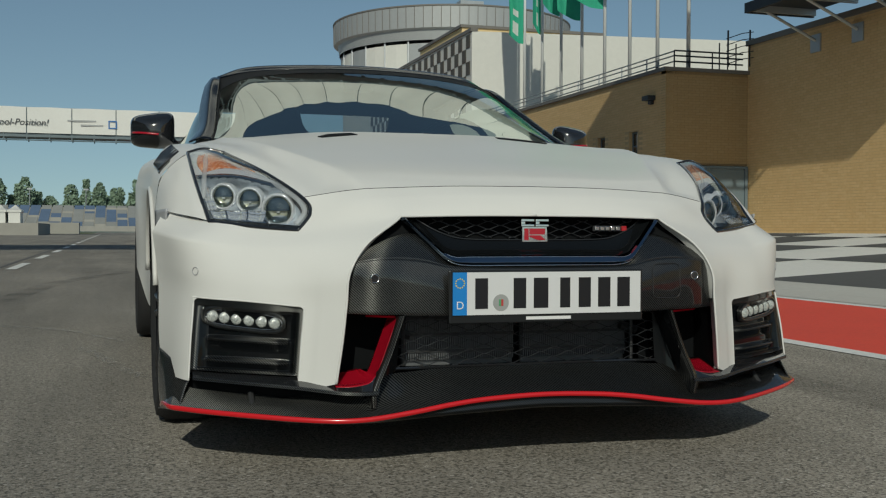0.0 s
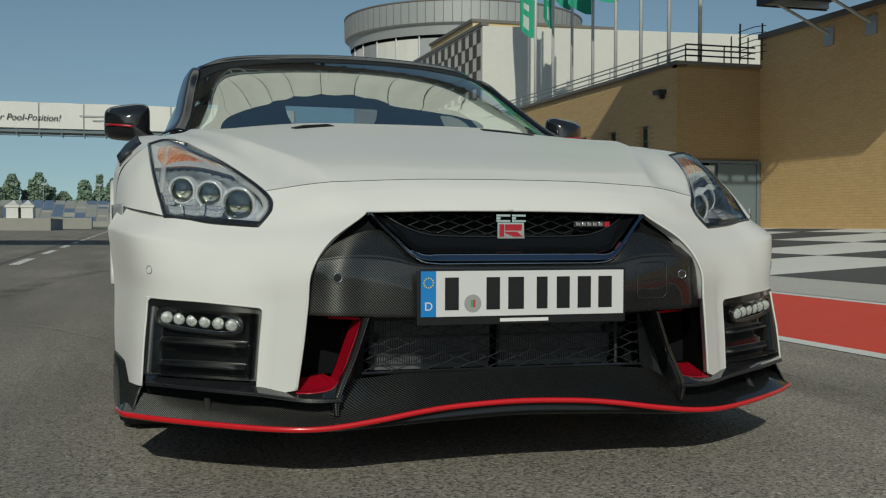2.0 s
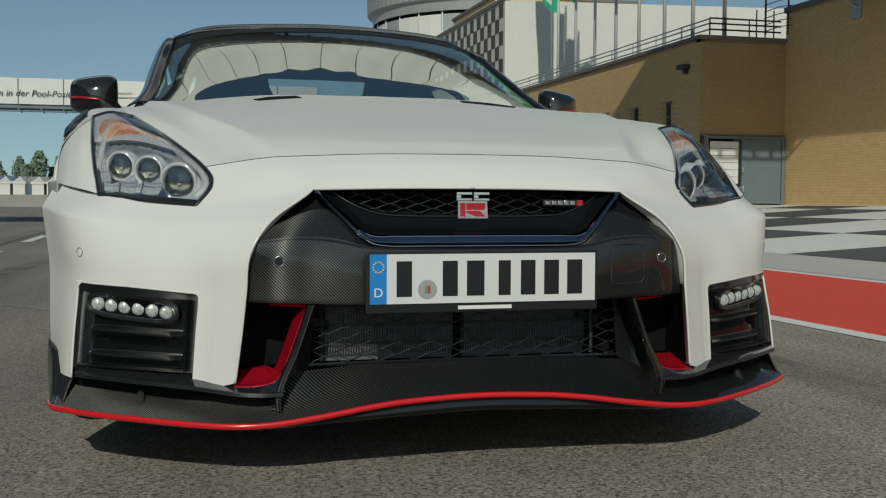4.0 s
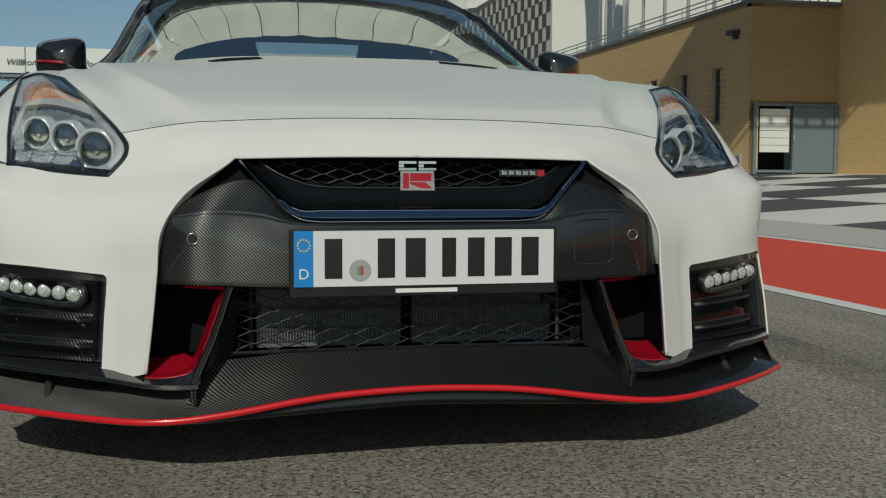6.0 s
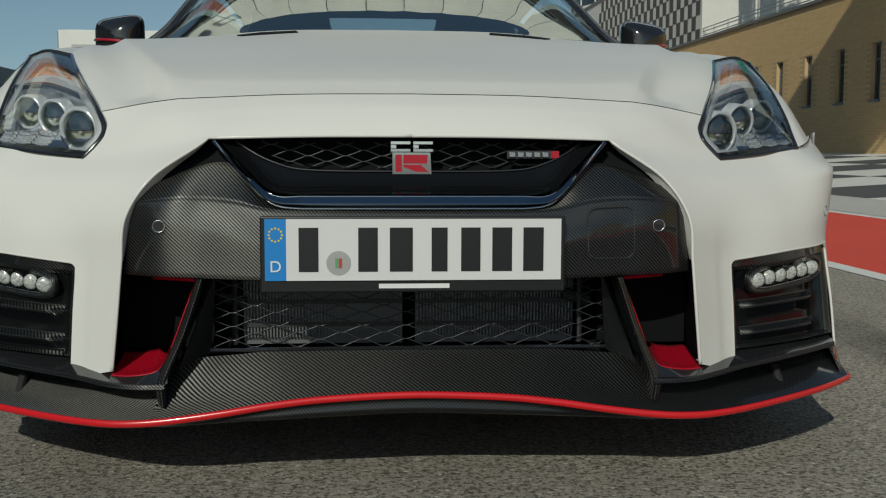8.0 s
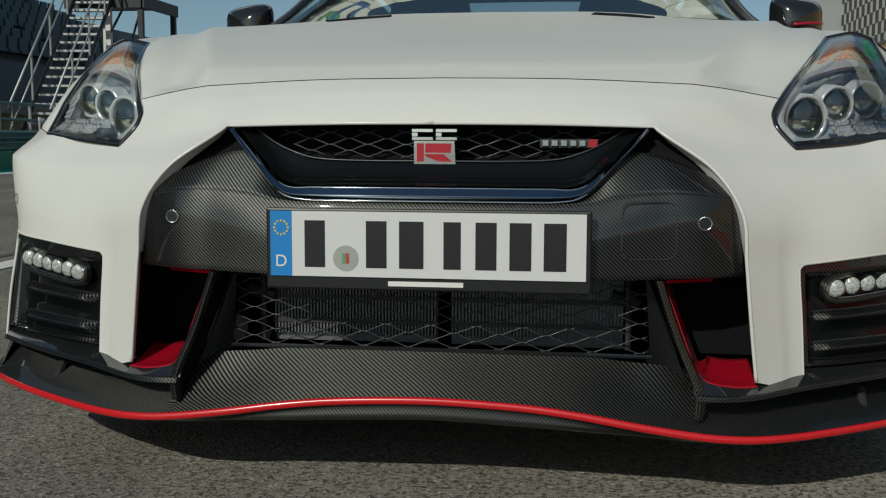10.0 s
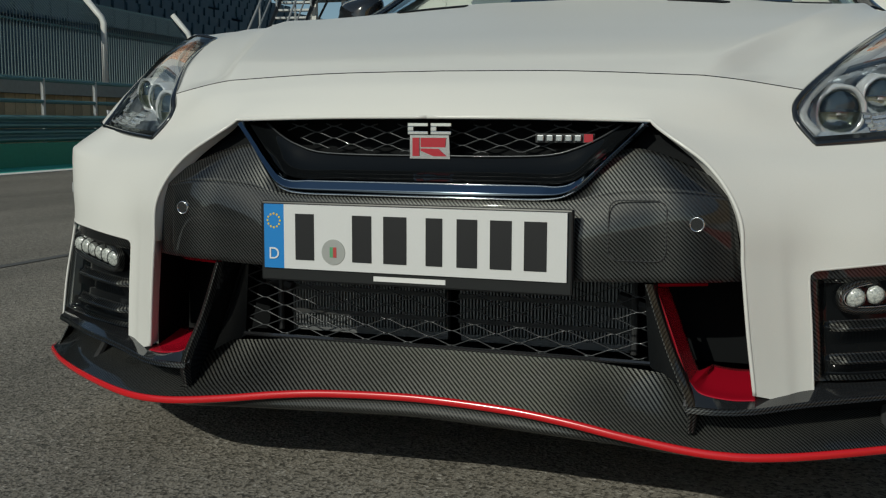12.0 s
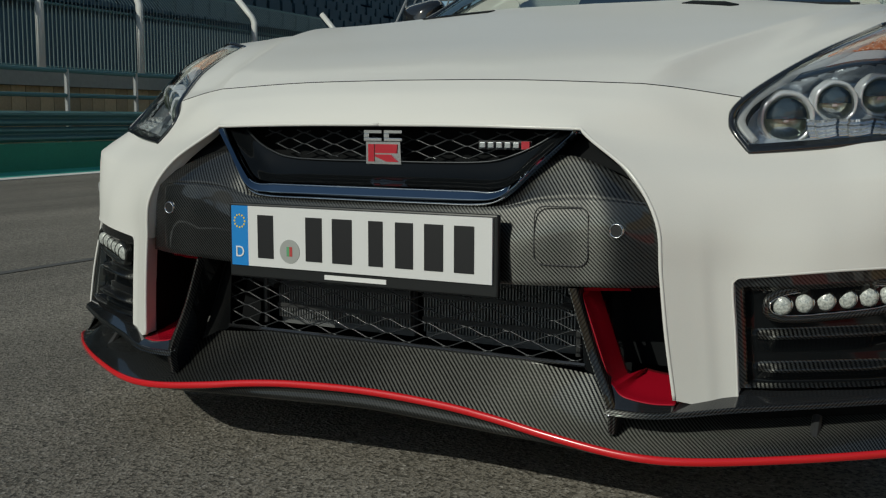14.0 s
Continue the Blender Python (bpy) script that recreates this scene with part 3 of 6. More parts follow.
# roof railing
rail = thing("roof_railing", "thin grey pipe railing along the roof edge", "railing", (WALL_X, GY, 5.72))
rinv = Matrix.Translation((-WALL_X, -GY, -5.72))
rx = WALL_X + 0.45
bm = bmesh.new()
for z in (5.90, 6.08, 6.22):
    bar(bm, (rx, GY + 0.3, z), (rx, GY + LONG, z), 0.022, 6)
under(link("rail_run", bm, ZINC, rail), rail, rinv)
bm = bmesh.new()
for z in (5.90, 6.08, 6.24):
    bar(bm, (rx, GY + 0.3, z), (NX, GY + 0.3, z), 0.026, 6)
under(link("rail_end", bm, STEELDARK, rail), rail, rinv)
for k in range(24):
    bm = bmesh.new()
    bar(bm, (rx, GY + 0.3 + 1.8 * k, 5.72), (rx, GY + 0.3 + 1.8 * k, 6.24), 0.024, 6)
    under(link("rail_post", bm, ZINC if k else STEELDARK, rail), rail, rinv)
ladder = thing("roof_ladder", "dark steel cage ladder at the roof corner", "ladder", (17.5, GY, 5.72))
linv = Matrix.Translation((-17.5, -GY, -5.72))
for x in (16.2, 17.0, 17.25, 17.55, 17.85):
    bm = bmesh.new()
    bar(bm, (x, GY + 0.3, 5.72), (x, GY + 0.3, 6.26 + 0.30 * (x > 17.1)), 0.022, 6)
    under(link("ladder_post", bm, STEELDARK, ladder), ladder, linv)
for k in range(5):
    bm = bmesh.new()
    tube(bm, [(17.5, GY + 0.3, 5.9 + 0.2 * k), (17.75, GY - 0.2, 6.0 + 0.2 * k), (18.1, GY - 0.3, 6.05 + 0.2 * k)], 0.014, 6)
    under(link("cage_hoop", bm, STEELDARK, ladder), ladder, linv)
for x in (17.5, 18.1):
    bm = bmesh.new()
    bar(bm, (x, GY + 0.2 - 0.3 * (x > 18), 5.8), (x, GY + 0.2 - 0.3 * (x > 18), 6.95), 0.03, 6)
    under(link("ladder_stile", bm, STEELDARK, ladder), ladder, linv)

# white hall with chequered side
WX, WY, WT = 15.6, 46.8, 10.3
hall = thing("white_hall", "white rendered hall with a chequered side wall", "building", (WX, WY, APRON_Z))
hinv = Matrix.Translation((-WX, -WY, -APRON_Z))
bm = bmesh.new()
v = [bm.verts.new(p) for p in ((WX, WY, 0.5), (47, WY - 4, 0.5), (47, 76, 0.5), (WX, 76, 0.5), (WX, WY, WT), (47, WY - 4, WT), (47, 76, WT), (WX, 76, WT))]
for f in ((0, 1, 5, 4), (1, 2, 6, 5), (2, 3, 7, 6), (3, 0, 4, 7), (4, 5, 6, 7)):
    bm.faces.new([v[i] for i in f])
under(link("hall_body", bm, STUCCO, hall), hall, hinv)
bm = bmesh.new()
box(bm, WX - 0.08, WX + 0.3, WY - 0.05, 76, WT, WT + 0.16)
under(link("roof_edge", bm, CAPSTEEL, hall), hall, hinv)
under(link("rear_upstand", boxes((WX + 0.8, 24.5, WY + 4, WY + 12, WT, WT + 0.95)), CREAM, hall), hall, hinv)
under(link("upstand_cap", boxes((WX + 0.7, 24.6, WY + 3.9, WY + 12.1, WT + 0.95, WT + 1.1)), CAPSTEEL, hall), hall, hinv)
tile_me = None
for i in range(34):
    for j in range(9):
        if (i + j) % 2:
            continue
        y0, z1 = WY + 0.25 + 0.62 * i, WT - 0.1 - 0.66 * j
        if tile_me is None:
            ob = link("dark_tile", boxes((-0.03, 0.0, 0.0, 0.60, -0.64, 0.0)), DARKTILE, hall)
            tile_me = ob.data
        else:
            ob = new("dark_tile", tile_me)
            ob.parent = hall
        ob.location = (WX, y0, z1)
        ob.matrix_parent_inverse = hinv

# round tower
TX, TY, TR = 24.6, 78.5, 9.3
tower = thing("round_tower", "round grey control tower with a flat disc roof", "tower", (TX, TY, APRON_Z))
tinv = Matrix.Translation((-TX, -TY, -APRON_Z))
bm = bmesh.new()
lathe(bm, [(0.5, TR - 0.7), (11.2, TR - 0.7)], (TX, TY, 0), "Z", 72)
under(link("shaft", bm, STUCCO, tower), tower, tinv)
bm = bmesh.new()
lathe(bm, [(14.9, TR - 0.3), (15.0, TR), (16.5, TR + 0.05), (16.6, TR - 0.4), (17.1, TR - 2.2), (17.3, 0.0)], (TX, TY, 0), "Z", 96)
under(link("roof_disc", bm, GREYPANEL, tower), tower, tinv)
bm = bmesh.new()
for k in range(90):
    a = 2 * math.pi * k / 90
    bar(bm, (TX + (TR + 0.03) * math.cos(a), TY + (TR + 0.03) * math.sin(a), 15.02), (TX + (TR + 0.05) * math.cos(a), TY + (TR + 0.05) * math.sin(a), 16.48), 0.025, 4)
sm = under(link("rim_seam", bm, CAPSTEEL, tower, "thin upright seams round the roof edge"), tower, tinv)
sm["kind"] = "stuff"
bm = bmesh.new()
lathe(bm, [(16.46, TR + 0.02), (16.52, TR + 0.10), (16.62, TR + 0.10), (16.66, TR - 0.2)], (TX, TY, 0), "Z", 96)
under(link("rim_cap", bm, CAPSTEEL, tower), tower, tinv)
bm = bmesh.new()
lathe(bm, [(14.2, TR - 0.42), (14.9, TR - 0.3)], (TX, TY, 0), "Z", 96)
under(link("fascia", bm, GREYPANEL, tower), tower, tinv)
for k in range(28):
    a0, a1 = 2 * math.pi * k / 28, 2 * math.pi * (k + 1) / 28
    for nm, r, z0, z1, m_ in (("blind", TR - 0.62, 12.2, 14.0, STUCCO if k % 3 else GREYPANEL), ("window", TR - 0.64, 11.2, 12.2, PANE)):
        bm = bmesh.new()
        q = [bm.verts.new((TX + r * math.cos(a), TY + r * math.sin(a), z)) for z in (z0, z1) for a in (a0, (a0 + a1) / 2, a1)]
        bm.faces.new((q[0], q[1], q[4], q[3]))
        bm.faces.new((q[1], q[2], q[5], q[4]))
        under(link(nm, bm, m_, tower), tower, tinv)
    bm = bmesh.new()
    bar(bm, (TX + (TR - 0.6) * math.cos(a0), TY + (TR - 0.6) * math.sin(a0), 11.2), (TX + (TR - 0.6) * math.cos(a0), TY + (TR - 0.6) * math.sin(a0), 14.2), 0.07, 6)
    under(link("mullion", bm, ZINC, tower), tower, tinv)
bm = bmesh.new()
box(bm, TX - 1.2, TX + 0.6, TY - 6.0, TY - 5.0, 16.9, 17.6)
bar(bm, (TX - 0.8, TY - 5.5, 16.5), (TX - 0.8, TY - 5.5, 18.4), 0.05, 6)
lathe(bm, [(17.1, 0.7), (17.6, 0.7), (17.8, 0.3), (17.8, 0.0)], (TX + 3.6, TY - 4, 0), "Z", 20)
under(link("roof_plant", bm, ZINC, tower), tower, tinv)

# flagpoles
random.seed(5)
for k in range(8):
    y = 27.3 + 2.0 * k
    px_ = WALL_X + 1.0
    bm = bmesh.new()
    bar(bm, (px_, y, 5.72), (px_, y, 14.5), 0.065, 10, 0.045)
    pole = tagged(link("flagpole", bm, WHITEPOLE, None, "", True), "white flagpole on the roof with a green flag", "flagpole", "flagpoles on the roof")
    low, wide = ((10.4, 1.0), (10.2, 1.0), (9.9, 1.1), (8.75, 1.15), (8.7, 0.95), (9.25, 0.70), (8.85, 0.34), (8.8, 0.72))[k]
    bm = bmesh.new()
    N_ = 14
    V = []
    for j in range(20):
        row = []
        for i in range(N_):
            u, t = i / (N_ - 1), j / 19
            fold = math.sin((7 + k % 3) * u + 3 * t + k * 1.7)
            row.append(bm.verts.new((px_ - 0.07 - wide * u * (0.92 + 0.08 * math.sin(5 * t + k)), y + 0.25 * wide * u + 0.12 * u * fold, 14.2 - (14.2 - low - 0.45 * u * u) * t - 0.25 * u * (1 - t) + 0.08 * u * fold)))
        V.append(row)
    for a, b in zip(V, V[1:]):
        for i in range(N_ - 1):
            f = bm.faces.new((a[i], a[i + 1], b[i + 1], b[i]))
            f.material_index = 1 if 5 <= i <= 8 and V.index(a) in (14, 16, 17) and k > 5 else 0
    part("flag", bm, [FLAG, FLAGWHITE], pole, "hanging green flag", True)

# ---------------------------------------------------------------- bridges over the track


def bridge(name, label, y, depth, z0, z1, x0, x1, panels):
    b = thing(name, label, "bridge", (0, y, 0))
    inv = Matrix.Translation((0, -y, 0))
    bm = bmesh.new()
    for z in (z0 - 0.25, z1):
        for yy in (y + 0.1, y + depth):
            box(bm, x0, x1, yy - 0.08, yy + 0.08, z - 0.1, z + 0.1)
    n = panels * 2
    for i in range(n + 1):
        x = x0 + (x1 - x0) * i / n
        for yy in (y + 0.1, y + depth):
            box(bm, x - 0.05, x + 0.05, yy - 0.05, yy + 0.05, z0 - 0.6, z1)
    box(bm, x0, x1, y + 0.15, y + depth, z0 - 0.35, z0 + 0.05)
    for yy in (y + 0.1,):
        bar(bm, (x0, yy, z0 - 0.62), (x1, yy, z0 - 0.62), 0.05, 6)
    under(link("truss", bm, STEELBLUE, b), b, inv)
    # unseen roof slab, added to close the gap in the bridge's shadow
    under(link("bridge_roof", boxes((x0, x1, y + 0.05, y + depth + 0.1, z1 + 0.11, z1 + 0.16)), GREYPANEL, b), b, inv)
    w = (x1 - x0) / panels
    for i in range(panels):
        bm = bmesh.new()
        V = []
        for j in range(7):
            V.append([])
            for k in range(13):
                u, t = k / 12, j / 6
                sag = 0.06 * (z1 - z0) * math.sin(math.pi * u) * t
                V[-1].append(bm.verts.new((x0 + w * (i + 0.012 + 0.976 * u), y - 0.03 + 0.04 * math.sin(6 * u + 3 * t + i), z0 + (z1 + 0.13 - z0) * t + sag * 0.3)))
        for a, c in zip(V, V[1:]):
            for k in range(12):
                bm.faces.new((a[k], a[k + 1], c[k + 1], c[k]))
        under(link("banner_panel", bm, BRIDGEWHITE if name == "footbridge" else BANNER, b, "white fabric panel", True), b, inv)
    return b, inv


far, finv = bridge("banner_bridge", "white banner bridge over the straight with lettering", 97, 2.5, 8.95, 11.05, -27, 14, 11)
bm = boxes(*[(x - 0.2, x + 0.2, yy - 0.2, yy + 0.2, 0.0, 9.2) for x in (-26.5, 13.5) for yy in (97.3, 99.3)])
under(link("bridge_leg", bm, STEELBLUE, far), far, finv)
cu = bpy.data.curves.new("lettering", "FONT")
cu.body, cu.size, cu.align_x, cu.extrude, cu.shear = "Willkommen in der Pool-Position!", 0.78, "RIGHT", 0.005, 0.25
txt = bpy.data.objects.new("lettering", cu)
scene.collection.objects.link(txt)
bpy.context.view_layer.update()
me = bpy.data.meshes.new_from_object(txt.evaluated_get(bpy.context.evaluated_depsgraph_get()))
bpy.data.objects.remove(txt)
me.materials.clear()
me.materials.append(BANNERINK)
lett = new("lettering", me)
lett.parent = far
lett.matrix_basis = pose(-6.6, 96.88, 9.62, 90, 0, 0)
lett.matrix_parent_inverse = finv
for q in ((-5.0, -2.6, 96.89, 96.90, 10.05, 10.18), (-3.9, -2.0, 96.89, 96.90, 9.68, 9.81), (-25.8, -20.6, 96.89, 96.90, 9.66, 9.90)):
    under(link("faint_bar", boxes(q), GREYPANEL, far), far, finv)


def frame_mark(bm, x, y, z, a, t):
    for q in ((x - a, x + a, z - a, z - a + t), (x - a, x + a, z + a - t, z + a), (x - a, x - a + t, z - a + t, z + a - t), (x + a - t, x + a, z - a + t, z + a - t)):
        box(bm, q[0], q[1], y, y + 0.01, q[2], q[3])


bm = bmesh.new()
frame_mark(bm, -1.2, 96.89, 9.85, 0.36, 0.10)
under(link("blue_mark", bm, BANNERBLUE, far), far, finv)

# bridge over the car, seen in the windscreen
over, oinv = bridge("footbridge", "white banner footbridge spanning the start straight", 15.15, 2.5, 9.75, 13.2, -34, 19.556, 46)
bm = bmesh.new()
frame_mark(bm, -6.6, 15.0, 11.8, 0.75, 0.28)
under(link("blue_mark", bm, BANNERBLUE, over), over, oinv)
bm = bmesh.new()
frame_mark(bm, -7.6, 15.01, 10.9, 0.65, 0.22)
under(link("green_mark", bm, BANNERGREEN, over), over, oinv)
bm = bmesh.new()
frame_mark(bm, -5.0, 15.01, 11.2, 0.5, 0.14)
under(link("grey_mark", bm, SEATGREY, over), over, oinv)

# steel stair behind the fence, up to a landing
stair = thing("steel_stair", "open steel stair with pale treads and pipe handrails", "stairs", (-11.3, 18.4, 0))
sinv = Matrix.Translation((11.3, -18.4, 0))
S0, SD, SW = Vector((-11.29, 18.37, 0.10)), Vector((-0.025, 0.214, 0.203)), Vector((0.86, 0.10, 0))
tread_me = None
for k in range(19):
    p = S0 + SD * k
    if tread_me is None:
        ob = link("tread", boxes((0.03, 0.83, 0.0, 0.25, -0.045, 0.0)), ZINC, stair)
        tread_me = ob.data
    else:
        ob = new("tread", tread_me)
        ob.parent = stair
    ob.matrix_basis = Matrix.Translation(p) @ Matrix.Rotation(radians(6.6), 4, "Z")
    ob.matrix_parent_inverse = sinv
for side in (0.0, 1.0):
    for nm, lift, r, m_ in (("stringer", -0.02, 0.085, STEELDARK), ("stair_rail", 1.05, 0.026, ZINC), ("stair_rail", 0.55, 0.020, ZINC)):
        bm = bmesh.new()
        up = Vector((0, 0, lift))
        tube(bm, [S0 + SW * side + up, S0 + SW * side + SD * 18.6 + up], r, 8, (0.35 if nm == "stringer" else 1.0, 1.0))
        under(link(nm, bm, m_, stair, "", True), stair, sinv)
    for k in (1, 6, 11, 16):
        bm = bmesh.new()
        p = S0 + SW * side + SD * k
        bar(bm, p, p + Vector((0, 0, 1.06)), 0.026, 8)
        under(link("stair_baluster", bm, ZINC, stair), stair, sinv)
LX0, LX1, LY0, LY1 = -12.1, -10.2, 22.5, 24.6
under(link("landing", boxes((LX0, LX1, LY0, LY1, 3.80, 3.90)), ZINC, stair), stair, sinv)
under(link("landing_beam", boxes((LX0, LX1, LY0 - 0.06, LY0, 3.62, 3.90)), STEELDARK, stair), stair, sinv)
under(link("landing_beam", boxes((LX1, LX1 + 0.06, LY0, LY1, 3.62, 3.90)), STEELDARK, stair), stair, sinv)
under(link("landing_panel", boxes((-11.15, LX1, LY0 - 0.05, LY0 - 0.02, 3.92, 5.0)), STEELBLUE, stair), stair, sinv)
for x, y, m_ in ((LX1 - 0.05, LY0 + 0.06, STEELDARK), (LX1 - 0.05, LY1 - 0.06, STEELDARK), (LX0 + 0.05, LY1 - 0.06, WHITEPOLE), (-11.05, LY0 + 0.06, WHITEPOLE)):
    under(link("stair_post", boxes((x - 0.06, x + 0.06, y - 0.06, y + 0.06, 0, 3.80)), m_, stair), stair, sinv)
for a, b in (((-11.05, LY0 + 0.06, 1.2), (LX1 - 0.05, LY0 + 0.06, 3.6)), ((-11.05, LY0 + 0.06, 3.0), (-10.7, LY0 + 0.06, 3.6))):
    bm = bmesh.new()
    bar(bm, a, b, 0.03, 6)
    under(link("stair_brace", bm, STEELDARK, stair), stair, sinv)

# ---------------------------------------------------------------- trackside barrier and fence
FA = Vector((-9.25, 7.5, 0))
FD = Vector((-0.112, 0.9937, 0)).normalized()
FN = Vector((FD.y, -FD.x, 0))


def along(d, off, z):
    """A place d metres along the barrier, off metres behind its face."""
    return FA + FD * d - FN * off + Vector((0, 0, z))


def run(name, material, parent, d0, d1, prof, label="", smooth=False):
    """A profile of (off, z) drawn along the barrier."""
    bm = bmesh.new()
    r = [[bm.verts.new(along(d, o, z)) for o, z in prof] for d in (d0, d1)]
    for i in range(len(prof)):
        j = (i + 1) % len(prof)
        bm.faces.new((r[0][i], r[0][j], r[1][j], r[1][i]))
    for q in r:
        bm.faces.new(q)
    return link(name, bm, material, parent, label, smooth)


D0, D1 = -14.0, 62.0
tagged(run("barrier_wall", GREEN, None, D0, D1, [(0, 0.02), (0.3, 0.02), (0.3, 0.34), (0, 0.34)]), "green painted concrete barrier base", "wall", kind="structure")
tagged(run("barrier_foot", TEAL, None, D0, D1, [(-0.62, 0.003), (0.0, 0.003), (0.0, 0.02), (-0.62, 0.008)]), "pale teal line along the barrier foot", "wall", kind="structure")
tagged(run("barrier_kerb", LINE, None, D0, D1, [(-0.90, 0.003), (-0.62, 0.003), (-0.62, 0.010), (-0.90, 0.010)]), "white painted line at the barrier", "ground marking", kind="structure")
rail2 = thing("guard_rail", "dark green corrugated guard rail on posts", "guard rail", FA)
for z in (0.36, 0.55):
    ob = run("rail_beam", RAILDARK, rail2, D0, D1, [(0.06, z), (0.0, z + 0.03), (0.0, z + 0.055), (0.05, z + 0.085), (0.05, z + 0.10), (0.0, z + 0.13), (0.0, z + 0.155), (0.06, z + 0.18), (0.075, z + 0.18), (0.075, z)])
    under(ob, rail2, Matrix.Translation(-FA))
hand = thing("pipe_handrail", "grey pipe handrail behind the guard rail", "railing", FA)
for z in (0.93, 1.24):
    bm = bmesh.new()
    bar(bm, along(D0, 0.25, z), along(D1, 0.25, z), 0.028, 8)
    under(link("handrail_pipe", bm, RAILDARK, hand), hand, Matrix.Translation(-FA))
for k in range(-9, 40):
    bm = bmesh.new()
    bar(bm, along(0.97 + 1.4 * k, 0.25, 0.3), along(0.97 + 1.4 * k, 0.25, 1.26), 0.032, 8)
    under(link("handrail_post", bm, ZINC, hand), hand, Matrix.Translation(-FA))
bank = tagged(run("bank_boards", SATIN, None, D0, D1, [(1.34, 0.02), (1.4, 0.02), (1.4, 1.08), (1.34, 1.08)]), "weathered brown timber boards", "wall", kind="structure")
board_me = None
for k in range(200):
    if board_me is None:
        ob = link("board", boxes((0.0, 0.045, 0.006, 0.264, 0.02, 1.075)), BEAM, bank)
        board_me = ob.data
    else:
        ob = new("board", board_me)
        ob.parent = bank
    ob.matrix_basis = Matrix.Translation(along(D0 + 0.27 * k, 1.34, 0.0)) @ Matrix.Rotation(math.atan2(-FD.x, FD.y), 4, "Z")
tagged(run("bank_wall", WALLCON, None, D0, D1, [(1.2, 1.08), (1.9, 1.08), (1.9, 1.30), (1.2, 1.30)]), "grey concrete coping", "wall", kind="structure")
fence = thing("debris_fence", "tall steel catch fence with posts bent towards the track", "fence", along(0, 1.5, 1.3))
fi = Matrix.Translation(-along(0, 1.5, 1.3))
FENCE_END = 11.3
for d in (11.15, 7.67, 4.19, 1.95, -1.5, -5.0, -8.5, -12.0):
    bm = bmesh.new()
    tube(bm, [along(d, 1.5, 1.3), along(d, 1.5, 2.42), along(d, 1.54, 2.52), along(d, 1.88, 2.90)], 0.058, 8)
    under(link("fence_post", bm, WHITEPOLE, fence, "", True), fence, fi)
bm = bmesh.new()
for k in range(int((FENCE_END - D0) / 0.085)):
    d = D0 + 0.085 * k
    tube(bm, [along(d, 1.60, 1.33), along(d, 1.60, 2.40), along(d, 1.96, 2.82)], 0.011, 4)
fb = under(link("fence_bar", bm, FENCEBAR, fence, "close-set upright bars"), fence, fi)
fb["kind"] = "stuff"
bm = bmesh.new()
for z, o in ((1.36, 1.62), (2.26, 1.62), (2.80, 1.96)):
    bar(bm, along(D0, o, z), along(FENCE_END, o, z), 0.022, 6)
under(link("fence_rail", bm, RAILDARK, fence), fence, fi)

# ---------------------------------------------------------------- grandstands
stand = thing("grandstand", "dark blue-grey grandstand with raked rows behind the fence", "grandstand", (-20, 15, 0))
gi = Matrix.Translation((20, -15, 0))
under(link("stand_front", boxes((-15.4, -15.0, -20, 40, 0, 2.6)), STAND, stand), stand, gi)
for k in range(12):
    under(link("stand_step", boxes((-15.4 - 0.9 * (k + 1), -15.4 - 0.9 * k, -20, 40, 2.0 + 0.42 * k, 2.6 + 0.42 * k)), STAND, stand), stand, gi)
    bm = bmesh.new()
    for j in range(100):
        y = -19.8 + 0.6 * j
        if j % 17 == 16:
            continue
        box(bm, -15.4 - 0.9 * (k + 1) + 0.1, -15.4 - 0.9 * k - 0.35, y, y + 0.46, 2.6 + 0.42 * k + 0.35, 2.6 + 0.42 * k + 0.42)
        box(bm, -15.4 - 0.9 * (k + 1) + 0.1, -15.4 - 0.9 * (k + 1) + 0.16, y, y + 0.46, 2.6 + 0.42 * k + 0.42, 2.6 + 0.42 * k + 0.85)
    so = under(link("bench", bm, SEATTEAL, stand), stand, gi)
    so["kind"] = "stuff"
under(link("stand_back", boxes((-26.6, -26.2, -20, 40, 0, 12)), STAND, stand), stand, gi)
bm = bmesh.new()
v = [bm.verts.new(p) for p in ((-18.6, -20, 10.2), (-18.6, 40, 10.2), (-27, 40, 12.2), (-27, -20, 12.2), (-18.6, -20, 10.6), (-18.6, 40, 10.6), (-27, 40, 12.6), (-27, -20, 12.6))]
for f in ((0, 1, 2, 3), (4, 5, 6, 7), (0, 1, 5, 4), (1, 2, 6, 5), (2, 3, 7, 6), (3, 0, 4, 7)):
    bm.faces.new([v[i] for i in f])
under(link("stand_roof", bm, STANDROOF, stand), stand, gi)
for k in range(8):
    y = -18 + 8 * k
    bm = bmesh.new()
    bar(bm, (-22, y, 4.0), (-20, y, 11.2), 0.14, 8)
    bar(bm, (-26, y, 8.0), (-18.8, y, 10.1), 0.10, 8)
    under(link("stand_column", bm, STEELBLUE, stand), stand, gi)
low_stand = thing("low_grandstand", "low open grandstand farther down the straight", "grandstand", (-24, 90, 0))
li = Matrix.Translation((24, -90, 0))
for k in range(9):
    under(link("stand_step", boxes((-17.4 - 1.0 * (k + 1), -17.4 - 1.0 * k, 44, 88, 0.2 + 0.5 * k, 1.2 + 0.5 * k)), STAND, low_stand), low_stand, li)
under(link("stand_back", boxes((-27.0, -26.4, 44, 88, 0, 6.6)), STANDROOF, low_stand), low_stand, li)

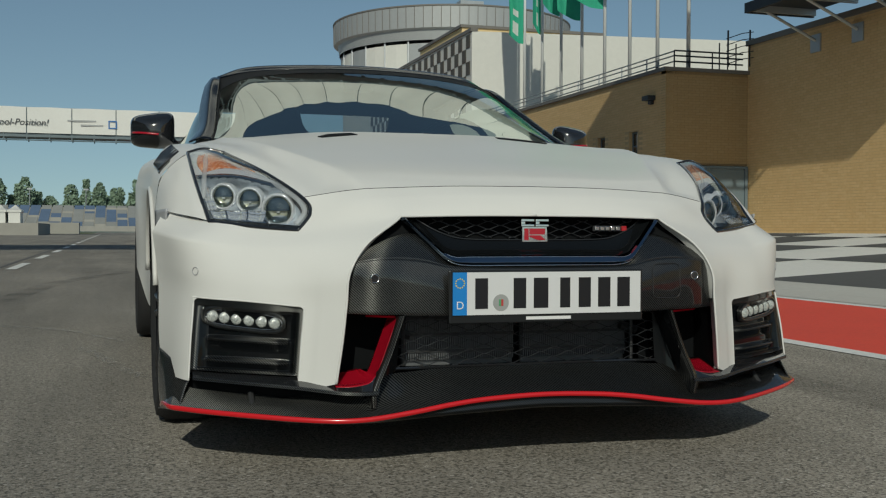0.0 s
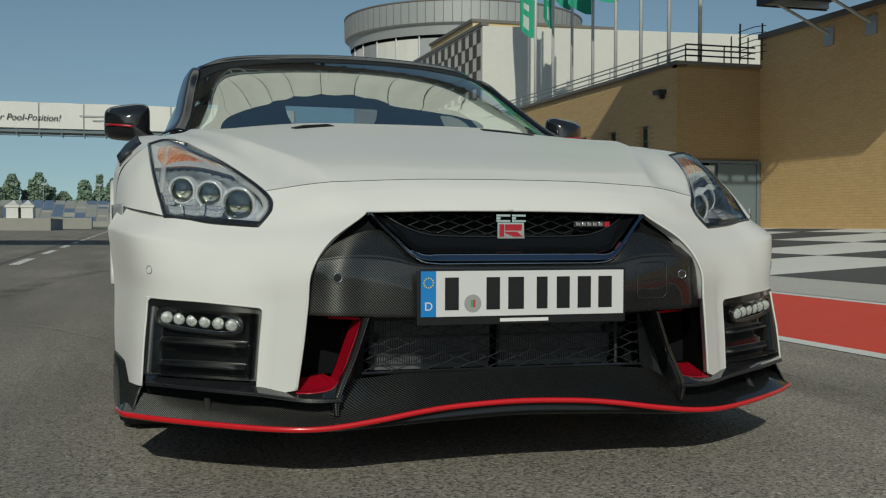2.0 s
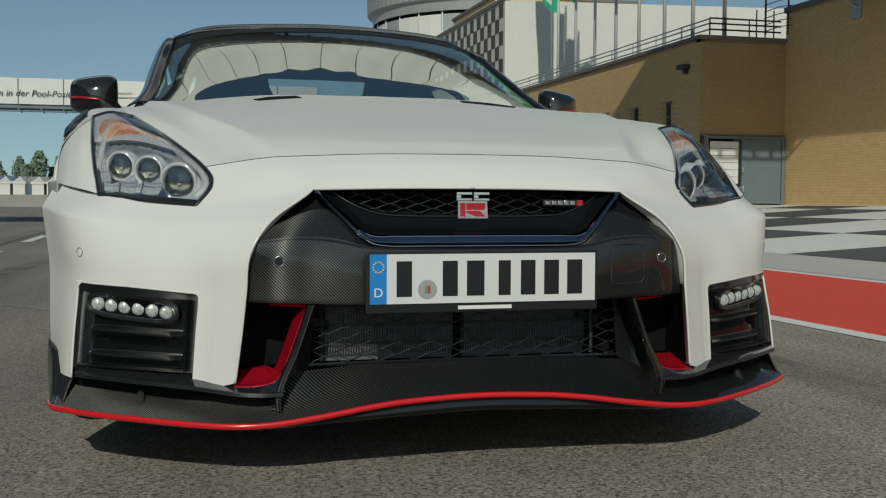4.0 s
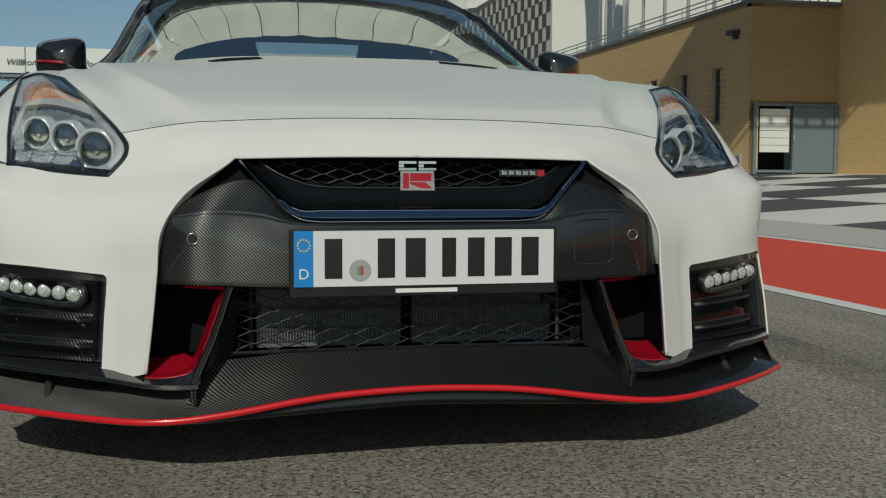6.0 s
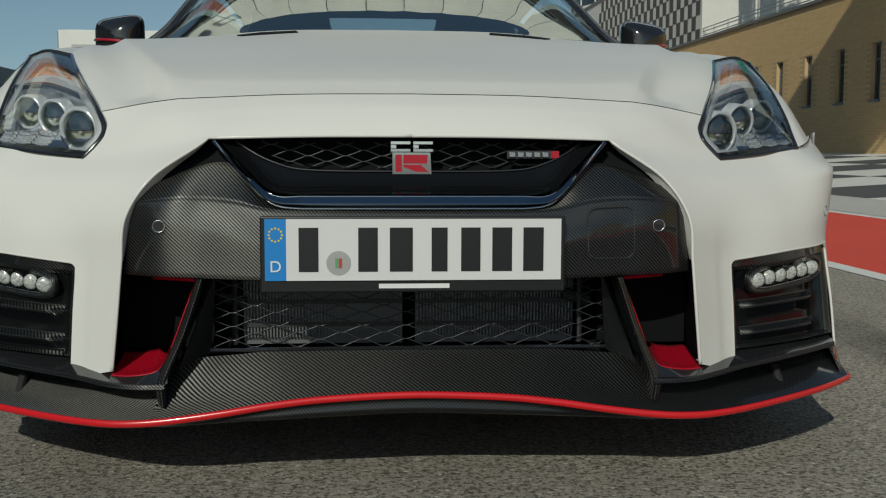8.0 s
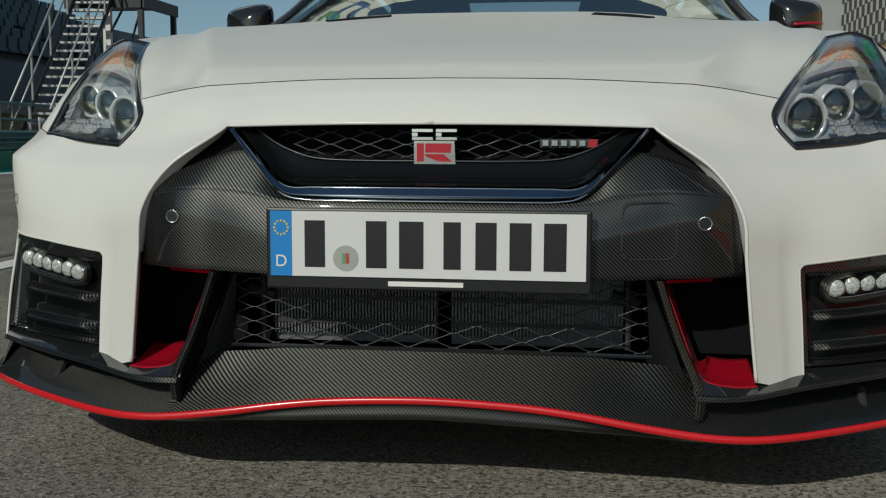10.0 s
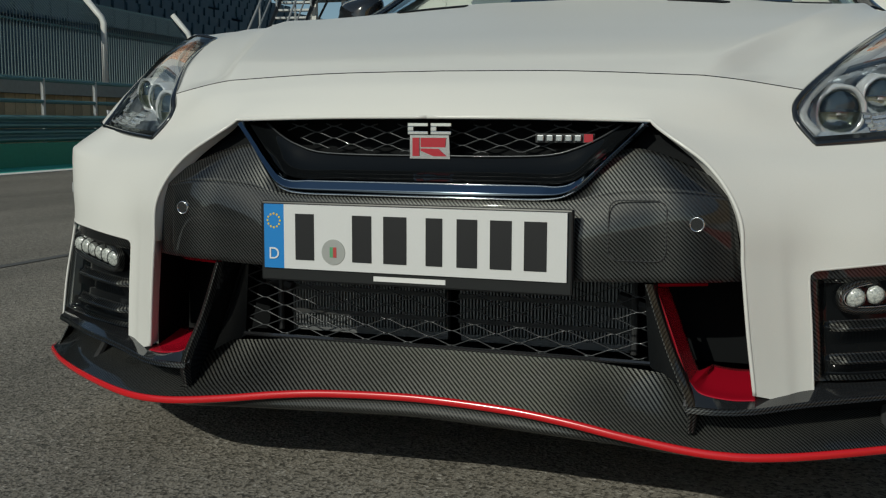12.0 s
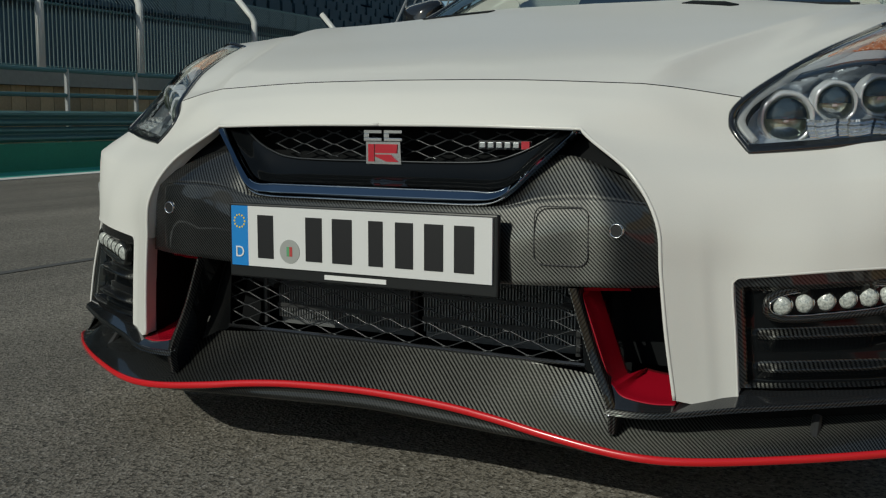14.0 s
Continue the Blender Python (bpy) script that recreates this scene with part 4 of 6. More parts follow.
far_stand = thing("far_grandstand", "distant grandstand with blocks of blue and grey seats", "grandstand", (-40, 255, 0))
fsi = Matrix.Translation((40, -255, 0))
for k in range(10):
    under(link("stand_step", boxes((-120, 6, 250 + 2 * k, 252 + 2 * k, 0, 1.2 + 0.5 * k)), WALLCON, far_stand), far_stand, fsi)
random.seed(11)
for k in range(10):
    for m_, nm in ((SEATBLUE, "blue_seat"), (SEATGREY, "grey_seat")):
        bm = bmesh.new()
        for j in range(50):
            x = -118 + 2.45 * j
            blue = ((j + k // 2) // 3) % 2 == 0
            if blue == (m_ is SEATBLUE) and random.random() < 0.9:
                box(bm, x, x + 2.2, 250.6 + 2 * k, 251.4 + 2 * k, 1.2 + 0.5 * k, 1.7 + 0.5 * k)
        o_ = under(link(nm, bm, m_, far_stand), far_stand, fsi)
        o_["kind"] = "stuff"
def marquee(x0, x1, y, w, z0, eave, peak):
    """A white tent with a pointed roof and a hanging edge."""
    t = thing("marquee", "white pointed marquee tent beside the track", "tent", ((x0 + x1) / 2, y + w / 2, z0), "row of marquees")
    inv = Matrix.Translation((-(x0 + x1) / 2, -y - w / 2, -z0))
    under(link("tent_wall", boxes((x0 + 0.1, x1 - 0.1, y + 0.08, y + w - 0.08, z0, eave)), BANNER, t), t, inv)
    bm = bmesh.new()
    c = Vector(((x0 + x1) / 2, y + w / 2, peak))
    rows = []
    for f, z in ((1.0, eave - 0.18), (1.0, eave), (0.55, eave + 0.36 * (peak - eave)), (0.05, peak)):
        rows.append([bm.verts.new((c.x + a * f * (x1 - x0) / 2, c.y + b * f * w / 2, z)) for a, b in ((-1, -1), (1, -1), (1, 1), (-1, 1))])
    for a, b in zip(rows, rows[1:]):
        for k in range(4):
            bm.faces.new((a[k], a[(k + 1) % 4], b[(k + 1) % 4], b[k]))
    bm.faces.new(rows[-1])
    under(link("tent_roof", bm, BANNER, t), t, inv)


for k in range(9):
    x = -20.6 + 1.25 * k + (0.35 if k > 6 else 0.0)
    marquee(x, x + 1.2, 100, 3.0, 1.1, 2.25, 2.75)
bm = boxes((-23, -7.6, 99.4, 118, 0, 1.1), (-9.4, -5.0, 128, 132, 0, 1.3))
tagged(link("trackside_wall", bm, WALLCON), "grey concrete trackside wall", "wall", kind="structure")

# ---------------------------------------------------------------- far trees
random.seed(21)


def tree(x, y, h, w):
    t = thing("far_tree", "green tree behind the distant stand", "tree", (x, y, 0), "row of trees")
    inv = Matrix.Translation((-x, -y, 0))
    bm = bmesh.new()
    bar(bm, (x, y, 0), (x, y, h * 0.85), 0.28, 6, 0.05)
    for k in range(7):
        a = random.random() * 6.28
        z = h * (0.3 + 0.07 * k)
        bar(bm, (x, y, z), (x + math.cos(a) * w * 0.35, y + math.sin(a) * w * 0.35, z + h * 0.13), 0.10, 5, 0.03)
    under(link("trunk", bm, BARK, t), t, inv)
    bm = bmesh.new()
    for k in range(1100):
        f = random.random()
        z = h * (0.22 + 0.78 * f)
        r = w * 0.5 * (1.15 - f) ** 0.6 * (0.55 + 0.6 * random.random()) * (0.85 + 0.25 * math.sin(9 * f + x))
        a = random.random() * 6.28
        c = Vector((x + r * math.cos(a), y + r * math.sin(a), z))
        s = 0.18 + 0.34 * random.random()
        d1 = Vector((random.uniform(-1, 1), random.uniform(-1, 1), random.uniform(-1, 1))).normalized() * s
        d2 = d1.orthogonal().normalized() * s
        bm.faces.new([bm.verts.new(c + q) for q in (d1, d2, -d1 * 0.8, -d2)])
    under(link("crown", bm, LEAF, t), t, inv)


for k in range(54):
    x = -112 + 2.3 * k + random.uniform(-1.5, 1.5)
    tree(x, 292 + random.uniform(0, 14), random.uniform(9.0, 14.0) * (0.72 if k % 5 == 2 else 1.0), random.uniform(4.0, 7.0))
for k in range(5):
    bm = bmesh.new()
    x = -62 + 13.5 * k
    bar(bm, (x, 285, 0), (x, 285, 10.5), 0.14, 8, 0.1)
    box(bm, x - 0.6, x + 0.6, 284.8, 285.2, 10.4, 10.8)
    tagged(link("light_mast", bm, ZINC), "slender light mast behind the distant stand", "lamp post", "masts behind the stand")

# ---------------------------------------------------------------- the sports car
car = thing("sports_car", "white two-door sports car with carbon-fibre bumper and red lip", "car")

# bonnet: flat centre, crease, and a hump on each side, from the front shut line to the screen
HOOD_MID = [
    [(0, 0.1605, 0.7302), (0.22, 0.1705, 0.7282), (0.436, 0.2030, 0.7200)],
    [(0, 0.42, 0.803), (0.26, 0.435, 0.802), (0.524, 0.455, 0.796)],
    [(0, 0.72, 0.866), (0.31, 0.72, 0.865), (0.620, 0.72, 0.860)],
    [(0, 1.00, 0.923), (0.35, 1.00, 0.921), (0.700, 1.00, 0.902)],
    [(0, 1.20, 0.962), (0.36, 1.24, 0.959), (0.730, 1.40, 0.931)],
]
HOOD_SIDE = [
    [(0.490, 0.2205, 0.7136), (0.545, 0.2385, 0.7047), (0.595, 0.2565, 0.6962)],
    [(0.570, 0.452, 0.795), (0.622, 0.443, 0.786), (0.668, 0.43, 0.768)],
    [(0.664, 0.71, 0.865), (0.712, 0.70, 0.858), (0.757, 0.69, 0.839)],
    [(0.733, 1.00, 0.902), (0.768, 1.00, 0.898), (0.800, 1.00, 0.885)],
    [(0.755, 1.42, 0.928), (0.778, 1.44, 0.924), (0.800, 1.46, 0.918)],
]
HOOD = [list(spline(a, 41)) + list(spline([a[-1]] + b, 25))[1:] for a, b in zip(HOOD_MID, HOOD_SIDE)]


def hood_relief(p, u, v, n):
    """A raised fold along the crease, a valley between it and the wing, and a rolled front edge."""
    k = abs(2 * u - 1) * 64
    fade = min(1.0, v / 0.07) * min(1.0, (1 - v) / 0.12)
    t = max(0.0, (k - 40) / 24)
    dz = 0.0075 * math.exp(-max(0.0, 40 - k) / 7) if k <= 40 else 0.0075 * (1 - t) ** 3 - 0.012 * math.sin(math.pi * t ** 0.75) ** 2
    a = min(1.0, v / 0.085)
    b = max(0.0, min(1.0, (v - 0.085) / 0.30))
    roll = 0.0075 * a * (2 - a) * (1 - b * b * (3 - 2 * b)) * max(0.0, min(1.0, (46 - k) / 8))
    return p + np.array((0, 0, dz * fade + roll))


hood = sheet("hood", HOOD, PAINT, car, 2 * len(HOOD[0]) - 1, 60, hood_relief, whole=True, label="white bonnet with raised centre and two air ducts")
# bumper skin: one net from the centre line to the wheel arch; openings are left out cell by cell
SKIN_UP = [
    [(0, 0.1594, 0.7294), (0.20, 0.1681, 0.7278), (0.36, 0.1859, 0.7246), (0.48, 0.2164, 0.7155), (0.594, 0.2552, 0.6952), (0.70, 0.33, 0.70), (0.82, 0.43, 0.70), (0.92, 0.52, 0.72)],
    [(0, 0.118, 0.700), (0.19, 0.127, 0.698), (0.36, 0.146, 0.690), (0.47, 0.173, 0.680), (0.580, 0.222, 0.655), (0.70, 0.290, 0.664), (0.833, 0.395, 0.664), (0.930, 0.530, 0.690)],
    [(0, 0.086, 0.651), (0.18, 0.090, 0.650), (0.367, 0.102, 0.646), (0.482, 0.146, 0.627), (0.613, 0.206, 0.610), (0.72, 0.272, 0.619), (0.826, 0.345, 0.632), (0.935, 0.540, 0.662)],
    [(0, 0.080, 0.580), (0.20, 0.080, 0.580), (0.460, 0.072, 0.578), (0.537, 0.1135, 0.567), (0.620, 0.156, 0.560), (0.745, 0.228, 0.566), (0.890, 0.318, 0.585), (0.966, 0.510, 0.604)],
]
SKIN_LOW = [
    [(0, 0.070, 0.505), (0.25, 0.065, 0.505), (0.508, 0.057, 0.505), (0.560, 0.0915, 0.496), (0.620, 0.129, 0.488), (0.748, 0.196, 0.496), (0.880, 0.302, 0.506), (0.957, 0.505, 0.530)],
    [(0, 0.070, 0.425), (0.25, 0.065, 0.425), (0.517, 0.056, 0.425), (0.566, 0.0925, 0.420), (0.611, 0.122, 0.418), (0.745, 0.182, 0.430), (0.871, 0.292, 0.437), (0.950, 0.505, 0.450)],
    [(0, 0.070, 0.330), (0.25, 0.065, 0.330), (0.527, 0.059, 0.330), (0.575, 0.0945, 0.328), (0.618, 0.123, 0.325), (0.750, 0.180, 0.325), (0.880, 0.270, 0.320), (0.950, 0.495, 0.325)],
    [(0, 0.070, 0.228), (0.25, 0.065, 0.228), (0.540, 0.069, 0.228), (0.585, 0.099, 0.217), (0.625, 0.125, 0.221), (0.755, 0.182, 0.215), (0.886, 0.258, 0.224), (0.942, 0.465, 0.225)],
]
SKIN = SKIN_UP + SKIN_LOW
CELL = 10


def split_net(rows, nv):
    """The net with its columns outside the opening drawn apart from those inside; above the opening it stays one."""
    one = net(rows, 7 * CELL + 1, nv)
    a, b = net([r[:3] for r in rows], 2 * CELL + 1, nv), net([r[2:] for r in rows], 5 * CELL + 1, nv)
    return one, [x[:-1] + y for x, y in zip(a, b)]


def by_row(one, two, first):
    out = []
    for j, (ra, rb) in enumerate(zip(one, two)):
        w = min(1.0, max(0.0, ((first + j / CELL) - 1.4) / 0.6))
        out.append([a + (b - a) * w for a, b in zip(ra, rb)])
    return out


soft_net = by_row(*split_net(SKIN, 7 * CELL + 1), 0)
crease = by_row(*split_net(SKIN_UP, 3 * CELL + 1), 0)[:-1] + by_row(*split_net([SKIN_UP[3]] + SKIN_LOW, 4 * CELL + 1), 3)
G = [[a + (b - a) * min(0.75, max(0.0, (i / CELL - 4.5) / 1.2)) for i, (a, b) in enumerate(zip(ra, rb))] for ra, rb in zip(soft_net, crease)]

# the upper edge lies a hair under the bonnet's front edge
FRONT = spline(HOOD[0], 401)
for i in range(4 * CELL + 1):
    x_ = G[0][i][0]
    q_ = min(FRONT, key=lambda p: abs(p[0] - x_))
    d_ = q_ + np.array((0, -0.0010, -0.0010)) - G[0][i]
    for j in range(8):
        G[j][i] = G[j][i] + d_ * (1 - j / 8)


def bare(c, r):
    """Cells of the net that are openings: grille, head lamp, lamp panel."""
    return (c < 2 and r >= 2) or (c >= 4 and r < 2) or (4 <= c < 6 and r >= 5)


bm = bmesh.new()
for s in (1, -1):
    keep = {}
    for j in range(7 * CELL):
        for i in range(7 * CELL):
            if bare(i // CELL, j // CELL):
                continue
            q = [(i, j), (i + 1, j), (i + 1, j + 1), (i, j + 1)]
            for k in q:
                if k not in keep:
                    x, y, z = G[k[1]][k[0]]
                    keep[k] = bm.verts.new((s * x, y, z))
            bm.faces.new([keep[k] for k in (q if s > 0 else q[::-1])])
bmesh.ops.remove_doubles(bm, verts=bm.verts[:], dist=1e-5)
bmesh.ops.recalc_face_normals(bm, faces=bm.faces[:])
bumper = link("bumper_skin", bm, PAINT, car, "white painted bumper skin", True)


def net_line(cells):
    """Points of the skin along a run of net corners (column, row)."""
    out = []
    for (c0, r0), (c1, r1) in zip(cells, cells[1:]):
        n = CELL * max(abs(c1 - c0), abs(r1 - r0))
        out += [tuple(G[round((r0 + (r1 - r0) * k / n) * CELL)][round((c0 + (c1 - c0) * k / n) * CELL)]) for k in range(n + 1)]
    return out


for s in (1, -1):
    edge = net_line([(2, 2), (2, 5)])
    n = len(edge)
    back = [(p[0] - 0.015 * math.sin(math.pi * (k / n) ** 0.8) + 0.002, p[1] + 0.027, p[2] - 0.005 * math.sin(math.pi * k / n)) for k, p in enumerate(edge)]
    sheet("opening_return", flip([edge[::3], back[::3]], s), PAINT, car, 40, 6)
    edge = net_line([(2, 5), (2, 7)])
    sheet("pillar_return", flip([edge[::4], [(x + 0.012, y + 0.046, z) for x, y, z in edge[::4]]], s), PAINT, car, 20, 5)
    edge = net_line([(2, 7), (4, 7)])
    sheet("pillar_foot", flip([edge[::4], [(x, y + 0.03, z + 0.004) for x, y, z in edge[::4]]], s), PAINT, car, 14, 4)
    edge = net_line([(4, 7), (4, 5), (6, 5), (6, 7)])
    sheet("lamp_panel_return", flip([edge[::3], [(x + 0.002, y + 0.018, z) for x, y, z in edge[::3]]], s), PAINT, car, 60, 4)
    for nm, run_, r_ in (("grille_edge", [(0, 2), (2, 2), (2, 7)], 0.0032), ("lamp_opening_edge", [(4, 7), (4, 5), (6, 5), (6, 7)], 0.0026)):
        bm = bmesh.new()
        pts = net_line(run_)
        pts = [p for k, p in enumerate(pts) if k == 0 or p != pts[k - 1]]
        tube(bm, [(s * x, y + 0.0022, z) for x, y, z in pts], r_, 8)
        link(nm, bm, PAINT, car, smooth=True)
    for c0, c1 in ((4, 1), (6, -1)):
        C_ = np.array(G[5 * CELL][c0 * CELL])
        A_, B_ = np.array(G[5 * CELL][c0 * CELL + 2 * c1]), np.array(G[5 * CELL + 2][c0 * CELL])
        bm = bmesh.new()
        arc = [(1 - t) ** 2 * A_ + 2 * t * (1 - t) * C_ + t * t * B_ for t in np.linspace(0, 1, 9)]
        pts = [C_] + arc
        fr_ = [bm.verts.new((s * p[0], p[1] - 0.0004, p[2])) for p in pts]
        bk_ = [bm.verts.new((s * p[0], p[1] + 0.012, p[2])) for p in pts]
        for k in range(1, 9):
            bm.faces.new((fr_[0], fr_[k], fr_[k + 1]))
            bm.faces.new((fr_[k], bk_[k], bk_[k + 1], fr_[k + 1]))
        bmesh.ops.recalc_face_normals(bm, faces=bm.faces[:])
        link("opening_corner", bm, PAINT, car)
    bm = bmesh.new()
    ring = [(s * (0.853 + 0.0105 * math.cos(a)), 0.279 + 0.009 * math.cos(a), 0.480 + 0.0115 * math.sin(a)) for a in np.linspace(0, 2 * math.pi, 25)]
    tube(bm, ring, 0.0007, 5)
    link("bumper_sensor", bm, SATIN, car, "painted parking sensor outline")
sheet("opening_top_return", [SKIN_UP[2][:3], [(0, 0.135, 0.644), (0.18, 0.137, 0.643), (0.352, 0.150, 0.637)]], BLACK, car, 41, 5, whole=True)
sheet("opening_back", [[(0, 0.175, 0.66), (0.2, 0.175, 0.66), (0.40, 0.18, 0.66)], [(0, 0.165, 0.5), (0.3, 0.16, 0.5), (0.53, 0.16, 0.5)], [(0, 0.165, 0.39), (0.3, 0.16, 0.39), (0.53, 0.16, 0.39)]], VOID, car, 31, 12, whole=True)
# shut line under the bonnet
bm = bmesh.new()
front = [Vector(p) + Vector((0, -0.0012, 0.0002)) for p in HOOD[0]]
tube(bm, [(-p.x, p.y, p.z) for p in front[:0:-1]] + [tuple(p) for p in front], 0.0003, 5)
link("hood_seam", bm, VOID, car, "thin dark shut line")
sheet("hood_gap", [[(x, y - 0.0006, z - 0.0001) for x, y, z in HOOD[0]], [(x, y - 0.0006, z - 0.0014) for x, y, z in HOOD[0]]], VOID, car, 2 * len(HOOD[0]) - 1, 2, whole=True)

# front wings and flanks
WING = [
    [(0.757, 0.69, 0.839), (0.810, 0.705, 0.849), (0.857, 0.72, 0.837), (0.903, 0.74, 0.803), (0.938, 0.735, 0.757), (0.952, 0.72, 0.665)],
    [(0.800, 1.00, 0.885), (0.845, 1.00, 0.885), (0.886, 1.00, 0.874), (0.925, 1.00, 0.832), (0.948, 1.00, 0.790), (0.958, 1.00, 0.738)],
    [(0.800, 1.46, 0.918), (0.850, 1.42, 0.914), (0.895, 1.40, 0.898), (0.925, 1.38, 0.840), (0.945, 1.36, 0.700), (0.945, 1.36, 0.450)],
    [(0.790, 2.00, 0.945), (0.840, 2.00, 0.930), (0.880, 2.00, 0.880), (0.905, 2.00, 0.760), (0.905, 2.00, 0.520), (0.895, 2.00, 0.240)],
]
HEADBACK = [
    [(0.857, 0.722, 0.837), (0.903, 0.742, 0.802), (0.938, 0.735, 0.750), (0.952, 0.715, 0.66)],
    [(0.850, 0.560, 0.765), (0.890, 0.590, 0.750), (0.925, 0.62, 0.715), (0.950, 0.64, 0.645)],
    [(0.838, 0.430, 0.690), (0.872, 0.465, 0.690), (0.915, 0.53, 0.675), (0.948, 0.58, 0.63)],
    [(0.826, 0.345, 0.632), (0.862, 0.385, 0.642), (0.905, 0.47, 0.652), (0.935, 0.54, 0.662)],
]
FLANK = [
    [(0.945, 1.36, 0.700), (0.905, 2.00, 0.760), (0.900, 2.6, 0.78), (0.915, 3.2, 0.82), (0.950, 3.75, 0.86), (0.93, 4.3, 0.86)],
    [(0.945, 1.36, 0.450), (0.905, 2.00, 0.520), (0.895, 2.6, 0.52), (0.910, 3.1, 0.54), (0.952, 3.5, 0.68), (0.94, 4.3, 0.60)],
    [(0.925, 1.38, 0.240), (0.895, 2.00, 0.240), (0.890, 2.6, 0.24), (0.905, 3.1, 0.24), (0.950, 3.42, 0.40), (0.92, 4.3, 0.32)],
]
SHOULDER = [
    [(0.790, 2.00, 0.945), (0.790, 2.6, 0.965), (0.800, 3.2, 1.00), (0.78, 3.8, 1.02), (0.70, 4.4, 1.00)],
    [(0.880, 2.00, 0.880), (0.875, 2.6, 0.90), (0.890, 3.2, 0.95), (0.91, 3.8, 0.97), (0.86, 4.4, 0.95)],
    [(0.905, 2.00, 0.760), (0.900, 2.6, 0.78), (0.915, 3.2, 0.82), (0.950, 3.75, 0.86), (0.93, 4.3, 0.86)],
]
for s in (1, -1):
    sheet("front_wing", flip(WING, s), PAINT, car, 40, 50)
    sheet("wing_front_edge", flip(HEADBACK, s), PAINT, car, 20, 24)
    sheet("body_flank", flip(FLANK, s), PAINT, car, 50, 24)
    sheet("body_shoulder", flip(SHOULDER, s), PAINT, car, 40, 12)
    # arch lip
    bm = bmesh.new()
    tube(bm, [(s * (0.952 + 0.006 * math.sin(a)), 1.0 - 0.385 * math.cos(a), 0.355 + 0.385 * math.sin(a)) for a in np.linspace(0.25, math.pi - 0.3, 30)], 0.008, 8)
    link("arch_lip", bm, PAINT, car, smooth=True)
    # arch liner
    bm = bmesh.new()
    a0 = [(1.0 - 0.40 * math.cos(a), 0.355 + 0.40 * math.sin(a)) for a in np.linspace(-0.3, math.pi + 0.3, 24)]
    vs = [[bm.verts.new((s * x, y, z)) for y, z in a0] for x in (0.945, 0.60)]
    for i in range(23):
        bm.faces.new((vs[0][i], vs[0][i + 1], vs[1][i + 1], vs[1][i]))
    bm.faces.new(vs[1])
    link("arch_liner", bm, VOID, car)
    # carbon louvre on the wing
    LV = [[(0.872, 0.80, 0.838), (0.908, 0.80, 0.812), (0.938, 0.80, 0.779)], [(0.880, 0.94, 0.868), (0.916, 0.93, 0.838), (0.945, 0.90, 0.802)], [(0.888, 1.08, 0.878), (0.920, 1.05, 0.850), (0.947, 1.00, 0.812)]]
    lv = sheet("wing_louvre", flip(LV, s), CARBON, car, 14, 12, thick=0.002)
    for k in range(5):
        f = 0.12 + 0.19 * k
        bm = bmesh.new()
        tube(bm, [(s * (0.876 + 0.012 * f), 0.80 + 0.27 * f, 0.844 + 0.042 * f), (s * (0.909 + 0.010 * f), 0.80 + 0.25 * f, 0.818 + 0.042 * f), (s * (0.936 + 0.008 * f), 0.80 + 0.20 * f, 0.786 + 0.036 * f)], 0.006, 6)
        part("louvre_slat", bm, BLACK, lv, smooth=True)
    bm = bmesh.new()
    tube(bm, [(s * x, y, z) for x, y, z in spline([(0.829, 0.342, 0.6335), (0.864, 0.383, 0.6435), (0.906, 0.467, 0.6535), (0.9365, 0.538, 0.6635)], 16)], 0.0009, 5)
    link("bumper_seam", bm, VOID, car, "thin dark shut line")
    # slot behind the bumper corner: a grey sheet stands for its shade
    sheet("wing_slot", flip([[(0.928, 0.49, 0.668), (0.958, 0.575, 0.664)], [(0.932, 0.50, 0.628), (0.957, 0.565, 0.618)]], s), LEDGEGREY, car, 6, 5, thick=0.003)

# bonnet ducts
for s in (1, -1):
    bm = bmesh.new()
    q = [(0.26, 1.09, 0.9395), (0.40, 0.99, 0.9185), (0.415, 1.01, 0.9220), (0.36, 1.11, 0.9405), (0.27, 1.155, 0.9510)]
    top = [bm.verts.new((s * x, y, z + 0.002)) for x, y, z in q]
    bm.faces.new(top)
    low = [bm.verts.new((s * x, y, z - 0.01)) for x, y, z in q]
    for i in range(5):
        bm.faces.new((top[i], top[(i + 1) % 5], low[(i + 1) % 5], low[i]))
    link("hood_duct", bm, VOID, car)

# windscreen, roof, pillars
SCREEN = [
    [(0, 1.21, 0.952), (0.35, 1.26, 0.950), (0.60, 1.38, 0.942), (0.72, 1.52, 0.945)],
    [(0, 1.42, 1.052), (0.34, 1.46, 1.048), (0.575, 1.57, 1.035), (0.688, 1.71, 1.022)],
    [(0, 1.78, 1.208), (0.31, 1.81, 1.200), (0.54, 1.90, 1.182), (0.652, 2.01, 1.158)],
    [(0, 2.12, 1.320), (0.28, 2.14, 1.314), (0.50, 2.20, 1.300), (0.618, 2.29, 1.280)],
]
sheet("windscreen", SCREEN, GLASS, car, 49, 33, whole=True, label="raked windscreen reflecting sky and bridge")
ROOF = [
    [(0, 2.115, 1.322), (0.28, 2.135, 1.316), (0.50, 2.195, 1.302), (0.622, 2.285, 1.283)],
    [(0, 2.24, 1.358), (0.28, 2.26, 1.352), (0.50, 2.31, 1.338), (0.622, 2.38, 1.300)],
    [(0, 2.65, 1.375), (0.28, 2.65, 1.369), (0.49, 2.66, 1.350), (0.612, 2.68, 1.298)],
    [(0, 3.28, 1.308), (0.25, 3.28, 1.301), (0.45, 3.24, 1.280), (0.570, 3.20, 1.238)],
]
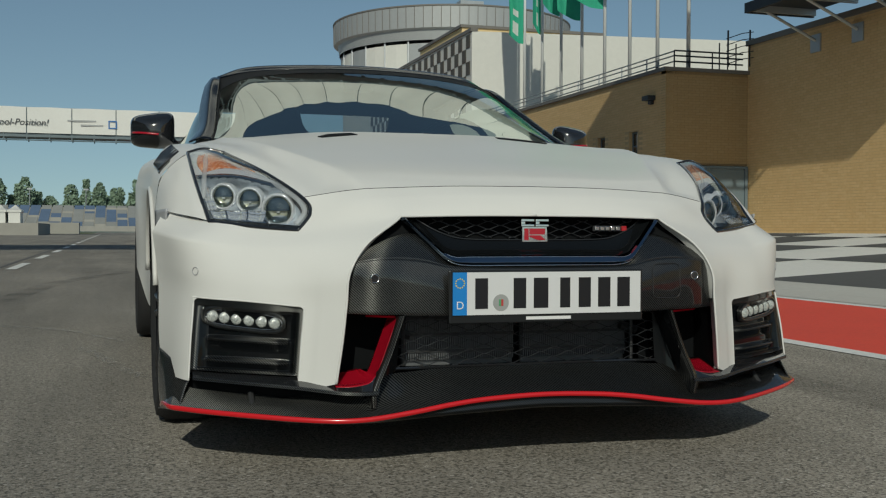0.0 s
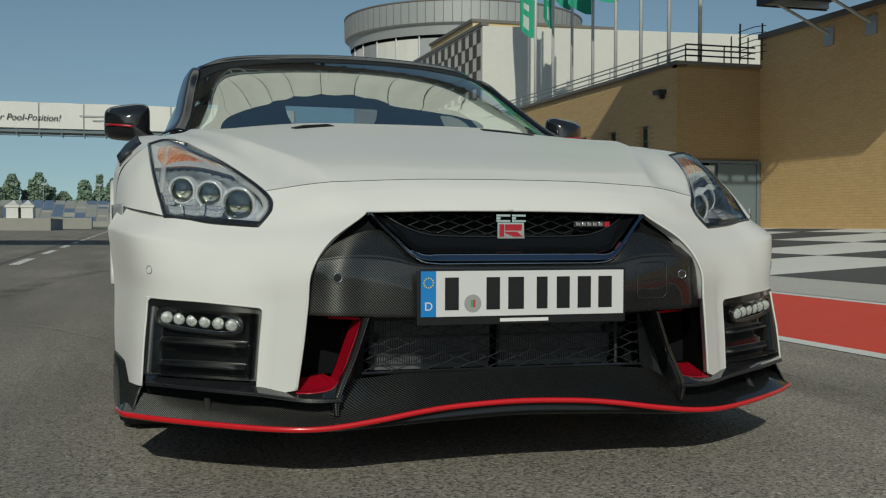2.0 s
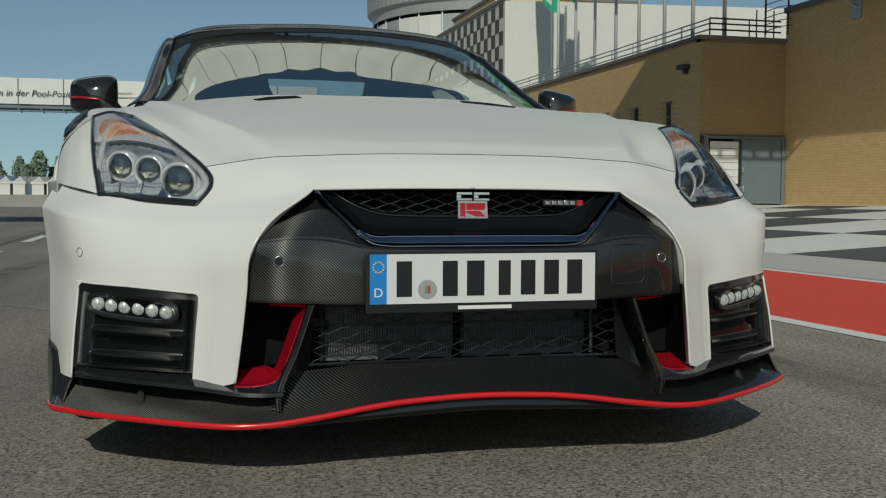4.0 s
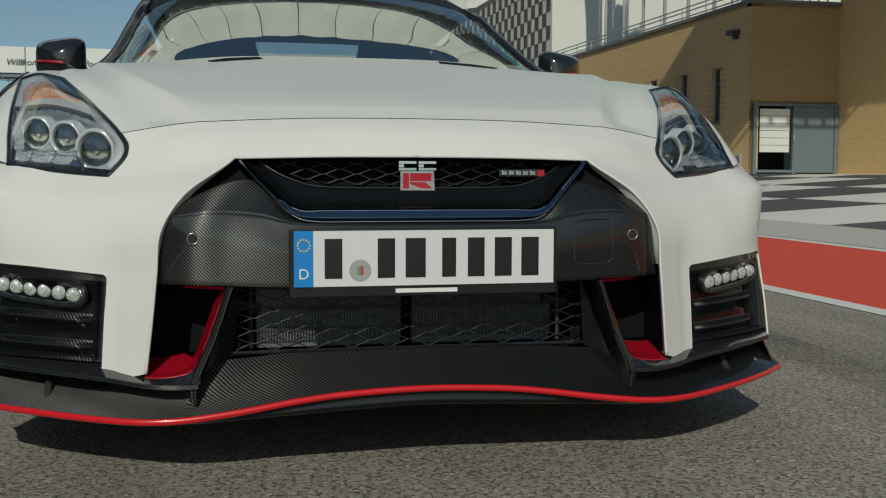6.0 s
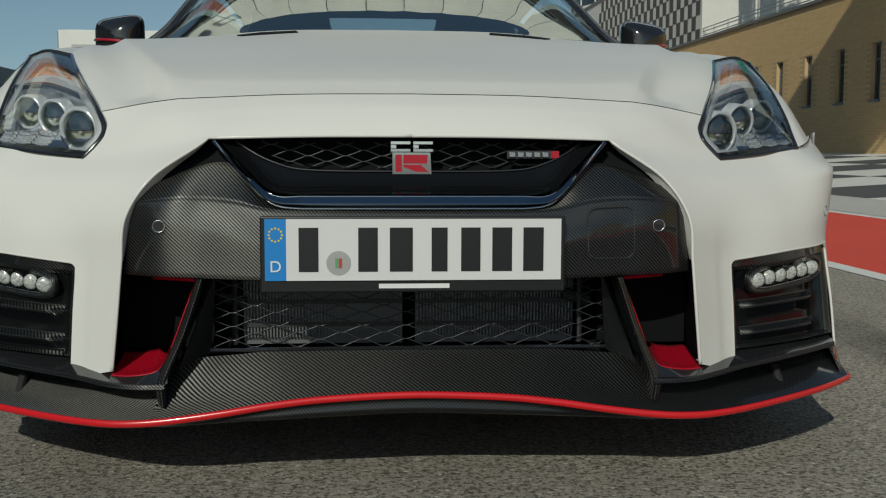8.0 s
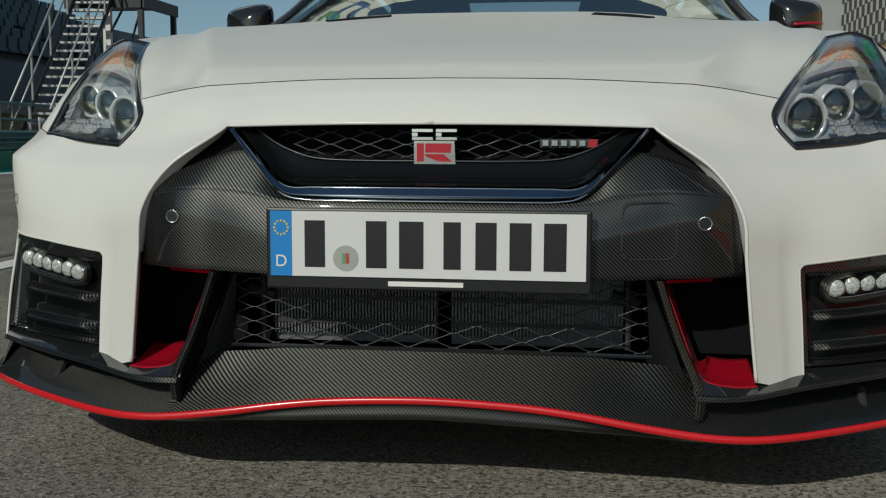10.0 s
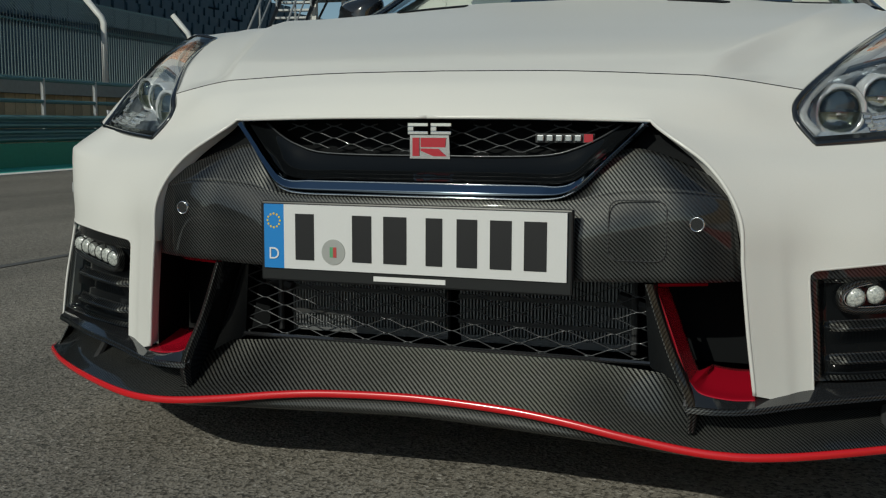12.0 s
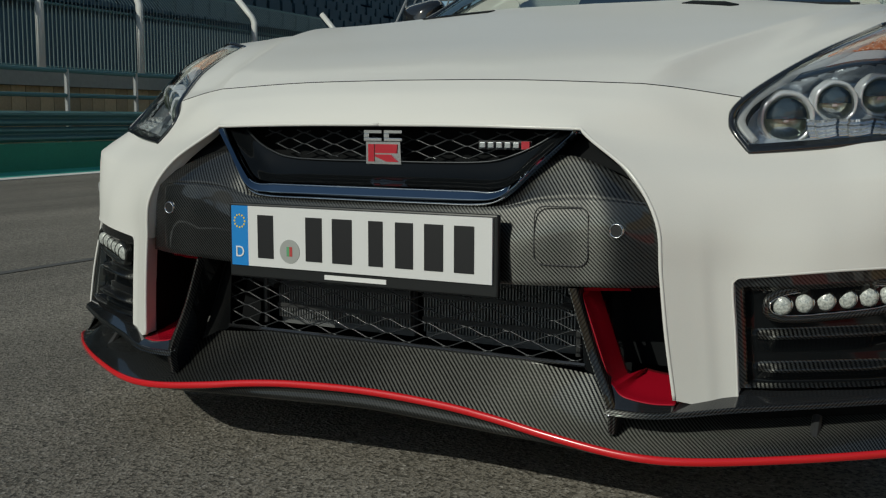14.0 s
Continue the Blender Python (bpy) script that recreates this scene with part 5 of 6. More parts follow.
sheet("roof", ROOF, PILLAR, car, 49, 30, thick=0.004, whole=True, label="gloss black roof")
REARGLASS = [[(0, 3.22, 1.318), (0.25, 3.22, 1.311), (0.50, 3.17, 1.27)], [(0, 3.75, 1.17), (0.28, 3.74, 1.165), (0.56, 3.66, 1.12)], [(0, 4.15, 1.03), (0.3, 4.13, 1.025), (0.60, 4.02, 1.00)]]
sheet("rear_window", REARGLASS, clear("rear_glass", (0.85, 0.9, 0.9), 1.0, 1.3), car, 30, 16, whole=True).data.flip_normals()
TAIL = [[(0, 4.15, 1.03), (0.3, 4.13, 1.025), (0.70, 4.02, 1.00)], [(0, 4.50, 1.02), (0.35, 4.5, 1.015), (0.74, 4.42, 0.99)], [(0, 4.62, 0.80), (0.45, 4.6, 0.80), (0.86, 4.45, 0.80)], [(0, 4.62, 0.35), (0.45, 4.6, 0.35), (0.90, 4.40, 0.35)]]
sheet("tail", TAIL, PAINT, car, 30, 20, whole=True)
for s in (1, -1):
    APIL = [
        [(0.722, 1.515, 0.946), (0.760, 1.530, 0.950), (0.798, 1.60, 0.940)],
        [(0.690, 1.705, 1.025), (0.722, 1.718, 1.029), (0.750, 1.80, 1.008)],
        [(0.654, 2.005, 1.160), (0.688, 2.018, 1.164), (0.718, 2.11, 1.135)],
        [(0.619, 2.285, 1.283), (0.652, 2.300, 1.282), (0.676, 2.37, 1.256)],
        [(0.606, 2.68, 1.300), (0.630, 2.69, 1.292), (0.650, 2.72, 1.240)],
        [(0.555, 3.15, 1.248), (0.580, 3.15, 1.238), (0.615, 3.15, 1.180)],
    ]
    sheet("windscreen_pillar", flip(APIL, s), PILLAR, car, 12, 44, thick=0.004)
    SIDEWIN = [[(0.772, 1.60, 0.940), (0.79, 2.0, 0.945), (0.79, 2.6, 0.965), (0.80, 3.2, 1.0)], [(0.742, 1.80, 1.005), (0.735, 2.2, 1.08), (0.72, 2.65, 1.09), (0.70, 3.1, 1.09)], [(0.700, 2.12, 1.125), (0.672, 2.38, 1.20), (0.652, 2.7, 1.213), (0.637, 3.13, 1.175)]]
    sheet("side_window", flip(SIDEWIN, s), clear("tinted_glass", (0.25, 0.28, 0.28), 1.0, 1.6), car, 24, 12)
    QUARTER = [[(0.637, 3.13, 1.175), (0.62, 3.6, 1.13), (0.66, 4.1, 1.01)], [(0.80, 3.2, 1.0), (0.78, 3.8, 1.02), (0.70, 4.4, 1.0)]]
    sheet("rear_quarter", flip(QUARTER, s), PAINT, car, 20, 8)
    sheet("rear_pillar", flip([[(0.50, 3.16, 1.272), (0.55, 3.65, 1.12), (0.60, 4.02, 1.0)], [(0.637, 3.13, 1.178), (0.62, 3.6, 1.13), (0.66, 4.1, 1.01)]], s), PAINT, car, 20, 6)
# screen border, its black also standing for dark reflections, and scuttle
W = np.array(net(mirrored(SCREEN), 97, 65))
WN = np.cross(np.gradient(W, axis=1), np.gradient(W, axis=0))
WN /= np.linalg.norm(WN, axis=2, keepdims=True)
if WN[..., 2].mean() < 0:
    WN = -WN
W = W + WN * 0.0016


def on_screen(u, v):
    """A place just over the glass; u from -1 to 1 across, v from 0 to 1 up."""
    x, y = (u + 1) * 48, v * 64
    i, j = min(int(x), 95), min(int(y), 63)
    f, g = x - i, y - j
    return tuple((W[j, i] * (1 - f) + W[j, i + 1] * f) * (1 - g) + (W[j + 1, i] * (1 - f) + W[j + 1, i + 1] * f) * g)


depth_at = lambda u: 0.915 - 0.13 * abs(u) ** 3
sheet("screen_border", [[on_screen(u, depth_at(u) + (1 - depth_at(u)) * t) for u in np.linspace(-1, 1, 61)] for t in (0, 0.33, 0.66, 1)], BORDERBLACK, car, 121, 8, label="black printed border of the windscreen, also standing for dark reflections")
for e in (-1, 1):
    sheet("screen_edge", [[on_screen(e * u, v) for u in (0.974, 0.987, 1.0)] for v in np.linspace(0, 0.79, 24)], BORDERBLACK, car, 5, 48)
sheet("scuttle", [[(0, 1.19, 0.945), (0.35, 1.24, 0.943), (0.60, 1.36, 0.930), (0.74, 1.50, 0.93)], [(0, 1.24, 0.955), (0.35, 1.29, 0.953), (0.60, 1.41, 0.945), (0.72, 1.55, 0.95)]], SATIN, car, 40, 5, whole=True)
bm = bmesh.new()
box(bm, -0.11, 0.02, 2.02, 2.05, 1.215, 1.262)
link("rear_view_mirror", bm, SATIN, car)
# wiper
for s, x0 in ((1, -0.42), (1, 0.18)):
    bm = bmesh.new()
    tube(bm, [(x0, 1.30, 0.950), (x0 + 0.22, 1.285, 0.953), (x0 + 0.46, 1.33, 0.943)], 0.005, 6)
    link("wiper", bm, SATIN, car, smooth=True)

# cabin
HEADER = [[(x, 3.20, 1.235 - 0.03 * x * x) for x in (0, 0.2, 0.4, 0.56)], [(x, 3.22, 1.315 - 0.18 * x * x) for x in (0, 0.2, 0.4, 0.56)]]
sheet("roof_lining_edge", HEADER, SEAT, car, 24, 4, thick=0.01, whole=True, label="dark lining over the rear window")
bm = bmesh.new()
box(bm, -0.70, 0.70, 1.45, 1.85, 0.60, 0.93)
link("dashboard", bm, SATIN, car)
bm = bmesh.new()
box(bm, -0.82, 0.82, 1.40, 4.2, 0.30, 0.34)
link("cabin_floor", bm, VOID, car)
for x in (-0.37, 0.37):
    SEATROWS = [[(x - 0.13, 2.62, 1.16), (x, 2.60, 1.18), (x + 0.13, 2.62, 1.16)], [(x - 0.16, 2.58, 1.05), (x, 2.55, 1.05), (x + 0.16, 2.58, 1.05)], [(x - 0.27, 2.52, 0.90), (x, 2.46, 0.90), (x + 0.27, 2.52, 0.90)], [(x - 0.27, 2.40, 0.50), (x, 2.32, 0.50), (x + 0.27, 2.40, 0.50)]]
    sheet("bucket_seat", SEATROWS, SEAT, car, 14, 16, thick=0.08, label="dark bucket seat")
bm = bmesh.new()
tube(bm, [(0.37 + 0.18 * math.cos(a), 1.98 - 0.05 * math.sin(a), 0.92 + 0.17 * math.sin(a)) for a in np.linspace(0, 2 * math.pi, 28)], 0.014, 8)
link("steering_wheel", bm, SATIN, car, smooth=True)

# door mirrors
for s in (1, -1):
    bm = bmesh.new()
    bmesh.ops.create_icosphere(bm, subdivisions=4, radius=1.0)
    for v in bm.verts:
        x, y, z = v.co
        e = lambda a, k: math.copysign(abs(a) ** k, a)
        r = max(abs(x) ** 5 + abs(z) ** 5, 1e-6) ** (1 / 5)
        k = math.hypot(x, z) / r if r > 1e-3 else 1.0
        x, z = x * min(k, 1.25), z * min(k, 1.25)
        z -= 0.22 * x * (z < 0) * 0.0
        top = 0.12 * (1 - x) if z > 0 else 0.0
        v.co = (s * (0.918 + 0.086 * x), 1.95 + 0.085 * min(y, 0.35) + 0.015 * x, 1.006 + 0.068 * z * (1.0 - 0.10 * max(x, -0.2)) + 0.006 * (1 - x) * (z > 0))
    mir = link("door_mirror", bm, BLACK, car, "gloss black door mirror with a thin red line", True)
    ST = []
    for u in np.linspace(-0.95, 0.75, 18):
        y = 1.95 - 0.015 * u - 0.0865 * math.sqrt(max(0.0, 1 - min(1.0, abs(u)) ** 2.6))
        ST.append((s * (0.918 - 0.0865 * u), y, 0.990 - 0.007 * u))
    bm = bmesh.new()
    tube(bm, ST[:13], 0.0048, 6)
    part("red_stripe", bm, RED, mir, "red pinstripe", True)
    bm = bmesh.new()
    tube(bm, [(s * 0.815, 1.99, 0.93), (s * 0.835, 1.97, 0.955), (s * 0.862, 1.955, 0.99)], 0.030, 10, (1.0, 0.6))
    part("mirror_stalk", bm, BLACK, mir, smooth=True)

# wheels
def wheel(x, y):
    s = 1 if x > 0 else -1
    bm = bmesh.new()
    w = 0.128
    lathe(bm, [(-w + 0.02, 0.262), (-w + 0.004, 0.30), (-w + 0.01, 0.335), (-w + 0.045, 0.351), (0, 0.354), (w - 0.045, 0.351), (w - 0.01, 0.335), (w - 0.004, 0.30), (w - 0.02, 0.262)], (x, y, 0.354), "X", 64)
    ty = link("wheel", bm, RUBBER, car, "black low-profile tyre on a dark rim", True)
    bm = bmesh.new()
    lathe(bm, [(s * 0.108, 0.262), (s * 0.10, 0.250), (s * 0.02, 0.235), (-s * 0.10, 0.245)], (x, y, 0.354), "X", 48)
    for k in range(6):
        for o in (-0.12, 0.12):
            a = k * math.pi / 3 + o
            bar(bm, (x + s * 0.085, y + 0.05 * math.cos(a), 0.354 + 0.05 * math.sin(a)), (x + s * 0.10, y + 0.25 * math.cos(a), 0.354 + 0.25 * math.sin(a)), 0.016, 6)
    lathe(bm, [(s * 0.0, 0.17), (s * 0.012, 0.17), (s * 0.012, 0.05)], (x, y, 0.354), "X", 32)
    lathe(bm, [(s * 0.085, 0.06), (s * 0.095, 0.05), (s * 0.095, 0.0)], (x, y, 0.354), "X", 24)
    part("rim", bm, RIM, ty, "dark forged rim", True)


for x, y in ((-0.822, 1.0), (0.822, 1.0), (-0.825, 3.78), (0.825, 3.78)):
    wheel(x, y)

# carbon centre panel round the plate, with a fold under the grille
PANEL_UP = [
    [(0, 0.062, 0.524), (0.15, 0.062, 0.524), (0.235, 0.064, 0.527), (0.285, 0.085, 0.575), (0.335, 0.105, 0.602), (0.40, 0.100, 0.590), (0.482, 0.085, 0.552)],
    [(0, 0.040, 0.517), (0.15, 0.040, 0.517), (0.25, 0.043, 0.520), (0.315, 0.050, 0.533), (0.37, 0.052, 0.538), (0.43, 0.054, 0.538), (0.496, 0.072, 0.530)],
]
PANEL_LOW = [
    PANEL_UP[1],
    [(0, 0.028, 0.46), (0.15, 0.028, 0.46), (0.25, 0.031, 0.46), (0.315, 0.036, 0.475), (0.38, 0.044, 0.485), (0.448, 0.050, 0.490), (0.505, 0.074, 0.485)],
    [(0, 0.034, 0.395), (0.15, 0.034, 0.395), (0.25, 0.036, 0.395), (0.32, 0.042, 0.396), (0.38, 0.048, 0.398), (0.45, 0.056, 0.400), (0.517, 0.080, 0.402)],
]
sheet("carbon_panel_upper", PANEL_UP, CARBON, car, 121, 10, whole=True, thick=0.003, label="glossy carbon weave", weave="xz")
sheet("carbon_panel", PANEL_LOW, CARBON, car, 121, 18, whole=True, thick=0.003, label="glossy carbon weave", weave="xz")
sheet("carbon_panel_lip", [PANEL_LOW[2], [(x, y + 0.09, z - 0.002) for x, y, z in PANEL_LOW[2]]], VOID, car, 61, 4, whole=True)
sheet("corner_blank", [[(0.300, 0.115, 0.565), (0.33, 0.125, 0.60), (0.362, 0.140, 0.64)], [(0.40, 0.115, 0.585), (0.42, 0.12, 0.60), (0.40, 0.14, 0.625)], [(0.49, 0.10, 0.545), (0.47, 0.11, 0.57), (0.43, 0.12, 0.61)]], VOID, car, 12, 10)
sheet("corner_blank", flip([[(0.300, 0.115, 0.565), (0.33, 0.125, 0.60), (0.362, 0.140, 0.64)], [(0.40, 0.115, 0.585), (0.42, 0.12, 0.60), (0.40, 0.14, 0.625)], [(0.49, 0.10, 0.545), (0.47, 0.11, 0.57), (0.43, 0.12, 0.61)]], -1), VOID, car, 12, 10)
for s in (1, -1):
    bm = bmesh.new()
    lathe(bm, [(0.004, 0.0085), (-0.002, 0.0095), (-0.002, 0.0115), (0.006, 0.012)], (s * 0.448, 0.0475, 0.490), "Y", 24)
    sr = link("parking_sensor", bm, SILVER, car, "parking sensor with silver ring", True)
    bm = bmesh.new()
    lathe(bm, [(0.0, 0.0), (0.0, 0.009), (0.004, 0.009)], (s * 0.448, 0.047, 0.490), "Y", 20)
    part("sensor_face", bm, BLACK, sr)
# towing-eye cover: a rounded square seam
bm = bmesh.new()
LOOP = []
for cx, cz, a0 in ((0.387, 0.508, 0), (0.332, 0.508, 90), (0.332, 0.447, 180), (0.387, 0.447, 270)):
    for a in range(0, 91, 18):
        LOOP.append((cx + 0.016 * math.cos(radians(a0 + a)), cz + 0.016 * math.sin(radians(a0 + a))))
LOOP.append(LOOP[0])


def panel_y(x, z):
    """Front of the lower carbon panel."""
    return float(np.interp(x, [0.25, 0.315, 0.38, 0.448, 0.505], [0.031, 0.036, 0.044, 0.050, 0.074])) + 0.10 * max(0.0, z - 0.49) ** 1.0 * 0.9 + 0.07 * max(0.0, 0.45 - z)


tube(bm, [(x, panel_y(x, z) - 0.0012, z) for x, z in LOOP], 0.0011, 5)
link("tow_cover_seam", bm, SATIN, car)

# chrome V and upper grille
VLINE = [(-0.358, 0.098, 0.640), (-0.325, 0.082, 0.607), (-0.285, 0.062, 0.566), (-0.262, 0.052, 0.545), (-0.238, 0.047, 0.534), (-0.20, 0.045, 0.532), (-0.1, 0.042, 0.532)]
VLINE = VLINE + [(0.0, 0.041, 0.532)] + [(-x, y, z) for x, y, z in VLINE[::-1]]
vl = spline(VLINE, 91)
bm = bmesh.new()
prev = None
for i, p in enumerate(vl):
    d = np.array(vl[min(i + 1, 90)]) - np.array(vl[max(i - 1, 0)])
    d /= np.linalg.norm(d)
    up = np.array((-d[2], 0.0, d[0]))
    mid = max(0.0, min(1.0, (0.30 - abs(p[0])) / 0.10))
    h = 0.0055 + 0.0065 * mid
    prof = [(-h, 0.0), (-h + 0.003, -0.006), (-0.2 * h, -0.008), (h - 0.002, 0.0), (h, 0.008), (h, 0.03), (-h, 0.03)]
    ring = [bm.verts.new(Vector(np.array(p) + up * a + np.array((0, b, 0)))) for a, b in prof]
    if prev:
        for k in range(len(prof)):
            bm.faces.new((prev[k], prev[(k + 1) % len(prof)], ring[(k + 1) % len(prof)], ring[k]))
    prev = ring
grille = link("grille_frame", bm, TINTCHROME, car, "dark chrome V-shaped grille bar, tinted blue for the reflected sky")
md = grille.modifiers.new("soft", "BEVEL")
md.width, md.segments = 0.0012, 2
for hi, y in ((1, 0.002), (-1, -0.004)):
    bm = bmesh.new()
    tube(bm, [(x, q + y, z + hi * (0.0055 + 0.0065 * max(0.0, min(1.0, (0.30 - abs(x)) / 0.10)) - 0.001)) for x, q, z in vl if abs(x) < 0.262], 0.0011 if hi > 0 else 0.0016, 6)
    part("bright_edge", bm, CHROME, grille, "bright chrome edge", True)
# black lacquered shelf between the V and the mesh
SHELF = [
    [(0, 0.062, 0.546), (0.15, 0.063, 0.546), (0.245, 0.068, 0.549), (0.295, 0.085, 0.588), (0.348, 0.112, 0.640)],
    [(0, 0.090, 0.560), (0.14, 0.091, 0.560), (0.235, 0.094, 0.563), (0.280, 0.105, 0.595), (0.335, 0.126, 0.641)],
    [(0, 0.105, 0.586), (0.12, 0.106, 0.586), (0.215, 0.108, 0.590), (0.262, 0.112, 0.605), (0.322, 0.130, 0.641)],
]
sheet("grille_surround", SHELF, SHELFBLACK, grille, 61, 14, whole=True, label="gloss black")
rim_line = mirrored([[(0, 0.103, 0.5865), (0.12, 0.104, 0.5865), (0.205, 0.106, 0.590), (0.250, 0.109, 0.602), (0.285, 0.116, 0.618), (0.320, 0.128, 0.640)]])[0]
bm = bmesh.new()
tube(bm, spline(rim_line, 60), 0.0019, 6)
part("grille_trim_line", bm, WIRE, grille, "thin bright trim", True)


def lattice(name, x0, x1, z0, z1, yf, px, pz, r, parent, inside=lambda x, z: True):
    """Expanded-metal mesh: rows of waved strands that touch."""
    bm = bmesh.new()
    k = 0
    z = z0
    while z < z1 + pz:
        run = []
        n = int((x1 - x0) / (px / 16))
        for i in range(n + 1):
            x = x0 + (x1 - x0) * i / n
            ph = (x - x0) / px * 2 * math.pi + (math.pi if k % 2 else 0.0)
            w = max(-1.0, min(1.0, 1.28 * (2 / math.pi) * math.asin(math.cos(ph))))
            zz = z + pz * 0.5 * w
            if inside(x, zz):
                run.append((x, yf(x, zz), zz))
            else:
                if len(run) > 1:
                    tube(bm, run, r, 5, (1.6, 1.0))
                run = []
        if len(run) > 1:
            tube(bm, run, r, 5, (1.6, 1.0))
        z += pz
        k += 1
    return part(name, bm, WIRE, parent, "", True)


up_in = lambda x, z: 0.588 + 0.006 * (abs(x) / 0.2) ** 2 + max(0.0, (abs(x) - 0.22)) * 0.42 < z < 0.640
lattice("grille_mesh", -0.325, 0.325, 0.588, 0.645, lambda x, z: 0.128 + 0.1 * x * x, 0.068, 0.0104, 0.0013, grille, up_in)
low_in = lambda x, z: 0.255 < z < 0.402 and abs(x) < 0.372
low_frame = bmesh.new()
tube(low_frame, [(-0.373, 0.128, 0.253), (-0.2, 0.124, 0.2545), (0, 0.123, 0.255), (0.2, 0.124, 0.2545), (0.373, 0.128, 0.253)], 0.004, 6)
lower_grille = link("lower_grille", low_frame, BLACK, car, "black diamond-mesh intake")
lattice("intake_mesh", -0.372, 0.372, 0.252, 0.40, lambda x, z: 0.130 + 0.03 * (z - 0.25), 0.0805, 0.0128, 0.00115, lower_grille, low_in)

# coolers behind the intake
for x0, x1 in ((-0.322, -0.012), (0.014, 0.328)):
    bm = bmesh.new()
    box(bm, x0, x1, 0.235, 0.25, 0.245, 0.415)
    cooler = link("cooler", bm, CORE, car, "finned cooler behind the intake")
    fin = None
    for i in range(50):
        if fin is None:
            fin = part("fin", boxes((-0.0014, 0.0014, 0.222, 0.235, 0.26, 0.41)), CORE, cooler).data
            f_ = cooler.children[0]
        else:
            f_ = new("fin", fin)
            f_.parent = cooler
        f_.location = (x0 + (x1 - x0) * (i + 0.5) / 50, 0, 0)
    bm = bmesh.new()
    for z in (0.285, 0.330, 0.375):
        box(bm, x0, x1, 0.219, 0.223, z - 0.004, z + 0.004)
    part("cooler_tube", bm, SATIN, cooler)
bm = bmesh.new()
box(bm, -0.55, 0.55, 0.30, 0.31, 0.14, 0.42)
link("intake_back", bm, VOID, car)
for x in (-0.335, 0.335):
    bm = bmesh.new()
    bar(bm, (x, 0.20, 0.25), (x, 0.20, 0.41), 0.006, 8)
    bar(bm, (x + 0.02, 0.21, 0.33), (x - 0.03, 0.21, 0.345), 0.012, 8)
    link("intake_stay", bm, SATIN, car)

# struts, red ledges and side ducts
for s in (1, -1):
    ST = [
        [(0.368, 0.120, 0.398), (0.371, 0.046, 0.397), (0.379, 0.044, 0.396), (0.386, 0.058, 0.396), (0.388, 0.125, 0.397)],
        [(0.402, 0.118, 0.300), (0.405, 0.044, 0.298), (0.413, 0.041, 0.297), (0.421, 0.056, 0.297), (0.421, 0.125, 0.298)],
        [(0.436, 0.112, 0.215), (0.440, 0.040, 0.214), (0.449, 0.036, 0.212), (0.457, 0.048, 0.212), (0.458, 0.120, 0.214)],
        [(0.440, 0.105, 0.168), (0.443, 0.046, 0.168), (0.450, 0.043, 0.168), (0.455, 0.052, 0.168), (0.455, 0.115, 0.168)],
    ]
    strut = sheet("bumper_strut", flip(ST, s), [CARBON, SHELFBLACK], car, 21, 30, label="carbon strut", pick=lambda u, v: 1 if u < 0.22 else 0)
    sheet("strut_inner_wall", flip([[(0.362, 0.120, 0.398), (0.368, 0.20, 0.40)], [(0.428, 0.112, 0.215), (0.40, 0.19, 0.215)]], s), SHELFBLACK, car, 8, 12)
    ELL = spline([(0.385, 0.060, 0.3965), (0.410, 0.057, 0.331), (0.4315, 0.055, 0.273), (0.443, 0.054, 0.247), (0.456, 0.054, 0.231), (0.476, 0.054, 0.2245), (0.51, 0.058, 0.2205), (0.5415, 0.068, 0.2205)], 48)
    lining = []
    for dy, dn in ((0.0, 0.0), (0.004, 0.002), (0.030, 0.006), (0.070, 0.016), (0.110, 0.026)):
        row = []
        for k, p in enumerate(ELL):
            d = ELL[min(k + 1, 47)] - ELL[max(k - 1, 0)]
            nn = np.array((-d[2], 0.0, d[0])) / math.hypot(d[0], d[2])
            row.append(tuple(p + nn * dn * (0.35 if k < 22 else 1.0) + np.array((0, dy * (0.6 if k < 20 else min(1.0, 0.6 + 0.05 * (k - 20))), 0))))
        lining.append(row)
    sheet("duct_lining", flip(lining, s), RED, car, 48, 16, thick=0.002, label="red lacquered duct lining")
    sheet("duct_roof_line", flip([[(0.39, 0.064, 0.3945), (0.43, 0.066, 0.3965), (0.465, 0.070, 0.398)], [(0.39, 0.070, 0.389), (0.43, 0.074, 0.391), (0.465, 0.078, 0.393)]], s), RED, car, 10, 4)
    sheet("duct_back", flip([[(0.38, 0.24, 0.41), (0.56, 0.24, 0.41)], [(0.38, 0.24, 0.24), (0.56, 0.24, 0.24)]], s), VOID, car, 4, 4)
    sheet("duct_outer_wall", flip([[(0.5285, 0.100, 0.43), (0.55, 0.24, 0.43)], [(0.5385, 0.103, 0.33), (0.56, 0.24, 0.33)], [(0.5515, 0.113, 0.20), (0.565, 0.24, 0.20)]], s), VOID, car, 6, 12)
    # carbon sill under pillar and lamp panel
    EDGE = [(0.441, 0.034, 0.2105), (0.49, 0.036, 0.2105), (0.541, 0.050, 0.213), (0.628, 0.097, 0.2215), (0.751, 0.160, 0.230), (0.877, 0.243, 0.2365)]
    BACK = [(0.452, 0.085, 0.222), (0.49, 0.085, 0.221), (0.548, 0.100, 0.225), (0.630, 0.158, 0.243), (0.752, 0.205, 0.2505), (0.874, 0.285, 0.253)]
    SILL = [EDGE] + [[(x, y + dy, z + dz) for x, y, z in EDGE] for dy, dz in ((-0.003, -0.002), (-0.003, -0.006), (0.001, -0.009), (0.08, -0.010))]
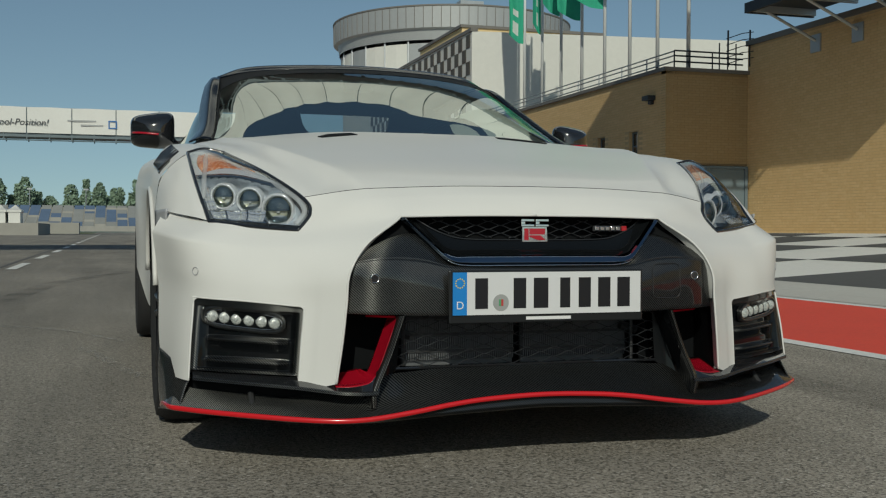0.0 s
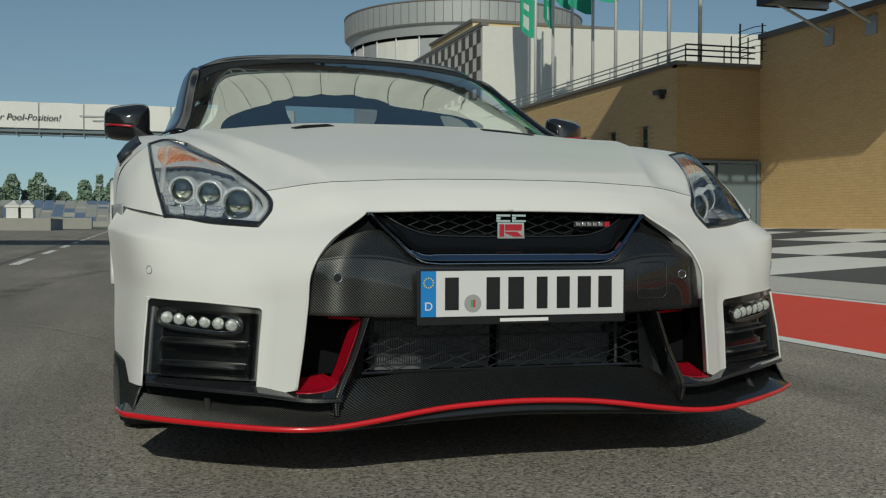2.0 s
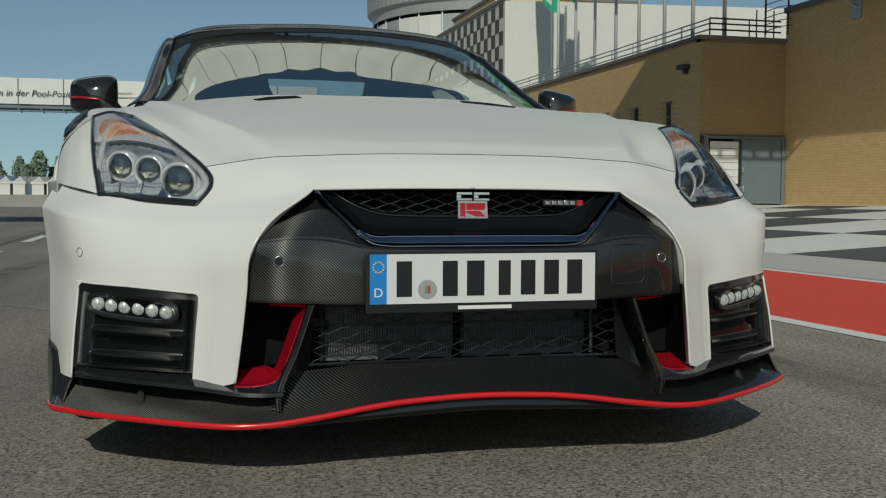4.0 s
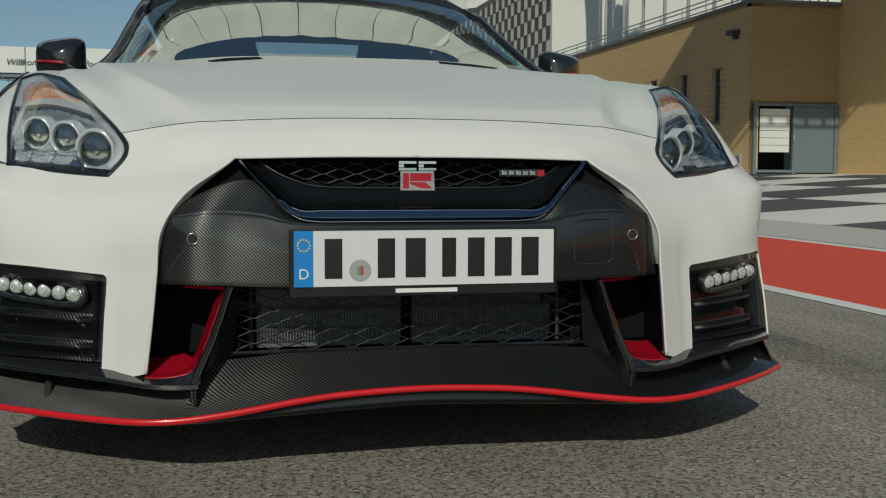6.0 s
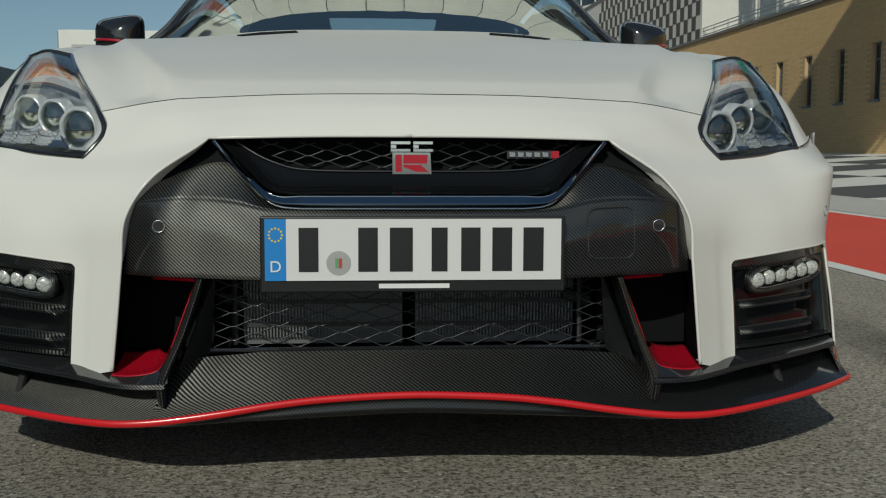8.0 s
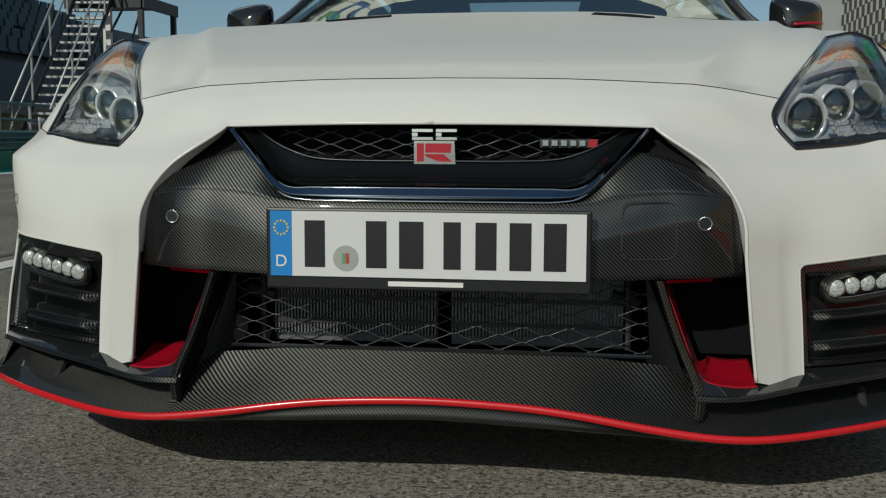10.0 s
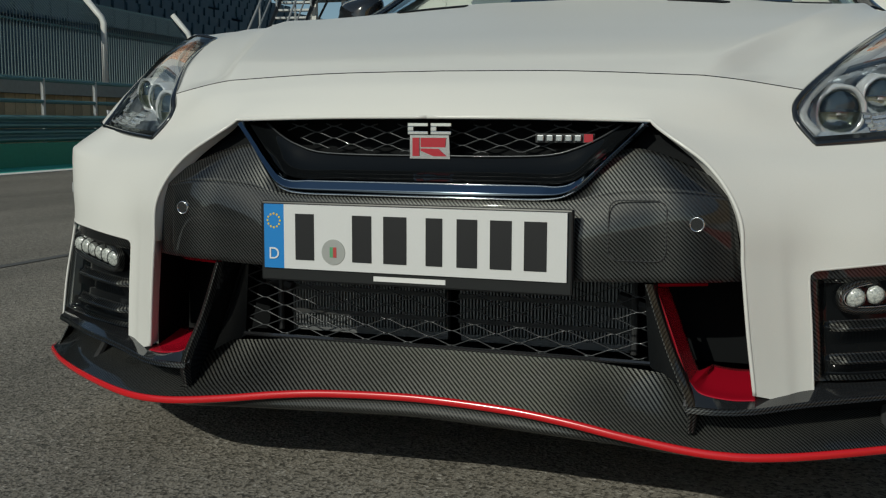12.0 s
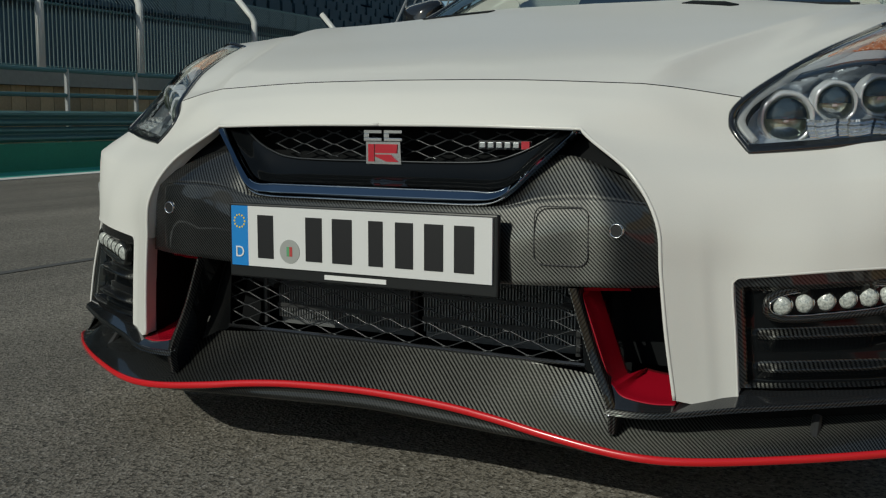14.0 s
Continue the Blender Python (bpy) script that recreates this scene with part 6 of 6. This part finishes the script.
    sheet("carbon_sill", flip(SILL, s), CARBON, car, 60, 21, label="carbon ledge under the lamp panel")
    sheet("sill_top", flip([BACK, EDGE], s), BLACK, car, 60, 8, label="gloss black top of the ledge")
    LOW = [(0.437, 0.0385, 0.2105), (0.447, 0.038, 0.2105), (0.458, 0.0375, 0.2105), (0.478, 0.037, 0.2105), (0.51, 0.0405, 0.2115), (0.5415, 0.050, 0.213)]
    TOP_ = [(0.437, 0.053, 0.252), (0.445, 0.053, 0.245), (0.457, 0.0535, 0.2305), (0.476, 0.053, 0.224), (0.51, 0.057, 0.220), (0.5415, 0.067, 0.220)]
    sheet("ledge_corner", flip([TOP_, LOW], s), BLACK, car, 40, 8)

# lamp panels with louvres and day-running lights
for s in (1, -1):
    FOG = [
        [(0.612, 0.137, 0.4165), (0.70, 0.160, 0.424), (0.785, 0.208, 0.431), (0.869, 0.294, 0.4345)],
        [(0.616, 0.137, 0.360), (0.70, 0.159, 0.364), (0.788, 0.205, 0.370), (0.875, 0.284, 0.373)],
        [(0.621, 0.137, 0.302), (0.70, 0.158, 0.307), (0.79, 0.203, 0.311), (0.879, 0.275, 0.313)],
        [(0.626, 0.137, 0.243), (0.70, 0.157, 0.247), (0.792, 0.202, 0.250), (0.883, 0.266, 0.252)],
    ]

    def louvre(p, u, v, n):
        ease = lambda a: a * a * (3 - 2 * a)
        clamp = lambda a: max(0.0, min(1.0, a))
        side = ease(clamp((min(u, 1 - u) - 0.03) * 13))
        long_ = ease(clamp((min(u, 1 - u) - 0.05) * 5))
        d = 0.024 * ease(clamp((1.0 - v) * 22))
        rib = 0.0
        for c, rise in ((0.10, 0.085), (0.55, 0.055), (0.85, 0.050)):
            if c - rise < v <= c:
                rib = max(rib, ease((v - c + rise) / rise))
            elif v > c:
                rib = max(rib, (1 - clamp((v - c) / 0.17)) ** 1.4)
        if v < 0.10:
            rib = 1.0
            long_ = 1.0
        return p + n * (-d * side * (1 - 0.92 * rib * long_))

    def shade_cells(u, v):
        """Cells between the blades painted black, in place of the carbon's shade."""
        if u < 0.06 or u > 0.94 or v < 0.14 or v > 0.97:
            return 0
        return 0 if 0.12 < u < 0.9 and any(c - 0.06 < v < c + 0.025 for c in (0.55, 0.85)) else 1

    fog = sheet("lamp_panel", flip(FOG, s), [CARBON, SHELFBLACK], car, 72, 110, louvre, pick=shade_cells, weave="xz", label="louvred carbon panel with a row of lamps")
    a, b = np.array((0.680, 0.160, 0.3745)), np.array((0.826, 0.249, 0.389))
    for k in range(6):
        f = k / 5
        c = a + (b - a) * f + np.array((0, 0.009 * (f - f * f) * 4 * 0.35, 0))
        bm = bmesh.new()
        lathe(bm, [(0.014, 0.0158), (0.0, 0.0160), (-0.001, 0.0150)], (s * c[0], c[1], c[2]), "Y", 24)
        led = part("running_light", bm, SILVER, fog, "round clear LED", True)
        bm = bmesh.new()
        lathe(bm, [(0.004, 0.0152), (0.0, 0.0146), (-0.003, 0.010), (-0.004, 0.0)], (s * c[0], c[1], c[2]), "Y", 20)
        part("led_lens", bm, WHITEINK_LENS, led, "", True)
    # capsule round the lights: black floor, clear cover edge and a carbon rim
    mid_, half_ = (a + b) / 2, (b - a) * 0.5
    reach = np.linalg.norm(half_)

    def capsule(grow, dy, n=49):
        out = []
        for t in np.linspace(0, 2 * math.pi, n):
            cs, sn = math.cos(t), math.sin(t)
            e = 1.0 if cs > 0 else -1.0
            q = mid_ + half_ * (e * abs(cs) ** 0.55 * (1 + (0.016 + grow) / reach)) + np.array((0, dy, (0.0165 + grow) * math.copysign(abs(sn) ** 0.75, sn)))
            out.append((s * q[0], q[1], q[2]))
        return out

    bm = bmesh.new()
    ring_ = [bm.verts.new(p) for p in capsule(0.0035, 0.007)[:-1]]
    bm.faces.new(ring_)
    part("lamp_pod", bm, SHELFBLACK, fog, "black floor behind the running lights")
    bm = bmesh.new()
    tube(bm, capsule(0.003, 0.001), 0.0014, 6)
    part("lamp_bezel", bm, SILVER, fog, "", True)
    sheet("pod_rim", [capsule(0.003, 0.010), capsule(0.005, -0.001), capsule(0.009, -0.005), capsule(0.014, -0.001), capsule(0.017, 0.014)], CARBON, fog, 97, 17)

# front splitter with red lip
LIP = [(0, 0.030, 0.186), (0.15, 0.028, 0.181), (0.25, 0.023, 0.172), (0.35, 0.018, 0.158), (0.45, 0.018, 0.146), (0.52, 0.024, 0.1425), (0.58, 0.041, 0.143), (0.65, 0.074, 0.145), (0.75, 0.131, 0.149), (0.84, 0.194, 0.152), (0.905, 0.252, 0.154), (0.931, 0.285, 0.155), (0.944, 0.36, 0.153), (0.946, 0.45, 0.136)]
lip = spline(mirrored([LIP])[0], 221)


def beside(points):
    """Seven points spread over as many as the lip has."""
    at = [0, 2, 4, 7, 9, 11, 13]
    return [tuple(np.interp(k, at, [p[c] for p in points]) for c in range(3)) for k in range(len(LIP))]


SPLIT_TOP = [
    [(x, y + 0.002, z + 0.005) for x, y, z in LIP],
    beside([(0, 0.070, 0.218), (0.25, 0.066, 0.206), (0.44, 0.064, 0.172), (0.645, 0.112, 0.168), (0.825, 0.222, 0.180), (0.918, 0.312, 0.185), (0.942, 0.44, 0.19)]),
    beside([(0, 0.124, 0.253), (0.25, 0.126, 0.251), (0.405, 0.119, 0.240), (0.64, 0.190, 0.185), (0.815, 0.275, 0.200), (0.908, 0.345, 0.222), (0.935, 0.42, 0.25)]),
]
splitter = sheet("front_splitter", SPLIT_TOP, CARBON, car, 141, 18, whole=True, label="carbon splitter edged with a red lip", weave="xy")
sheet("splitter_step", flip([[(0.371, 0.127, 0.250), (0.40, 0.115, 0.225), (0.43, 0.105, 0.186)], [(0.36, 0.125, 0.398), (0.40, 0.120, 0.30), (0.435, 0.105, 0.20)]], 1), SHELFBLACK, splitter, 8, 8)
sheet("splitter_step", flip([[(0.371, 0.127, 0.250), (0.40, 0.115, 0.225), (0.43, 0.105, 0.186)], [(0.36, 0.125, 0.398), (0.40, 0.120, 0.30), (0.435, 0.105, 0.20)]], -1), SHELFBLACK, splitter, 8, 8)
bm = bmesh.new()
tube(bm, lip, 0.0055, 8, (0.8, 1.25))
part("red_lip", bm, REDLIP, splitter, "bright red lip", True)
UNDER = [
    [(x, y + 0.004, z - 0.006) for x, y, z in LIP],
    beside([(0, 0.085, 0.143), (0.25, 0.085, 0.136), (0.45, 0.11, 0.125), (0.65, 0.17, 0.126), (0.80, 0.29, 0.130), (0.90, 0.40, 0.13), (0.935, 0.46, 0.125)]),
    beside([(0, 0.60, 0.125), (0.25, 0.60, 0.125), (0.45, 0.60, 0.12), (0.60, 0.60, 0.12), (0.65, 0.60, 0.12), (0.68, 0.60, 0.12), (0.70, 0.60, 0.12)]),
]
sheet("splitter_underside", UNDER, SHADECARBON, splitter, 101, 12, whole=True, weave="xz")
for s in (1, -1):
    EAR = [
        [(0.908, 0.262, 0.160), (0.938, 0.335, 0.159), (0.950, 0.45, 0.144)],
        [(0.900, 0.272, 0.184), (0.936, 0.352, 0.190), (0.953, 0.45, 0.190)],
        [(0.890, 0.282, 0.210), (0.931, 0.370, 0.232), (0.953, 0.45, 0.240)],
        [(0.878, 0.285, 0.234), (0.924, 0.385, 0.270), (0.951, 0.455, 0.290)],
    ]
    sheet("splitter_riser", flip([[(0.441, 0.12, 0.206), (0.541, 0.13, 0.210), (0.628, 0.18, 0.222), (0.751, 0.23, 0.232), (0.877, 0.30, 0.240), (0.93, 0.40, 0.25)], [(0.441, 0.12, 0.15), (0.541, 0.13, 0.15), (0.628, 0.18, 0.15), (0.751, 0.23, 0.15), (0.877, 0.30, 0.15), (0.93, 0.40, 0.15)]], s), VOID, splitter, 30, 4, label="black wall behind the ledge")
    sheet("splitter_ear", flip(EAR, s), CARBON, splitter, 18, 20, thick=0.004, weave="yz")
    bm = bmesh.new()
    bar(bm, (s * 0.735, 0.16, 0.160), (s * 0.735, 0.20, 0.195), 0.008, 8)
    part("splitter_stay", bm, SATIN, splitter)
bm = bmesh.new()
box(bm, -0.75, 0.75, 0.45, 4.4, 0.13, 0.16)
link("underbody", bm, VOID, car)

# head lamps
def strip(line, n, w):
    """Two edges of a band of half width w along a line, facing n."""
    a, b = [], []
    for k, p in enumerate(line):
        d = Vector(line[min(k + 1, len(line) - 1)]) - Vector(line[max(k - 1, 0)])
        o = d.cross(n).normalized() * w
        a.append(tuple(Vector(p) + o))
        b.append(tuple(Vector(p) - o))
    return [a, b]


for s in (1, -1):
    H = [
        [(0.757, 0.688, 0.839), (0.812, 0.702, 0.849), (0.857, 0.720, 0.838)],
        [(0.672, 0.432, 0.770), (0.768, 0.505, 0.788), (0.852, 0.575, 0.770)],
        [(0.596, 0.258, 0.697), (0.715, 0.350, 0.716), (0.842, 0.460, 0.706)],
        [(0.579, 0.221, 0.655), (0.70, 0.288, 0.664), (0.833, 0.395, 0.664)],
        [(0.613, 0.205, 0.609), (0.715, 0.266, 0.618), (0.826, 0.343, 0.631)],
    ]
    Hs = flip(H, s)
    step = lambda u: 0.41 - 0.13 * u

    def hollow(p, u, v, n):
        f = max(0.0, min(1.0, (v - step(u)) / 0.06))
        d = 0.012 + 0.066 * f * f * (3 - 2 * f)
        return p + np.array((0, d * 0.9, -d * 0.25)) * min(1.0, 12 * min(u, 1 - u, v, 1 - v))

    lamp = sheet("headlight", Hs, [LAMPHOUSE, BLACK, LAMPNAVY, LAMPFILL], car, 34, 90, hollow, pick=lambda u, v: 1 if v > 0.91 or u < 0.05 or u > 0.96 else (0 if v < step(u) - 0.015 else (2 if v < step(u) + 0.012 else 3)), label="headlight with three projectors under a clear lens")
    sheet("lens", Hs, LENS, lamp, 34, 44, lambda p, u, v, n: p + n * 0.010 * (math.sin(math.pi * u) * math.sin(math.pi * v)) ** 0.6, label="clear lens")
    G = net(Hs, 41, 61)

    def ring_line(off):
        a = [G[0][i] for i in range(41)] + [G[j][40] for j in range(1, 61)] + [G[60][i] for i in range(39, -1, -1)] + [G[j][0] for j in range(59, -1, -1)]
        return [Vector(p) + Vector((0, off, 0)) for p in a]

    bm = bmesh.new()
    tube(bm, ring_line(0.002), 0.0058, 6)
    part("lamp_seal", bm, BLACK, lamp, "black rubber edge", True)

    def on_lens(u, v, d):
        x, y = u * 40, v * 60
        i, j = min(int(x), 39), min(int(y), 59)
        f, g = x - i, y - j
        p = (np.array(G[j][i]) * (1 - f) + np.array(G[j][i + 1]) * f) * (1 - g) + (np.array(G[j + 1][i]) * (1 - f) + np.array(G[j + 1][i + 1]) * f) * g
        return p + np.array((0, d, -0.1 * d))

    # dark edge of the ledge over the projectors
    sheet("lamp_ledge", strip([tuple(on_lens(u, step(u), 0.012)) for u in np.linspace(0.03, 0.97, 24)], Vector((s * 0.3, -0.6, 0.7)), 0.006), LAMPNAVY, lamp, 24, 3, thick=0.003, label="dark inner ledge")
    # bottom border of the lens
    sheet("lens_border", [[on_lens(u, 0.935, 0.001) for u in (0.02, 0.3, 0.6, 0.98)], [on_lens(u, 1.0, -0.0005) for u in (0.02, 0.3, 0.6, 0.98)]], BLACK, lamp, 16, 4)
    for c, r in (((0.650, 0.318, 0.662), 0.0335), ((0.717, 0.384, 0.689), 0.0270), ((0.782, 0.438, 0.701), 0.0265)):
        c = np.array((s * c[0], c[1], c[2]))
        M = Matrix.Translation(c) @ Matrix.Rotation(radians(24 * s), 4, "Z") @ Matrix.Rotation(radians(6), 4, "X")

        def turned(name, profile, material, parent, label="", n=40, octagon=0):
            bm = bmesh.new()
            rings = lathe(bm, profile, (0, 0, 0), "Y", n)
            for k in range(octagon):
                for i, w in enumerate(rings[k]):
                    q = 0.975 + 0.035 * abs(math.sin(8 * math.pi * i / n + 0.4))
                    w.co.x, w.co.z = w.co.x * q, w.co.z * q
            bmesh.ops.transform(bm, matrix=M, verts=bm.verts[:])
            return part(name, bm, material, parent, label, True)

        pr = turned("projector", [(0.030, r * 1.40), (-0.001, r * 1.37), (-0.003, r * 1.30), (-0.002, r * 1.18), (0.001, r * 1.12), (0.004, r * 1.09), (0.02, r * 1.05)], LAMPRING, lamp, "projector lens in a silver ring", octagon=4)
        turned("projector_glass", [(0.001, r * 1.08), (-0.006, r * 0.94), (-0.011, r * 0.66), (-0.0135, r * 0.33), (-0.014, 0.0)], BULB, pr)
        turned("projector_bowl", [(0.013, 0.0), (0.013, r * 0.3), (0.012, r * 0.6), (0.010, r * 0.8), (0.005, r * 1.08)], BOWL, pr)
        # dark shutter over the upper half of the bowl, its straight edge and the emitter under it
        bm = bmesh.new()
        arc = [(r * 1.02 * math.cos(a), r * 1.02 * math.sin(a)) for a in np.linspace(0.0, math.pi, 21)]
        rim_ = [bm.verts.new((x, 0.003 + 0.004 * (1 - z / r), z)) for x, z in arc]
        bm.faces.new(rim_)
        bar(bm, (-r, 0.0045, 0), (r, 0.0045, 0), 0.0011, 6)
        bmesh.ops.transform(bm, matrix=M, verts=bm.verts[:])
        part("projector_shutter", bm, SHUTTER, pr)
        bm = boxes((-0.004, 0.004, 0.005, 0.009, -0.0065, -0.0025))
        bmesh.ops.transform(bm, matrix=M, verts=bm.verts[:])
        part("emitter", bm, LAMPRING, pr)
    # faceted reflector along the bottom and up the outer side
    facet = lambda p, u, v, n: p + n * (0.0035 * (4 * v % 1.0) + 0.0035 * abs(2 * (3 * u % 1.0) - 1) + 0.0015 * (9 * u % 1.0))
    RF = [[on_lens(u, v, d_) for u in (0.42, 0.60, 0.80, 0.95)] for v, d_ in ((0.755, 0.034), (0.85, 0.022), (0.93, 0.008))]
    sheet("lower_reflector", RF, [LAMPFACET, LAMPNAVY], lamp, 73, 33, facet, pick=lambda u, v: 1 if abs(v - 0.36) < 0.05 or abs(u * 3 % 1 - 0.5) > 0.45 else 0, label="faceted chrome reflector")
    SR = [[on_lens(u, v, 0.024) for u in (0.87, 0.955)] for v in (0.42, 0.55, 0.68, 0.755)]
    sr = sheet("side_reflector", SR, LAMPFACET, lamp, 13, 37, facet)
    # milky light guide: over the indicator, along the ledge and down the inner edge
    RUN = ((0.985, 0.55), (0.94, 0.44), (0.88, 0.325), (0.76, 0.20), (0.64, 0.105), (0.50, 0.075), (0.39, 0.11), (0.33, 0.22), (0.23, 0.315), (0.10, 0.38), (0.062, 0.50), (0.058, 0.62), (0.058, 0.76), (0.085, 0.91))
    line = spline([on_lens(u, v, 0.008) for u, v in RUN], 60)
    sheet("light_guide", strip([tuple(p) for p in line], Vector((s * 0.4, -0.75, 0.5)), 0.0072), GUIDE, lamp, 60, 3, thick=0.003, label="milky light guide")
    # amber indicator
    IN = [[on_lens(u, 0.05, 0.009) for u in (0.20, 0.46, 0.74)], [on_lens(u, 0.15, 0.009) for u in (0.14, 0.5, 0.88)], [on_lens(u, 0.26, 0.009) for u in (0.12, 0.5, 0.86)]]
    ind = sheet("indicator", IN, AMBER, lamp, 40, 14, lambda p, u, v, n: p + n * 0.0016 * math.sin(u * 70) * math.sin(v * 30), thick=0.003, label="amber ribbed indicator")
    c = on_lens(0.5, 0.15, 0.008)
    bm = bmesh.new()
    lathe(bm, [(0.0, 0.014), (-0.004, 0.011), (-0.006, 0.0)], c, "Y", 24)
    part("indicator_bulb", bm, BULB, ind, "", True)

# sensors set flush in the bumper corners
for s in (1, -1):
    o, n = Vector((s * 0.8665, 0.2835, 0.5035)), Vector((s * 0.77, -0.64, 0.02)).normalized()
    e1, e2 = n.cross(Vector((0, 0, 1))).normalized(), Vector((0, 0, 1))
    bm = bmesh.new()
    tube(bm, [o + n * 0.0006 + (e1 * math.cos(a) + e2 * math.sin(a)) * 0.0098 for a in np.linspace(0, 2 * math.pi, 33)], 0.0010, 6)
    link("bumper_sensor", bm, LEDGEGREY, car, "round seam of a flush sensor", True)

# number plate
plate = link("number_plate", boxes((-0.268, 0.268, 0.004, 0.016, 0.376, 0.510)), HOLDER, car, "white number plate in a black holder")
bv = plate.modifiers.new("soft", "BEVEL")
bv.width, bv.segments = 0.003, 2
part("plate_sheet", boxes((-0.2225, 0.2595, -0.0005, 0.0042, 0.398, 0.5055)), PLATE, plate)
part("plate_strip", boxes((-0.2595, -0.2225, -0.0005, 0.0042, 0.398, 0.5055)), PLATEBLUE, plate, "blue strip with a ring of stars")
bm = bmesh.new()
for k in range(12):
    a = k * math.pi / 6
    lathe(bm, [(0, 0.0), (0, 0.0019)], (-0.241 + 0.0115 * math.cos(a), -0.0011, 0.478 + 0.0115 * math.sin(a)), "Y", 8)
part("plate_stars", bm, YELLOW, plate)


def letters(name, text, size, at, material, parent, shear=0.0):
    """Flat lettering that faces the front."""
    cu = bpy.data.curves.new(name, "FONT")
    cu.body, cu.size, cu.align_x, cu.extrude, cu.shear = text, size, "CENTER", 0.0004, shear
    o = bpy.data.objects.new(name, cu)
    scene.collection.objects.link(o)
    bpy.context.view_layer.update()
    me = bpy.data.meshes.new_from_object(o.evaluated_get(bpy.context.evaluated_depsgraph_get()))
    bpy.data.objects.remove(o)
    me.materials.clear()
    me.materials.append(material)
    ob = new(name, me)
    ob.parent = parent
    ob.matrix_basis = pose(*at, 90, 0, 0)
    return ob


letters("country_letter", "D", 0.028, (-0.241, -0.0012, 0.4135), WHITEINK, plate)
for x0, x1 in ((-0.205, -0.163), (-0.102, -0.060), (-0.047, 0.001), (0.026, 0.062), (0.078, 0.120), (0.133, 0.176), (0.188, 0.232)):
    bm = boxes((x0 + 0.004, x1 - 0.004, -0.0016, -0.0006, 0.4135, 0.4905))
    part("plate_bar", bm, INK, plate)
bm = bmesh.new()
lathe(bm, [(-0.001, 0.0), (-0.001, 0.021), (0, 0.0215)], (-0.132, -0.0006, 0.4285), "Y", 28)
sl = part("plate_seal", bm, SEAL, plate, "round silver seal")
part("seal_shield", boxes((-0.138, -0.132, -0.0022, -0.0014, 0.420, 0.437)), SEALG, sl)
part("seal_shield", boxes((-0.132, -0.126, -0.0022, -0.0014, 0.420, 0.437)), SEALR, sl)
part("holder_bar", boxes((-0.062, 0.062, 0.0028, 0.0042, 0.3835, 0.3915)), WHITEINK, plate)

# badges: plain shapes in their colours
bm = bmesh.new()
for x0 in (-0.039, 0.002):
    for q in ((x0, x0 + 0.037, 0.6350, 0.6415), (x0, x0 + 0.037, 0.6215, 0.6275), (x0, x0 + 0.011, 0.6275, 0.6350)):
        box(bm, q[0], q[1], 0.098, 0.110, q[2], q[3])
badge = link("grille_badge", bm, CHROME, grille, "chrome and red grille badge")


def soften(ob, w):
    md = ob.modifiers.new("soft", "BEVEL")
    md.width, md.segments = w, 2


soften(badge, 0.0009)
RB = bmesh.new()
for q, y0, y1 in ((((-0.034, 0.6195), (-0.034, 0.5825), (0.035, 0.5825), (0.033, 0.6195)), 0.1005, 0.110),):
    f = [RB.verts.new((x, y0, z)) for x, z in q]
    b_ = [RB.verts.new((x, y1, z)) for x, z in q]
    RB.faces.new(f)
    for i in range(4):
        RB.faces.new((f[i], f[(i + 1) % 4], b_[(i + 1) % 4], b_[i]))
soften(part("badge_frame", RB, CHROME, badge), 0.0012)
RB = bmesh.new()
for q in (((-0.030, 0.6165), (-0.030, 0.5855), (-0.018, 0.5855), (-0.018, 0.6165)), ((-0.0155, 0.6165), (-0.0155, 0.6005), (0.028, 0.6005), (0.0295, 0.6165)), ((-0.0155, 0.5985), (-0.0155, 0.5945), (0.008, 0.5855), (0.031, 0.5855), (0.016, 0.5985))):
    f = [RB.verts.new((x, 0.0985, z)) for x, z in q]
    b_ = [RB.verts.new((x, 0.1008, z)) for x, z in q]
    RB.faces.new(f)
    for i in range(len(q)):
        RB.faces.new((f[i], f[(i + 1) % len(q)], b_[(i + 1) % len(q)], b_[i]))
part("badge_red", RB, RED, badge, "red enamel")
bm = boxes(*[(0.1815 + 0.0155 * k, 0.1935 + 0.0155 * k, 0.112, 0.122, 0.6120, 0.6225) for k in range(5)])
nb = link("side_badge", bm, SILVER, grille, "silver badge with a red end")
soften(nb, 0.0015)
part("badge_plate", boxes((0.1785, 0.276, 0.118, 0.124, 0.6100, 0.6245)), SATIN, nb)
part("badge_end", boxes((0.260, 0.2745, 0.1115, 0.121, 0.6110, 0.6240)), RED, nb)
